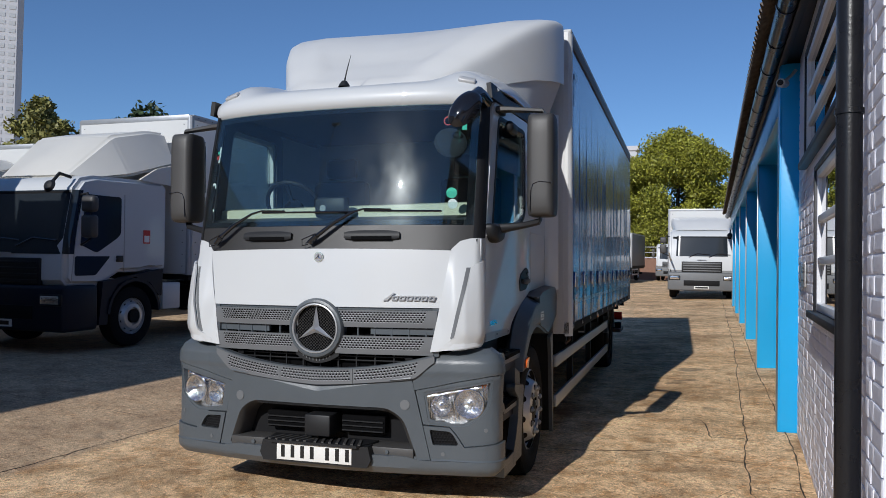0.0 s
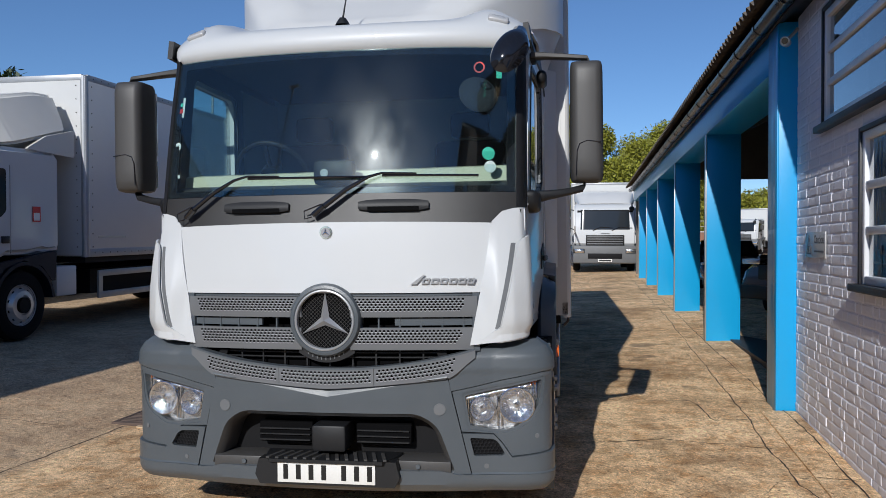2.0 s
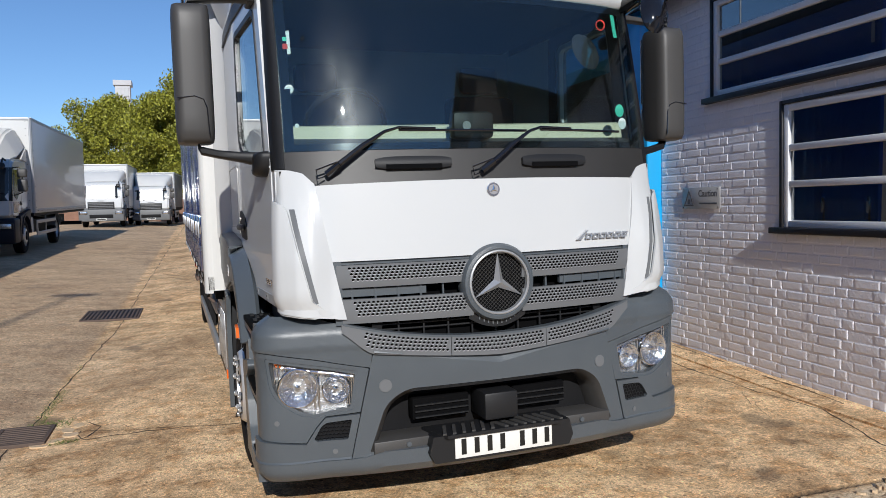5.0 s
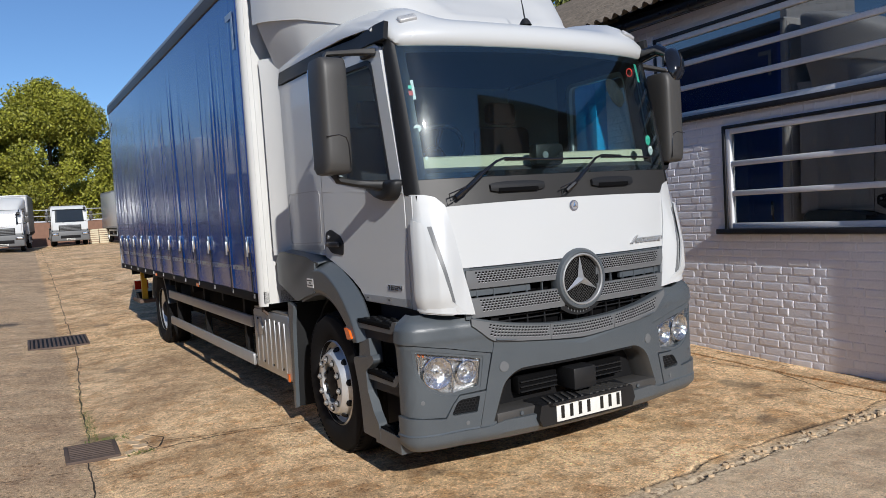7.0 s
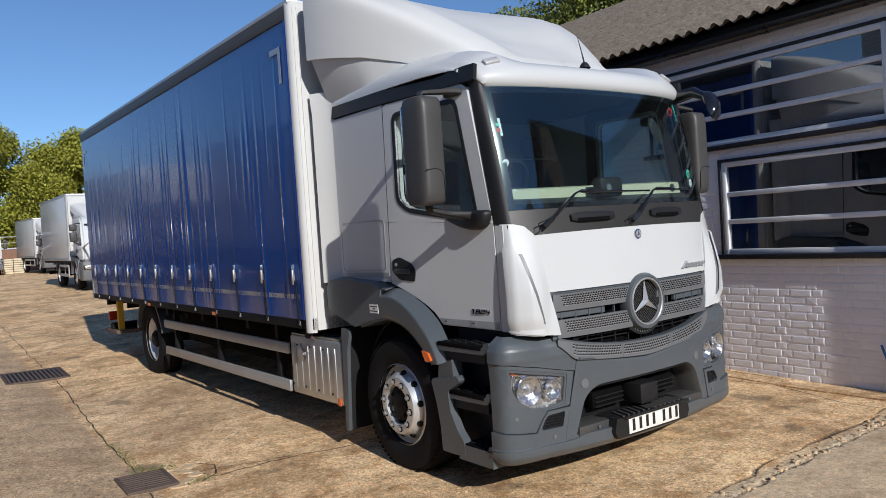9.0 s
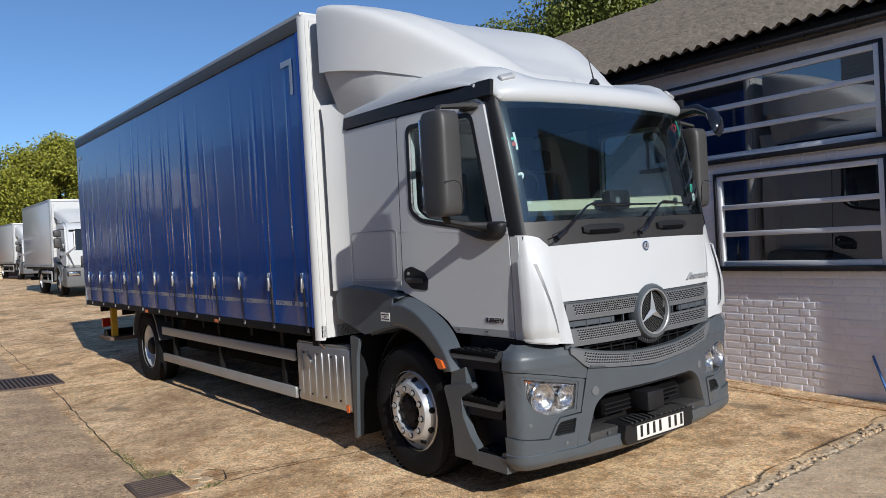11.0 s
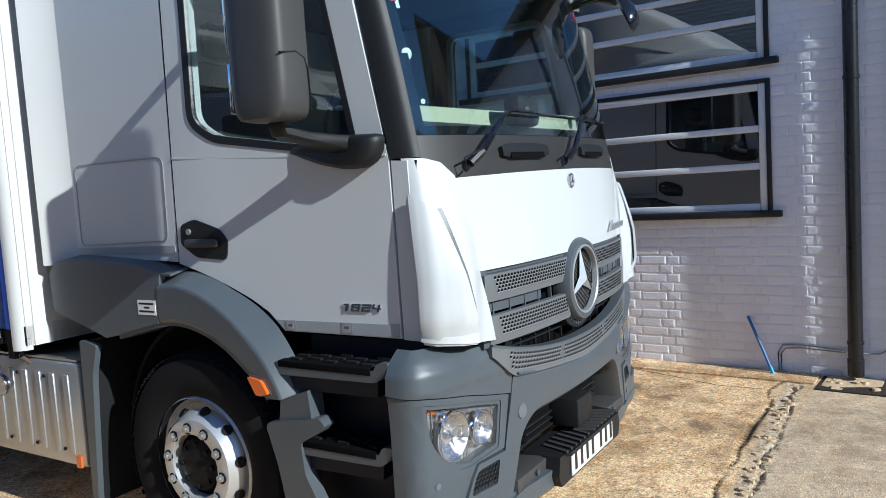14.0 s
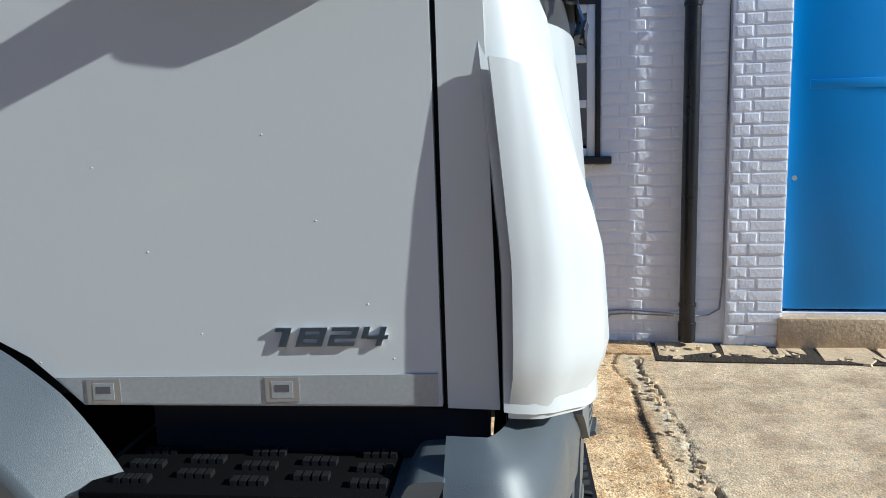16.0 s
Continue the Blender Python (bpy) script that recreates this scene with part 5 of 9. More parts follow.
part("cab_rear_wall", bx(-1.06, 1.06, 2.09, 2.13, 1.0, 2.88, bevel=.01), M_WHITE, lorry)
part("cab_underside", bx(-1.065, 1.065, 1.05, 2.10, 1.12, 1.372), M_CHASSIS, lorry)
part("cab_floor", bx(-.98, .98, .30, 2.1, 1.06, 1.14), M_DARKTRIM, lorry)
part("headlining", bx(-.98, .98, .50, 2.08, 2.66, 2.69), M_DARKTRIM, lorry)

# -- cab interior --
bm = bmesh.new()
grid_solid(lambda u, v: (u, v[0], v[1]), lin(-.96, .96, 9), [(.24, 1.80), (.28, 1.85), (.36, 1.875), (.52, 1.865), (.62, 1.80), (.66, 1.62)], .03, bm)
ds = part("dashboard", bm, M_DARKTRIM, lorry)
bm = bmesh.new()
grid_solid(lambda u, v: (u, v[0] + .10 * (u / 1.0) ** 2 * 0, v[1] + .012 * u), lin(-.95, .95, 9), [(.36, 1.86), (.375, 1.945), (.42, 1.955)], .02, bm)
part("dash_cover", bm, M_CREAM, ds, "cream coloured dashboard cover")
part("sensor_unit", bx(-.13, .10, .20, .29, 1.86, 2.00, bevel=.03), M_BLACKP, lorry, "black camera unit on the windscreen foot")
part("sensor_lens", cyl(bmesh.new(), (-.06, .199, 1.925), (0, -1, 0), .022, .006, 18), M_SIGN, lorry)
bm = bmesh.new()
SW = Matrix.Translation((-.56, .74, 1.98)) @ Matrix.Rotation(radians(-52), 4, "X")
pts = [SW @ Vector((.22 * math.cos(a), .22 * math.sin(a), 0)) for a in lin(0, 2 * math.pi, 41)]
tube(bm, pts, .016, 8)
sw = part("steering_wheel", bm, M_BLACKP, lorry)
bm = bmesh.new()
for a in (0.1, math.pi - .1, -math.pi / 2):
    tube(bm, [SW @ Vector((0, 0, -.02)), SW @ Vector((.215 * math.cos(a), .215 * math.sin(a), 0))], .014, 8)
cyl(bm, SW @ Vector((0, 0, -.04)), SW.to_3x3() @ Vector((0, 0, 1)), .07, .05, 20)
part("spokes", bm, M_BLACKP, sw)
for xs in (-.56, .58):
    bm = bmesh.new()
    box(bm, xs - .26, xs + .26, 1.02, 1.52, 1.50, 1.64, bevel=.05)
    st = part("seat", bm, M_SEAT, lorry)
    part("backrest", box(bmesh.new(), xs - .25, xs + .25, 1.50, 1.64, 1.62, 2.26, bevel=.05), M_SEAT, st)
    part("headrest", box(bmesh.new(), xs - .14, xs + .14, 1.53, 1.62, 2.28, 2.46, bevel=.04), M_SEAT, st)
    part("pedestal", bx(xs - .2, xs + .2, 1.1, 1.45, 1.13, 1.50), M_DARKTRIM, st)

# stickers behind the windscreen
def sticker(name, s, z, r, material, label=""):
    p, q = env(s, z, -.014), env(s, z, .2)
    bm = bmesh.new()
    cyl(bm, p, q - p, r, .0015, 28)
    return part(name, bm, material, lorry, label)


sticker("sticker", .845, 2.005, .034, M_GREENST, "round mint green sticker")
sticker("sticker", .855, 1.935, .031, M_STICKER, "round white sticker")
sticker("sticker", -.950, 2.10, .022, M_STICKER)
sticker("sticker", -.925, 1.925, .010, M_STICKER)
st = part("label_card", patch(-.975, -.928, 2.27, 2.385, 3, 3, -.013, .002), M_STICKER, lorry, "white energy label with coloured bars")
part("label_bar", patch(-.963, -.942, 2.335, 2.355, 2, 2, -.0115, .001), M_GREENST, st)
part("label_spot", patch(-.965, -.940, 2.295, 2.322, 2, 2, -.0115, .001), M_REDST, st)
part("label_card", patch(.885, .915, 2.42, 2.555, 3, 3, -.013, .002), M_GREENST, lorry, "green strip sticker")
bm = bmesh.new()
lathe(bm, [(.022, .0), (.030, .0), (.030, .002), (.022, .002), (.022, 0)], Matrix.Translation(env(.79, 2.48, -.014)) @ Matrix.Rotation(math.pi / 2, 4, "X"), 24)
part("no_entry_ring", bm, M_REDST, lorry, "small red prohibition ring")
# large inner mirror and blind behind the glass at the passenger's corner
bm = bmesh.new()
lathe(bm, [(0, .03), (.06, .026), (.10, .012), (.11, 0), (0, -.01)], Matrix.Translation((.76, .42, 2.36)) @ Matrix.Rotation(radians(70), 4, "X") @ Matrix.Rotation(radians(20), 4, "Y"), 28)
part("inner_mirror", bm, M_SEAT, lorry)

# -- wipers --
for xa, xb in ((-.80, -.47), (-.06, .27)):
    p0 = env(xa, 1.690, .03)
    p1 = env(xa + .06, 1.735, .05)
    p2 = env(xb - .05, 1.885, .03)
    p3 = env(xb + .02, 1.905, .018)
    p4 = env(xb + .20, 1.900, .016)
    bm = bmesh.new()
    tube(bm, [p0, p1], .018, 8); tube(bm, [p1, (p1 + p2) / 2 + Vector((0, -.008, .008)), p2, p3, p4], [.014, .012, .008, .006, .005], 8)
    w = part("wiper", bm, M_GLOSSBLACK, lorry)
    part("blade", tube(bmesh.new(), [env(xb + .02 + (.50 if xb > 0 else .66) * k / 8, 1.893 - .006 * k / 8, .010) for k in range(9)], .007, 6), M_GLOSSBLACK, w)
    part("washer_hose", tube(bmesh.new(), [p0 + Vector((-.01, 0, -.01)), p0 + Vector((-.045, -.01, -.02)), p0 + Vector((-.05, -.005, .02)), p1 + Vector((-.01, -.01, .01))], .004, 6), M_GLOSSBLACK, w)

# -- mirrors --
def mirror_shell(sd):
    """Tall rounded mirror housing: the main mirror above, a wide-angle mirror below."""
    bm = bmesh.new()
    def fn(u, v):
        a = 2 * math.pi * u
        c, s = math.cos(a), math.sin(a)
        rx = .090 * (abs(c) ** .42) * (1 if c >= 0 else -1)
        ry = .122 * (abs(s) ** .55) * (1 if s >= 0 else -1)
        k = (1 - abs(2 * v - 1) ** 12) ** .4 if 0 < v < 1 else .0
        return (sd * (1.352 + rx * (.82 + .18 * k) * (k > 0 or .9)) if 0 < v < 1 else sd * (1.352 + rx * .72), .53 + ry * (.5 + .5 * k), 1.865 + .665 * v)
    us = lin(0, 1, 33)
    vs = [0, .012, .04, .10, .2, .35, .5, .65, .8, .9, .96, .988, 1]
    rows = [[bm.verts.new(fn(u, v)) for u in us[:-1]] for v in vs]
    for a, b in zip(rows, rows[1:]):
        for i in range(32):
            bm.faces.new((a[i], a[(i + 1) % 32], b[(i + 1) % 32], b[i]))
    bm.faces.new(rows[0]); bm.faces.new(rows[-1])
    return bm


def flat_arm(sd, stations):
    """A flattened arm with rounded edges: (x, y, z, half height, half depth) along it."""
    bm = bmesh.new()
    rings = []
    for x, y, z, hh, hd in stations:
        ring = []
        for k in range(12):
            c, s = math.cos(math.pi * (2 * k + 1) / 12), math.sin(math.pi * (2 * k + 1) / 12)
            ring.append(bm.verts.new((sd * x, y + hd * math.copysign(abs(c) ** .5, c), z + hh * math.copysign(abs(s) ** .5, s))))
        rings.append(ring)
    for a, b in zip(rings, rings[1:]):
        for k in range(12):
            bm.faces.new((a[k], a[(k + 1) % 12], b[(k + 1) % 12], b[k]))
    bm.faces.new(rings[0]); bm.faces.new(rings[-1])
    bmesh.ops.recalc_face_normals(bm, faces=bm.faces[:])
    return bm


def arm_foot(sd):
    """Streamlined foot of the mirror arm, thickest in front."""
    poly = round_poly([(.30, 1.815), (.315, 1.735), (.37, 1.697), (.47, 1.695), (.60, 1.722), (.765, 1.778), (.74, 1.797), (.46, 1.822)], .03, 3)
    bm = bmesh.new()
    rings = []
    for o, k in ((-.02, 1.0), (.018, 1.0), (.040, .93), (.056, .78), (.062, .5)):
        rings.append([bm.verts.new((sd * (side_x(.45) + o * (1 if y < .55 else 1 - 2.2 * (y - .55))), .45 + (y - .45) * k, 1.757 + (z - 1.757) * k)) for y, z in poly])
    n = len(poly)
    for a, b in zip(rings, rings[1:]):
        for i in range(n):
            bm.faces.new((a[i], a[(i + 1) % n], b[(i + 1) % n], b[i]))
    bm.faces.new(rings[-1])
    return bm


for sd in (-1, 1):
    ms = part("door_mirror", mirror_shell(sd), M_MIRRORSHELL, lorry)
    part("mirror_face", bx(sd * 1.352 - .072, sd * 1.352 + .072, .640, .656, 2.10, 2.49, bevel=.005), M_MIRROR, ms)
    part("wide_mirror_face", bx(sd * 1.352 - .072, sd * 1.352 + .072, .640, .656, 1.90, 2.07, bevel=.005), M_MIRROR, ms)
    part("shell_seam", tube(bmesh.new(), [(sd * (1.352 + a), .409, b) for a, b in ((.078, 2.075), (.0, 2.085), (-.040, 2.07), (-.054, 2.03), (-.060, 1.90))], .003, 6), M_GLOSSBLACK, ms)
    part("upper_arm", flat_arm(sd, [(1.05, .54, 2.585, .022, .045), (1.13, .54, 2.582, .018, .036), (1.30, .53, 2.564, .014, .030), (1.36, .52, 2.556, .013, .028), (1.372, .52, 2.530, .012, .024)]), M_MIRRORSHELL, ms)
    part("lower_arm", flat_arm(sd, [(1.06, .47, 1.785, .036, .060), (1.14, .48, 1.797, .026, .052), (1.25, .51, 1.815, .020, .044), (1.33, .53, 1.835, .020, .040), (1.345, .53, 1.862, .018, .034)]), M_BLACKP, ms)
    part("arm_foot", arm_foot(sd), M_BLACKP, ms)
    part("arm_mount", box(bmesh.new(), sd * 1.06 - .022, sd * 1.06 + .022, .50, .66, 2.560, 2.60, bevel=.014), M_BLACKP, ms)
# front-view mirror at the passenger's corner
bm = bmesh.new()
lathe(bm, [(.0, .07), (.05, .065), (.085, .04), (.10, .0), (.095, -.01)], Matrix.Translation((.96, .06, 2.50)) @ Matrix.Rotation(radians(28), 4, "Y") @ Matrix.Rotation(radians(62), 4, "X") @ Matrix.Diagonal((.85, 1.45, .9, 1)), 24)
fm = part("front_mirror", bm, M_GLOSSBLACK, lorry)
part("front_mirror_glass", lathe(bmesh.new(), [(.0, -.012), (.09, -.008)], Matrix.Translation((.96, .06, 2.50)) @ Matrix.Rotation(radians(28), 4, "Y") @ Matrix.Rotation(radians(62), 4, "X") @ Matrix.Diagonal((.85, 1.45, .9, 1)), 24), M_MIRROR, fm)
part("front_mirror_arm", tube(bmesh.new(), [(1.0, .40, 2.615), (1.0, .22, 2.63), (.98, .11, 2.575)], [.05, .042, .03], 12), M_GLOSSBLACK, fm)
part("kerb_mirror", box(bmesh.new(), 1.075, 1.135, .62, .82, 2.45, 2.53, bevel=.03, seg=3), M_BLACKP, lorry)

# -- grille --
# black sheet added to paint the shade in the depth behind the slats
part("grille_shade_sheet", patch(-.80, .80, .80, 1.29, 21, 4, -.09, .02), M_VOID, lorry)


def perforated(name, s0, s1, z0, z1, parent, off, ends=(.06, .03), rows=5, low=.30):
    """A slat with a field of round holes, their shade and lit lower edges painted on."""
    sl = part(name, patch(s0, s1, z0, z1, 33, 4, off, .03), M_SLAT, parent)
    bm, rim = bmesh.new(), bmesh.new()
    a, b = (val(s0, .5), val(s1, .5))
    pitch, m0, m1 = .0212, *ends
    for r in range(rows):
        n = int((b - a) / pitch)
        for k in range(n + 1):
            s = a + m0 + pitch * (k + (.5 if r % 2 else 0)) + .004 * (rows - 1 - r) * (1 if m0 > .05 else 0)
            if s > b - m1 - .004 * (rows - 1 - r) * (1 if m1 > .05 else 0):
                continue
            u = (s - a) / (b - a)
            zz0, zz1 = val(z0, u), val(z1, u)
            z = zz0 + (zz1 - zz0) * (low + (.93 - low) * (r + .4) / rows)
            o = off(s, z) if callable(off) else off
            c = env(s, z, o + .0012)
            q = (env(s + .01, z, o) - env(s - .01, z, o)).normalized()
            # flat black disc stands in for the shade inside the hole
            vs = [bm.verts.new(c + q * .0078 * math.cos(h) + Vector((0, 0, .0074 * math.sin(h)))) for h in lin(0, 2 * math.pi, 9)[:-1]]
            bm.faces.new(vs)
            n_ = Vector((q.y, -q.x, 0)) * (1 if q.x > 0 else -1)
            # pale crescent paints the light caught by the lower edge
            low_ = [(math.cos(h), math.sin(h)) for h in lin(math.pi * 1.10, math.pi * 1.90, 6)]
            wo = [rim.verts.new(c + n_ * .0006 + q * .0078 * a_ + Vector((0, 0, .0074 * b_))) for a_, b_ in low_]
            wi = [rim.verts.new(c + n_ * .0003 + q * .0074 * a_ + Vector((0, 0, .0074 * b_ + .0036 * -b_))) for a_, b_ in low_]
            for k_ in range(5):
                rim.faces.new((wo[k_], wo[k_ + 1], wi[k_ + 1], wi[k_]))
    tagged(part("hole_edge_light", rim, M_ALU, sl, "pale crescents painted as light on the lower hole edges", smooth=False), kind="stuff")
    tagged(part("hole_shade", bm, M_VOID, sl, "flat black discs painted as shaded perforations", smooth=False), kind="stuff")
    return sl


for sgn in (-1, 1):
    lo, hi = ((-.785, -.13) if sgn < 0 else (.13, .785))
    perforated("grille_slat", lo, hi, 1.160, 1.266, lorry, lambda s, z: .006 - .25 * max(0, 1.188 - z), (.06, .03) if sgn < 0 else (.03, .06))
    lo, hi = ((-.765, -.13) if sgn < 0 else (.13, .765))
    perforated("grille_slat", lo, hi, .992, 1.106, lorry, lambda s, z: .006 - .25 * max(0, 1.022 - z), (.06, .03) if sgn < 0 else (.03, .06))
    part("grille_step", patch(*sorted((sgn * .80, sgn * .12)), 1.268, 1.284, 17, 2, -.016, .02), M_GREY, lorry)
    part("grille_step", patch(*sorted((sgn * .77, sgn * .36)), 1.116, 1.152, 13, 2, -.022, .02), M_GREY, lorry)
    part("grille_end", patch(*sorted((sgn * .798, sgn * .762)), .985, 1.284, 3, 6, -.004, .03), M_GREY, lorry)
    for k in range(5):
        part("grille_clip", patch(*sorted((sgn * (.72 - .11 * k), sgn * (.712 - .11 * k))), 1.106, 1.160, 2, 2, -.018, .015), M_GREY, lorry)


def lip_lo(u):
    a = abs(2 * u - 1)
    return .792 + .070 * a ** 1.3 + .10 * smooth01((a - .80) / .25)


def lip_hi(u):
    a = abs(2 * u - 1)
    return .893 + .098 * a ** 2.2


def sub(f, a, b):
    return lambda u: f(a + (b - a) * u)


for a, b in ((0, .335), (.337, .663), (.665, 1)):
    perforated("lower_grille_lip", -.772 + 1.544 * a, -.772 + 1.544 * b, sub(lip_lo, a, b), sub(lip_hi, a, b), lorry, .012, (.105 if a == 0 else .016, .105 if b == 1 else .016), 4, .22)
part("lower_lip_edge", patch(-.765, .765, lambda u: lip_hi(u) - .004, lambda u: lip_hi(u) + .006, 33, 2, .013, .05), M_GREY, lorry)
for zc in (.945, .968):
    part("inner_bar", patch(-.62, .62, zc, zc + .006, 17, 2, -.05, .01), M_BLACKP, lorry)
for k in range(9):
    part("inner_rib", patch(-.5 + .125 * k, -.492 + .125 * k, .90, 1.0, 2, 2, -.052, .01), M_BLACKP, lorry)

part("emblem_shroud", patch(-.15, .15, lambda u: .925 + .05 * (2 * u - 1) ** 2, 1.0, 13, 4, -.012, .03), M_BLACKP, lorry, "black mesh shroud under the emblem")
for k in range(9):
    part("shroud_rib", patch(-.10 + .0235 * k, -.095 + .0235 * k, .938 + .03 * ((k - 4) / 4) ** 2, .985, 2, 2, -.009, .004), M_SLAT, lorry)
# emblem: a ring with three tapered arms
EZ, EY = 1.147, .006
em = part("grille_emblem", lathe(bmesh.new(), [(.150, -.004), (.152, .022), (.165, .034), (.180, .030), (.190, .010), (.188, -.05)], Matrix.Translation((0, EY, EZ)) @ Matrix.Rotation(math.pi / 2, 4, "X"), 64), M_GREY, lorry, "round emblem in the grille")
part("ring", lathe(bmesh.new(), [(.145, .0), (.1465, .024), (.151, .028), (.157, .026), (.159, .02)], Matrix.Translation((0, EY - .008, EZ)) @ Matrix.Rotation(math.pi / 2, 4, "X"), 64), M_ALU, em, "satin silver ring")
# near-black disc paints the dark depth behind the emblem mesh
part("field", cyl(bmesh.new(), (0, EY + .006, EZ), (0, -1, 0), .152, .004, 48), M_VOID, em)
bm = bmesh.new()
for k in range(22):
    h = -.147 + .014 * k
    w = math.sqrt(max(0, .148 ** 2 - h * h))
    for sgn in (-1, 1):
        a = Vector((-w, 0, h)); b = Vector((w, 0, h))
        m = Matrix.Rotation(sgn * radians(45), 4, "Y")
        tube(bm, [Vector((0, EY + .001, EZ)) + m @ a, Vector((0, EY + .001, EZ)) + m @ b], .0011, 4)
tagged(part("mesh", bm, M_MIRRORSHELL, em), kind="stuff")
bm = bmesh.new()
top = bm.verts.new((0, EY - .040, EZ))
ring = []
for k in range(6):
    a = math.pi / 2 + k * math.pi / 3
    r = .146 if k % 2 == 0 else .027
    ring.append(bm.verts.new((r * math.cos(a), EY - (.010 if k % 2 == 0 else .012), EZ + r * math.sin(a))))
for k in range(6):
    bm.faces.new((top, ring[k], ring[(k + 1) % 6]))
bm.faces.new(ring[::-1])
part("star", bm, M_SILVER, em, "three tapered chrome arms", smooth=False)
# name plate on the bonnet: plain raised shapes
npl = part("name_plate", prism(bmesh.new(), [(.445, 1.305), (.475, 1.305), (.520, 1.352), (.510, 1.352)], "y", -.012, -.002), M_SILVER, lorry, "slanted silver raised shapes on the bonnet", smooth=False)
npl.matrix_basis = Matrix.Translation((.615, .042, .024)) @ Matrix.Rotation(radians(7.4), 4, "Z") @ Matrix.Translation((-.615, 0, 0))
for k in range(6):
    x = .50 + .046 * k
    part("raised_shape", prism(bmesh.new(), [(x, 1.306), (x + .036, 1.306), (x + .046, 1.335), (x + .010, 1.335)], "y", -.012, -.002, [[(x + .010, 1.313), (x + .030, 1.313), (x + .036, 1.328), (x + .015, 1.328)]]), M_SILVER, npl, smooth=False)

# -- bumper --
def seam_s(z):
    """Where the centre piece meets the corner piece."""
    return .628 + (.85 - z) * .235


def fascia_low(a):
    return lerp(a, [.62, .78, .92, 1.11, 1.25], [.774, .806, .838, .873, .885])


def cheek_top(a):
    return lerp(a, [.69, .862, .905, .955, 1.13, 1.4], [.566, .555, .510, .437, .456, .470])


def bump_off(s, z):
    return lerp(z, [.24, .275, .30, .345, .36, .50, .76, .875, .882, .955, 1.00, 1.038], [-.05, -.012, .012, .014, .002, .004, .004, .010, .016, .010, -.018, -.075])


def wrap(outline, holes, off, thick, sd=1, step=.045, form=BUMP):
    """A panel cut to an outline in (distance round, height), laid on the lorry's form."""
    bm = prism(bmesh.new(), outline, "y", 0, -thick, holes)
    ss = [p[0] for p in outline]; zs = [p[1] for p in outline]
    for a, ax in ((ss, 0), (zs, 2)):
        k = math.ceil(min(a) / step) * step
        while k < max(a):
            co, no = [0, 0, 0], [0, 0, 0]
            co[ax], no[ax] = k, 1
            bmesh.ops.bisect_plane(bm, geom=bm.verts[:] + bm.edges[:] + bm.faces[:], plane_co=co, plane_no=no)
            k += step
    for v in bm.verts:
        o = off(v.co.x, v.co.z) if callable(off) else off
        v.co = env(sd * v.co.x, v.co.z, o + v.co.y, form)
    return bm


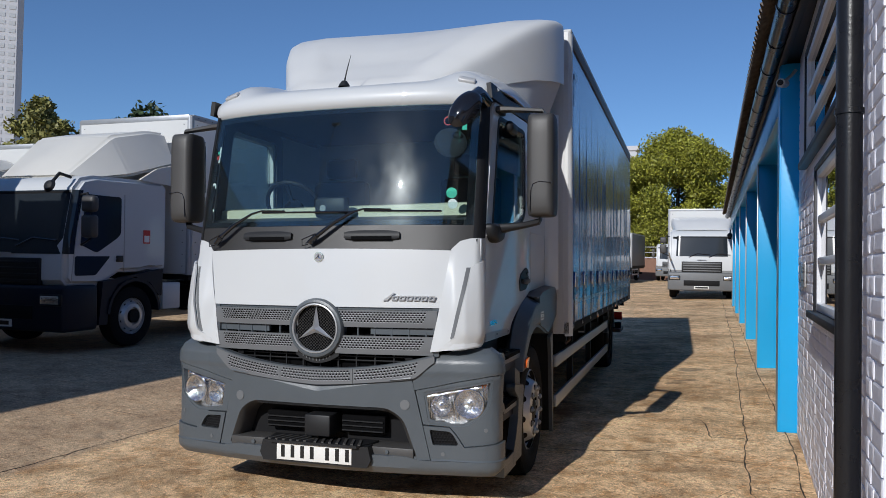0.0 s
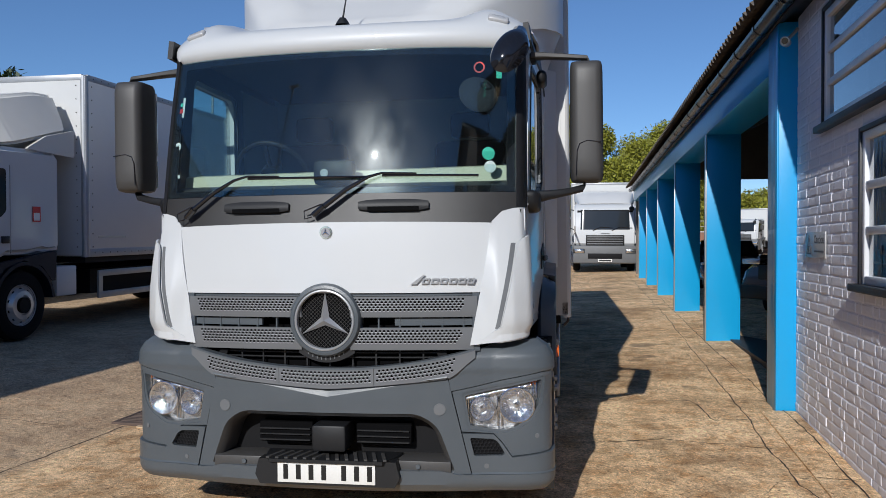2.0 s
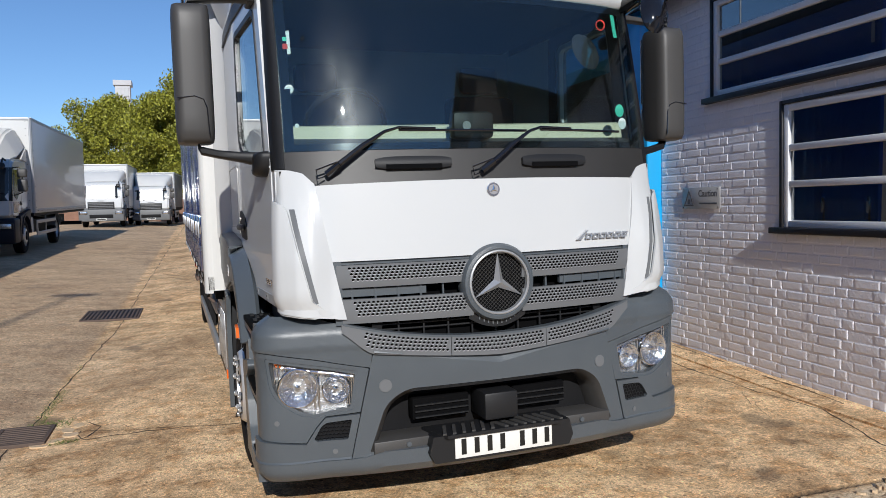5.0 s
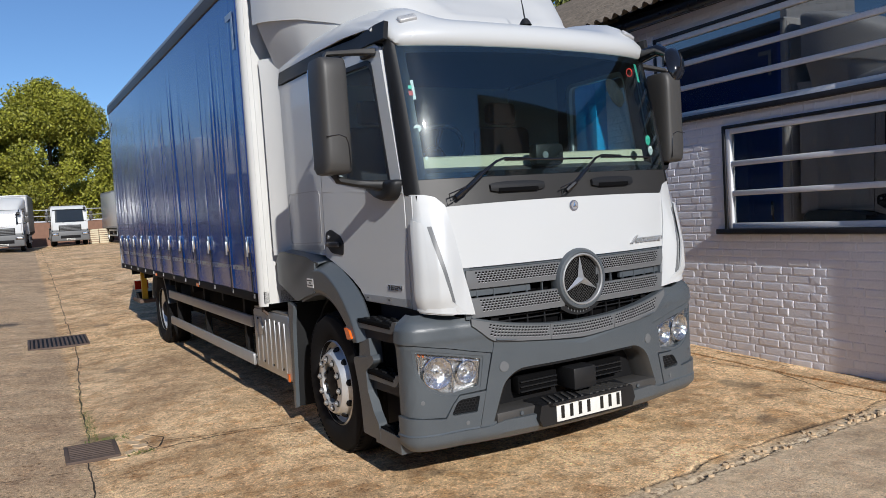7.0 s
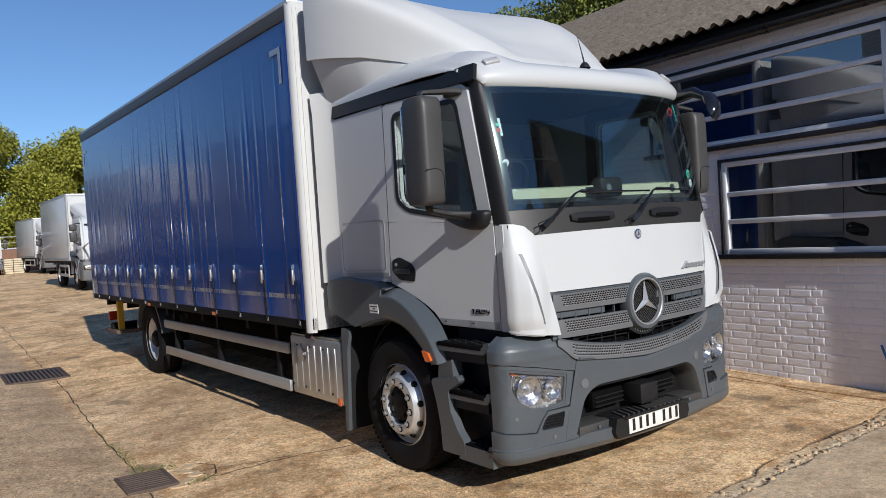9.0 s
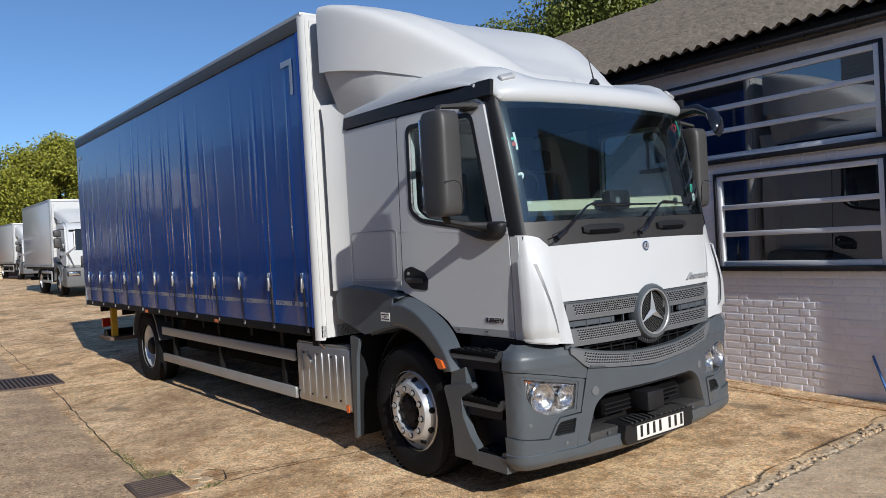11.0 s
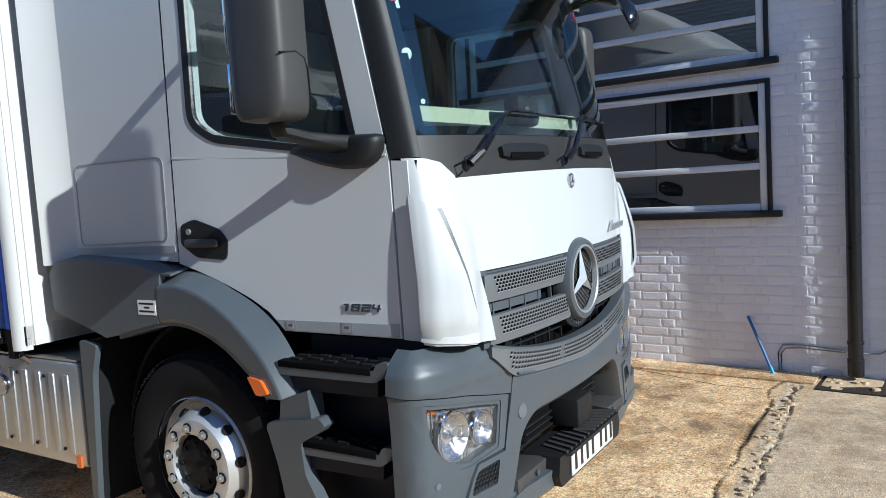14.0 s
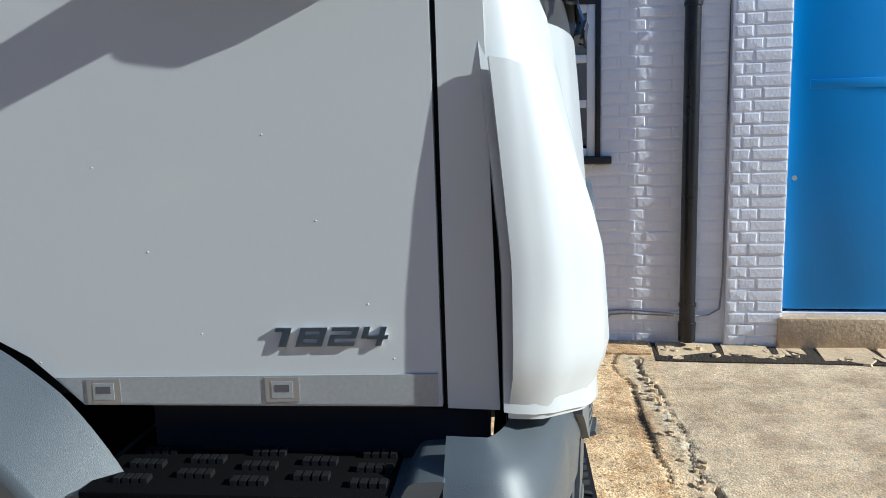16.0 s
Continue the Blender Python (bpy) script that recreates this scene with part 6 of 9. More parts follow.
SB = lerp(.265, BUMP[1], BUMP[2])
LAMP = round_poly([(.715, .752), (1.116, .832), (1.100, .706), (1.062, .645), (.965, .583), (.90, .574), (.742, .598)], [.012, .012, .04, .04, .04, .03, .012], 4)
POCKET = round_poly([(.700, .765), (1.132, .850), (1.116, .700), (1.072, .632), (.970, .567), (.90, .558), (.730, .583)], [.014, .014, .05, .05, .05, .03, .014], 4)
VENT = round_poly([(.738, .540), (.875, .530), (.918, .458), (.906, .446), (.760, .446)], [.012, .03, .012, .01, .012], 4)
for sd in (-1, 1):
    bc = part("bumper_corner", patch(lambda v: lerp(v, [0, .33, .55, 1], [.642, .632, .693, .765]), SB, lambda u: fascia_low(.64 + (SB - .64) * u), lambda u: lerp(u, [0, .12, .3, 1], [.992, 1.0, 1.03, 1.037]), 30, 14, bump_off, .03, sd, form=BUMP), M_GREY, lorry)
    line = [(seam_s(z_) + .004, z_) for z_ in (.772, .70, .64, .570)]
    low = [(a_, cheek_top(a_) + .004) for a_ in (.862, .905, .955, 1.16, SB)]
    top = [(a_, fascia_low(a_) - .005) for a_ in (SB, 1.11, .92, .78, .66)]
    part("lamp_surround", wrap(line + low + top, [POCKET], lambda s, z: bump_off(s, z) - .004, .03, sd), M_GREY, bc)
    line = [(seam_s(z_) + .004, z_) for z_ in (.352, .42, .50, .562)]
    top = [(a_, cheek_top(a_) - .001) for a_ in (.862, .905, .955, 1.13, SB)]
    part("bumper_cheek", wrap(line + top + [(SB, .352)], [VENT], lambda s, z: bump_off(s, z) + .006 + .006 * smooth01((s - .9) / .1), .03, sd), M_GREY, bc)
    part("seam_backing", patch(lambda v: seam_s(.30 + .70 * v) - .02, lambda v: seam_s(.30 + .70 * v) + .03, .30, .98, 3, 12, -.022, .008, sd, form=BUMP), M_CHASSIS, bc)
    # lamp
    hl = part("headlamp", wrap(LAMP, [], lambda s, z: -.050, .02, sd), M_BOWL, lorry, "clear headlamp with chrome reflectors")
    ln = part("lens", wrap(LAMP, [], lambda s, z: bump_off(s, z) - .010, .003, sd), M_LAMPGLASS, hl)
    ln.visible_shadow = False
    part("lamp_bezel", wrap(POCKET, [LAMP], lambda s, z: bump_off(s, z) - .009, .07, sd), M_GREY, hl, "grey plastic lamp rim")
    for sc_, zc, rr in ((.985, .700, .088), (.812, .682, .062)):
        p = env(sd * sc_, zc, -.056, form=BUMP)
        q = Vector((sd * .12, -1, 0)).normalized().to_track_quat("Z", "Y").to_matrix().to_4x4()
        part("reflector", lathe(bmesh.new(), [(.012, .004), (rr * .45, .006), (rr * .8, .022), (rr, .046), (rr * 1.06, .048)], Matrix.Translation(p) @ q, 32), M_REFL, hl)
        part("lamp_ring", lathe(bmesh.new(), [(rr, .042), (rr * 1.02, .050), (rr * 1.06, .048), (rr * 1.08, .03)], Matrix.Translation(p) @ q, 32), M_CHROME, hl)
        part("bulb_shield", lathe(bmesh.new(), [(0, .034), (.012, .031), (.017, .02), (.017, .0)], Matrix.Translation(p) @ q, 16), M_CHROME, hl)
        bm = bmesh.new()
        for k in range(10):
            a = 2 * math.pi * (k + .3 * (rr > .07)) / 10
            r0, r1 = rr * .35, rr * .92
            pts = [Matrix.Translation(p) @ q @ Vector((r_ * math.cos(a), r_ * math.sin(a), h_)) for r_, h_ in ((r0, .008), ((r0 + r1) / 2, .014), (r1, .036))]
            tube(bm, pts, [.0012, .0016, .0016], 5)
        tagged(part("facet", bm, M_CHROME, hl), kind="stuff")
    # fluted side panels and the web between the bowls
    for s0, s1, n_, z0_, z1_ in ((.722, .756, 4, .606, .752), (1.075, 1.096, 2, .72, .81), (.885, .905, 2, .59, .775)):
        for k in range(n_):
            s_ = s0 + (s1 - s0) * k / (n_ - 1)
            part("flute", tube(bmesh.new(), [env(sd * s_, z_, -.030, form=BUMP) for z_ in lin(z0_, z1_, 5)], [.0055] * 5, 8), M_CHROME, hl)
    part("lamp_brow", tube(bmesh.new(), [env(sd * s_, .735 + (s_ - .72) * .195, -.024, form=BUMP) for s_ in lin(.725, 1.06, 9)], [.010] * 9, 8), M_REFL, hl)
    part("indicator_lens", wrap(round_poly([(1.050, .795), (1.096, .803), (1.100, .819), (1.054, .811)], .005, 2), [], -.032, .02, sd), M_AMBER, hl, "amber indicator glass")
    bm = bmesh.new()
    for k in range(6):
        patch(.735 + .012 * k + .24 * (k > 2), .738 + .012 * k + .24 * (k > 2), .70 + .02 * (k > 2), .752 + .04 * (k > 2), 2, 4, -.030, .02, sd, bm, form=BUMP)
    part("bezel_fins", bm, M_REFL, hl)
    # honeycomb vent
    hv = part("bumper_vent", wrap(VENT, [], lambda s, z: bump_off(s, z) - .022, .01, sd), M_CHASSIS, bc, "black honeycomb vent")
    bm = bmesh.new()
    for r in range(6):
        for k in range(11):
            s = .735 + .0195 * (k + .5 * (r % 2)); z = .450 + .0168 * r
            if s > lerp(z, [.45, .46, .53], [.902, .908, .868]) or s < lerp(z, [.44, .54], [.762, .742]):
                continue
            for h in range(6):
                a0, a1 = math.pi / 6 + h * math.pi / 3, math.pi / 6 + (h + 1) * math.pi / 3
                p0 = env(sd * (s + .0112 * math.cos(a0)), z + .0112 * math.sin(a0), bump_off(s, z) - .004, form=BUMP)
                p1 = env(sd * (s + .0112 * math.cos(a1)), z + .0112 * math.sin(a1), bump_off(s, z) - .004, form=BUMP)
                tube(bm, [p0, p1], .0017, 4)
    tagged(part("honeycomb", bm, M_BLACKP, hv), kind="stuff")
    for s_, z_ in ((.822, .393), (1.085, .543)):
        o_ = bump_off(s_, z_) + (.006 if z_ < .45 else -.004)
        part("parking_sensor", cyl(bmesh.new(), env(sd * s_, z_, o_, form=BUMP), env(sd * s_, z_, o_ + .1, form=BUMP) - env(sd * s_, z_, o_, form=BUMP), .0125, .004, 18, bevel=.0015), M_SLAT, bc)
CREASE = lambda s: .748 + .104 * min(abs(s), .63) / .63
LIPX = [.74 * k / 12 for k in range(-12, 13)]


def lip_edge(s):
    return lip_lo(.5 + s / 1.544) - .003


HOLE = round_poly([(-.660, .372), (-.575, .600), (-.475, .664), (.475, .664), (.575, .600), (.660, .372)], [.01, .06, .06, .06, .06, .01], 5)
HOLEIN = round_poly([(-.632, .372), (-.553, .588), (-.462, .640), (.462, .640), (.553, .588), (.632, .372)], [.01, .05, .05, .05, .05, .01], 5)
left = [(-seam_s(z_) + .001, z_) for z_ in (.352, .50, .65, .78, .848)]
mid = [(a_, CREASE(a_)) for a_ in lin(-.58, .58, 21)]
right = [(seam_s(z_) - .001, z_) for z_ in (.848, .78, .65, .50, .352)]
CENTRE_OFF = lambda s, z: .004 + .006 * smooth01((z - .60) / .16)
cb = part("bumper_centre", wrap(left + mid + right, [HOLE], CENTRE_OFF, .03), M_GREY, lorry)
part("bumper_band", patch(lambda v: -(.628 - .0 * v), lambda v: .628, lambda u: CREASE(-.628 + 1.256 * u), lambda u: lip_edge(-.628 + 1.256 * u), 41, 4, lambda s, z: CENTRE_OFF(s, CREASE(s)) - .40 * (z - CREASE(s)), .03, form=BUMP), M_GREY, cb, "paler bevelled band under the grille lip")
part("screw_cap", cyl(bmesh.new(), env(-.575, .687, .004, form=BUMP), env(-.575, .687, .2, form=BUMP) - env(-.575, .687, .0, form=BUMP), .031, .008, 28, bevel=.002), M_SLAT, cb)
part("screw_cap", cyl(bmesh.new(), env(.585, .687, .004, form=BUMP), env(.585, .687, .2, form=BUMP) - env(.585, .687, .0, form=BUMP), .031, .008, 28, bevel=.002), M_SLAT, cb)
bm = bmesh.new()
n_ = len(HOLE)
rings_ = [[bm.verts.new(env(p_[0], p_[1], o_, BUMP)) for p_ in loop] for loop, o_ in ((HOLE, CENTRE_OFF(0, .6)), (HOLEIN, -.030), (HOLEIN, -.16))]
for ra, rb in zip(rings_, rings_[1:]):
    for k in range(n_ - 1):
        bm.faces.new((ra[k], ra[k + 1], rb[k + 1], rb[k]))
part("recess_frame", bm, M_MIRRORSHELL, cb, "chamfered frame of the lower opening")
part("bumper_lower", patch(-SB, SB, lambda u: .256, lambda u: .350 + .022 * smooth01((.70 - abs(2 * u - 1) * SB) / .12), 61, 6, lambda s, z: lerp(z, [.24, .275, .30, .38], [-.046, -.008, .015, .017]), .04, form=BUMP), M_GREY, lorry)
part("recess_back", bx(-.66, .66, .21, .24, .30, .69), M_CHASSIS, cb)
for k in range(3):
    part("recess_rim", patch(-.455, .455, .644 + .006 * k, .647 + .006 * k, 15, 2, -.016 + .006 * k, .01, form=BUMP), M_BLACKP, cb)
part("radar_box", box(bmesh.new(), -.085, .095, .005, .20, .462, .598, bevel=.012), M_BLACKP, cb)
for sd in (-1, 1):
    part("fog_lamp", box(bmesh.new(), *sorted((sd * .12, sd * .42)), .13, .21, .475, .585, bevel=.01), M_VOID, cb)
    for k in range(3):
        part("recess_slat", bx(*sorted((sd * .13, sd * .41)), .115, .13, .487 + .03 * k, .494 + .03 * k), M_BLACKP, cb)
    part("recess_shelf", box(bmesh.new(), *sorted((sd * .30, sd * .640)), .045, .22, .335, .418, bevel=.006), M_MIRRORSHELL, cb)
    part("parking_sensor", cyl(bmesh.new(), (sd * .47, .041, .392), (0, -1, 0), .012, .008, 16), M_GREY, cb)
ph = part("step_tread", prism(bmesh.new(), [(-.35, .0), (-.30, -.10), (.30, -.10), (.35, 0), (.37, .10), (-.37, .10)], "z", .415, .432), M_BLACKP, cb, "black ribbed step above the number plate")
ph.matrix_basis = Matrix.Translation((0, .055, 0))
for k in range(13):
    a = -.30 + .05 * k
    part("tread_rib", prism(bmesh.new(), [(a - .012 * (1 if a < 0 else -1) - .009, -.032), (a - .012 * (1 if a < 0 else -1) + .009, -.032), (a + .03 * (1 if a < 0 else -1) + .009, .10), (a + .03 * (1 if a < 0 else -1) - .009, .10)], "z", .432, .440), M_MIRRORSHELL, cb)
part("plate_holder", prism(bmesh.new(), [(-.36, .295), (.36, .295), (.385, .345), (.365, .425), (-.365, .425), (-.385, .345)], "y", -.020, .06), M_BLACKP, cb)
npt = part("number_plate", bx(-.26, .26, -.028, -.0205, .308, .419, bevel=.002), M_PLATE, cb, "white number plate with plain dark bars")
for k, xx in enumerate((-.215, -.147, -.079, -.011, .095, .163, .231)):
    part("plate_bar", bx(xx - .013, xx + .013, -.0296, -.0275, .325, .402), M_INK, npt)

# -- wheels --
def wheel(parent, y, sd, dished, xo, r=.495):
    """A tyre on a steel rim. dished: the inward-set rear rim."""
    m = Matrix.Translation((sd * xo, y, r - .03)) @ Matrix.Rotation(sd * math.pi / 2, 4, "Y")
    tp = [(.285, -.26), (.30, -.285), (.40, -.30), (.455, -.29), (.485, -.26), (.495, -.20), (.497, -.15), (.495, -.10), (.485, -.045), (.462, -.012), (.42, .0), (.36, .002), (.315, -.012), (.292, -.03), (.285, -.05)]
    w = part("wheel", lathe(bmesh.new(), tp, m, 64), M_TYRE, parent, "road wheel with a worn black tyre")
    bm = bmesh.new()
    for g in (-.20, -.15, -.10):
        lathe(bm, [(.4975, g - .006), (.4985, g - .005), (.4985, g + .005), (.4975, g + .006)], m, 64)
    part("tread_groove", bm, M_CHASSIS, w)
    bm = bmesh.new()
    for k in range(72):
        a = 2 * math.pi * k / 72
        for g in (-.262, -.043):
            c = m @ Vector((.484 * math.cos(a), .484 * math.sin(a), g))
            q = m.to_3x3() @ Vector((math.cos(a), math.sin(a), 0))
            tg = m.to_3x3() @ Vector((-math.sin(a), math.cos(a), 0))
            ax = m.to_3x3() @ Vector((0, 0, 1))
            vs = [bm.verts.new(c + tg * sx * .012 + ax * sz * .028 + q * h) for h in (-.004, .002) for sx, sz in ((-1, -1), (1, -1), (1, 1), (-1, 1))]
            for f in ((4, 5, 6, 7), (0, 1, 5, 4), (1, 2, 6, 5), (2, 3, 7, 6), (3, 0, 4, 7)):
                bm.faces.new([vs[i] for i in f])
    tagged(part("tread_block", bm, M_TYRE, w, smooth=False), kind="stuff")
    if dished:
        rp = [(.290, -.018), (.298, -.028), (.288, -.05), (.275, -.07), (.262, -.12), (.25, -.155), (.215, -.172), (.14, -.175), (.138, -.10), (.10, -.085), (0, -.08)]
    else:
        rp = [(.290, -.016), (.299, -.026), (.287, -.05), (.276, -.075), (.262, -.085), (.245, -.05), (.225, -.012), (.205, .018), (.150, .026), (.142, .022), (.138, -.02)]
    rm = part("rim", lathe(bmesh.new(), rp, m, 64), M_RIM, w)
    fz = -.172 if dished else .024
    bm, bn, bcup = bmesh.new(), bmesh.new(), bmesh.new()
    ax = m.to_3x3() @ Vector((0, 0, 1))
    for k in range(10):
        a = 2 * math.pi * (k + .25) / 10
        rb = .1675 if not dished else .168
        c = m @ Vector((rb * math.cos(a), rb * math.sin(a), fz))
        cyl(bcup, c - ax * .002, ax, .0255, .0035, 16)
        cyl(bm, c, ax, .0185, .014, 6)
        cyl(bm, c + ax * .012, ax, .011, .008, 10)
        hz, hr = (-.163, .222) if dished else (-.030, .238)
        c2 = m @ Vector((hr * math.cos(a + .31), hr * math.sin(a + .31), hz + .004))
        n2 = ax if dished else (ax * .60 + m.to_3x3() @ Vector((math.cos(a + .31), math.sin(a + .31), 0)) * .80).normalized()
        cyl(bn, c2 - n2 * .012, n2, .023, .016, 14)
    tagged(part("wheel_nut", bm, M_STEEL, rm, "ring of wheel nuts"), kind="stuff")
    tagged(part("nut_washer", bcup, M_CHASSIS, rm, "dark washers under the nuts"), kind="stuff")
    tagged(part("hand_hole", bn, M_CHASSIS, rm, "dark round hand holes"), kind="stuff")
    part("hub", lathe(bmesh.new(), [(.138, -.03 if not dished else -.15), (.12, -.02 if not dished else -.12), (.115, .0 if not dished else -.06), (.08, .012 if not dished else -.03), (.0, .016 if not dished else -.02)], m, 32), M_CHASSIS, w, "dark hub with studs")
    if not dished:
        bm = bmesh.new()
        for k in range(8):
            a = 2 * math.pi * k / 8
            cyl(bm, m @ Vector((.095 * math.cos(a), .095 * math.sin(a), .004)), ax, .012, .014, 8)
        tagged(part("hub_bolt", bm, M_CHASSIS, w), kind="stuff")
    return w


for sd in (-1, 1):
    wheel(lorry, 1.35, sd, False, 1.13)
    wheel(lorry, 7.50, sd, True, 1.155)

# -- wings, steps --
AY, AZ = 1.35, .465
for sd in (-1, 1):
    def arch(u, v):
        # a flat face from the lip to a crease, then a bevel leaning in to the door
        deg = lerp(u, [0, 1], [lerp(v, [0, .5, 1], [36.0, 32.4, 31.4]), lerp(v, [0, .5, 1], [101.4, 98.5, 96.6])])
        a = radians(deg)
        ri = lerp(deg, [35, 55, 76, 96], [.600, .597, .617, .637])
        rc = lerp(deg, [31, 45, 56, 68, 80, 92, 99], [.662, .692, .710, .740, .772, .797, .797])
        ro = lerp(deg, [31, 42, 52, 60, 72, 87, 98], [.735, .770, .798, .806, .812, .846, .846])
        rr = lerp(v, [0, .5, 1], [ri, rc, ro])
        x = lerp(v, [0, .06, .46, .5, .54, 1], [1.158, 1.168, 1.172, 1.170, 1.166, 1.082])
        return (sd * x, AY - rr * math.cos(a), AZ + rr * math.sin(a))
    wg = part("wing", grid_solid(arch, lin(0, 1, 41)[::sd], [0, .03, .06, .08, .43, .45, .46, .5, .54, .55, .57, .85, 1], .03), M_GREY, lorry, "dark grey plastic wing over the front wheel")
    def lip_r(u):
        return lerp(u, [0, .2, .42, .62, .73, .83, .93, 1], [.603, .600, .620, .640, .642, .650, .676, .705])
    part("wing_lip", grid_solid(lambda u, v: (sd * (1.156 - .20 * v), AY - lip_r(u) * math.cos(radians(36 + 92 * u)), AZ + lip_r(u) * math.sin(radians(36 + 92 * u))), lin(0, 1, 33)[::sd], [0, 1], .02), M_GREY, wg)
    part("wing_liner", grid_solid(lambda u, v: (sd * (1.0 - .5 * v), AY - .64 * math.cos(radians(5 + 170 * u)), AZ + .64 * math.sin(radians(5 + 170 * u))), lin(0, 1, 25)[::sd], [0, 1], .02), M_CHASSIS, wg)
    arc = [(AY - r_ * math.cos(radians(a_)), AZ + r_ * math.sin(radians(a_))) for a_, r_ in ((102.2, .640), (106, .642), (114, .655), (121, .675), (128, .705))]
    bm = prism(bmesh.new(), [(1.447, 1.312), (1.60, 1.346), (2.10, 1.374), (2.21, 1.360), (2.27, 1.30), (2.262, 1.12), (2.05, 1.060), (1.86, 1.006)] + arc[::-1], "x", sd * 1.168, sd * 1.12)
    rw = part("rear_wing_panel", bm, M_GREY, lorry, "dark grey panel behind the front wheel")
    part("rear_wing_top", grid_solid(lambda u, v: (sd * (1.165 - .18 * v), u, lerp(u, [1.38, 1.447, 1.60, 2.10, 2.21], [1.308, 1.310, 1.344, 1.372, 1.356]) + .035 * v), lin(1.38, 2.21, 9)[::sd], lin(0, 1, 3), .01), M_GREY, rw)
    part("sticker", bx(*sorted((sd * 1.167, sd * 1.1705)), 1.490, 1.610, 1.127, 1.192), M_STICKER, rw, "small white torque sticker with dark print")
    for k in range(3):
        part("print_line", bx(*sorted((sd * 1.1703, sd * 1.1713)), 1.500 + .030 * (k == 1), 1.600 - .034 * (k == 1), 1.139 + .017 * k, 1.147 + .017 * k), M_INK, rw)
    part("wing_column", prism(bmesh.new(), [(.672, .862), (.815, .815), (.835, .70), (.655, .70)], "x", sd * 1.142, sd * 1.06), M_GREY, lorry)
    part("wing_front_foot", prism(bmesh.new(), round_poly([(.582, .738), (.612, .766), (.70, .744), (.872, .722), (.890, .700), (.842, .55), (.816, .42), (.806, .245), (.560, .245), (.572, .345), (.630, .405), (.700, .53), (.712, .655), (.605, .712)], .012, 3), "x", sd * 1.158, sd * 1.10), M_GREY, lorry)
    part("side_repeater", prism(bmesh.new(), round_poly([(.945, .906), (.872, .894), (.838, .842), (.902, .832)], .010, 3), "x", sd * 1.188, sd * 1.13), M_AMBER, wg, "amber side indicator")
    part("repeater_base", prism(bmesh.new(), round_poly([(.953, .914), (.870, .902), (.828, .838), (.904, .823)], .012, 3), "x", sd * 1.1725, sd * 1.12), M_GREY, wg)
    part("step_recess", bx(*sorted((sd * .95, sd * 1.0)), .22, .76, .26, 1.05), M_NAVY, lorry)
    for zc, ya, yb in ((.966, .275, .83), (.655, .275, .76), (.325, .28, .62)):
        stp = part("step", prism(bmesh.new(), round_poly([(ya, zc + .034), (ya + .052, zc + .030), (ya + .068, zc), (yb, zc), (yb, zc - .050), (ya + .062, zc - .044), (ya + .022, zc - .016)], [.008, .012, .006, .004, .004, .016, .016], 3), "x", sd * 1.145, sd * .84), M_GREY, lorry)
        part("step_body", prism(bmesh.new(), [(ya + .065, zc - .030), (yb - .01, zc - .045), (yb - .03, zc - .112), (ya + .075, zc - .104)], "x", sd * 1.120, sd * .84), M_NAVY, stp)
        if zc < .4:
            part("step_riser", prism(bmesh.new(), [(ya + .01, zc - .002), (yb, zc - .002), (yb + .01, .225), (ya + .01, .225)], "x", sd * 1.156, sd * .95), M_GREY, stp)
        bm = bmesh.new()
        box(bm, *sorted((sd * 1.1485, sd * .90)), ya + .082, yb - .02, zc - .018, zc + .008, bevel=.003)
        tr = part("tread", bm, M_VOID, stp, "black studded tread")
        bm = bmesh.new()
        for k in range(5):
            c = ya + .115 + (yb - ya - .2) * k / 4
            for i in range(4):
                for j in range(3):
                    yy = c + .014 * (i - 1.5); xx = 1.12 - .05 * j - .02 * (k % 2)
                    box(bm, *sorted((sd * xx, sd * (xx - .018))), yy - .005, yy + .005, zc + .008, zc + .016)
        tagged(part("stud", bm, M_BLACKP, tr, smooth=False), kind="stuff")
    part("step_side", prism(bmesh.new(), [(.20, .26), (.26, .26), (.28, .93), (.20, .93)], "x", sd * 1.10, sd * .82), M_NAVY, lorry)
    part("mudflap_flange", prism(bmesh.new(), round_poly([(1.955, .962), (2.085, .985), (2.105, .15), (2.065, .15), (2.025, .62), (2.005, .82)], .02, 3), "x", sd * 1.165, sd * 1.135), M_GREY, lorry)
    part("mudflap", prism(bmesh.new(), [(2.06, .97), (2.11, .97), (2.125, .15), (2.11, .15), (2.05, .80)], "x", sd * 1.14, sd * .74), M_BLACKP, lorry)

# -- chassis --
for sd in (-1, 1):
    part("chassis_rail", bx(*sorted((sd * .38, sd * .46)), .6, 10.0, .62, .88), M_CHASSIS, lorry)
    for ya in (2.6, 3.9, 5.2, 6.5, 8.4, 9.6):
        part("outrigger", bx(*sorted((sd * .46, sd * 1.2)), ya, ya + .06, .86, .96), M_CHASSIS, lorry)
for ya in (1.3, 3.2, 5.4, 7.5, 9.8):
    part("cross_member", bx(-.4, .4, ya - .06, ya + .06, .64, .84), M_CHASSIS, lorry)
for yc in (1.335, 7.5):
    part("axle", cyl(bmesh.new(), (-.95, yc, .465), (1, 0, 0), .075, 1.9, 16), M_CHASSIS, lorry)
part("engine_block", bx(-.36, .36, .5, 1.9, .45, 1.0, bevel=.03), M_CHASSIS, lorry)
part("chassis_equipment", box(bmesh.new(), -.95, .80, 3.25, 6.55, .50, .95, bevel=.03), M_VOID, lorry, "dark chassis equipment between the rails")
part("gearbox", bx(-.25, .25, 1.9, 3.0, .42, .85, bevel=.05), M_CHASSIS, lorry)

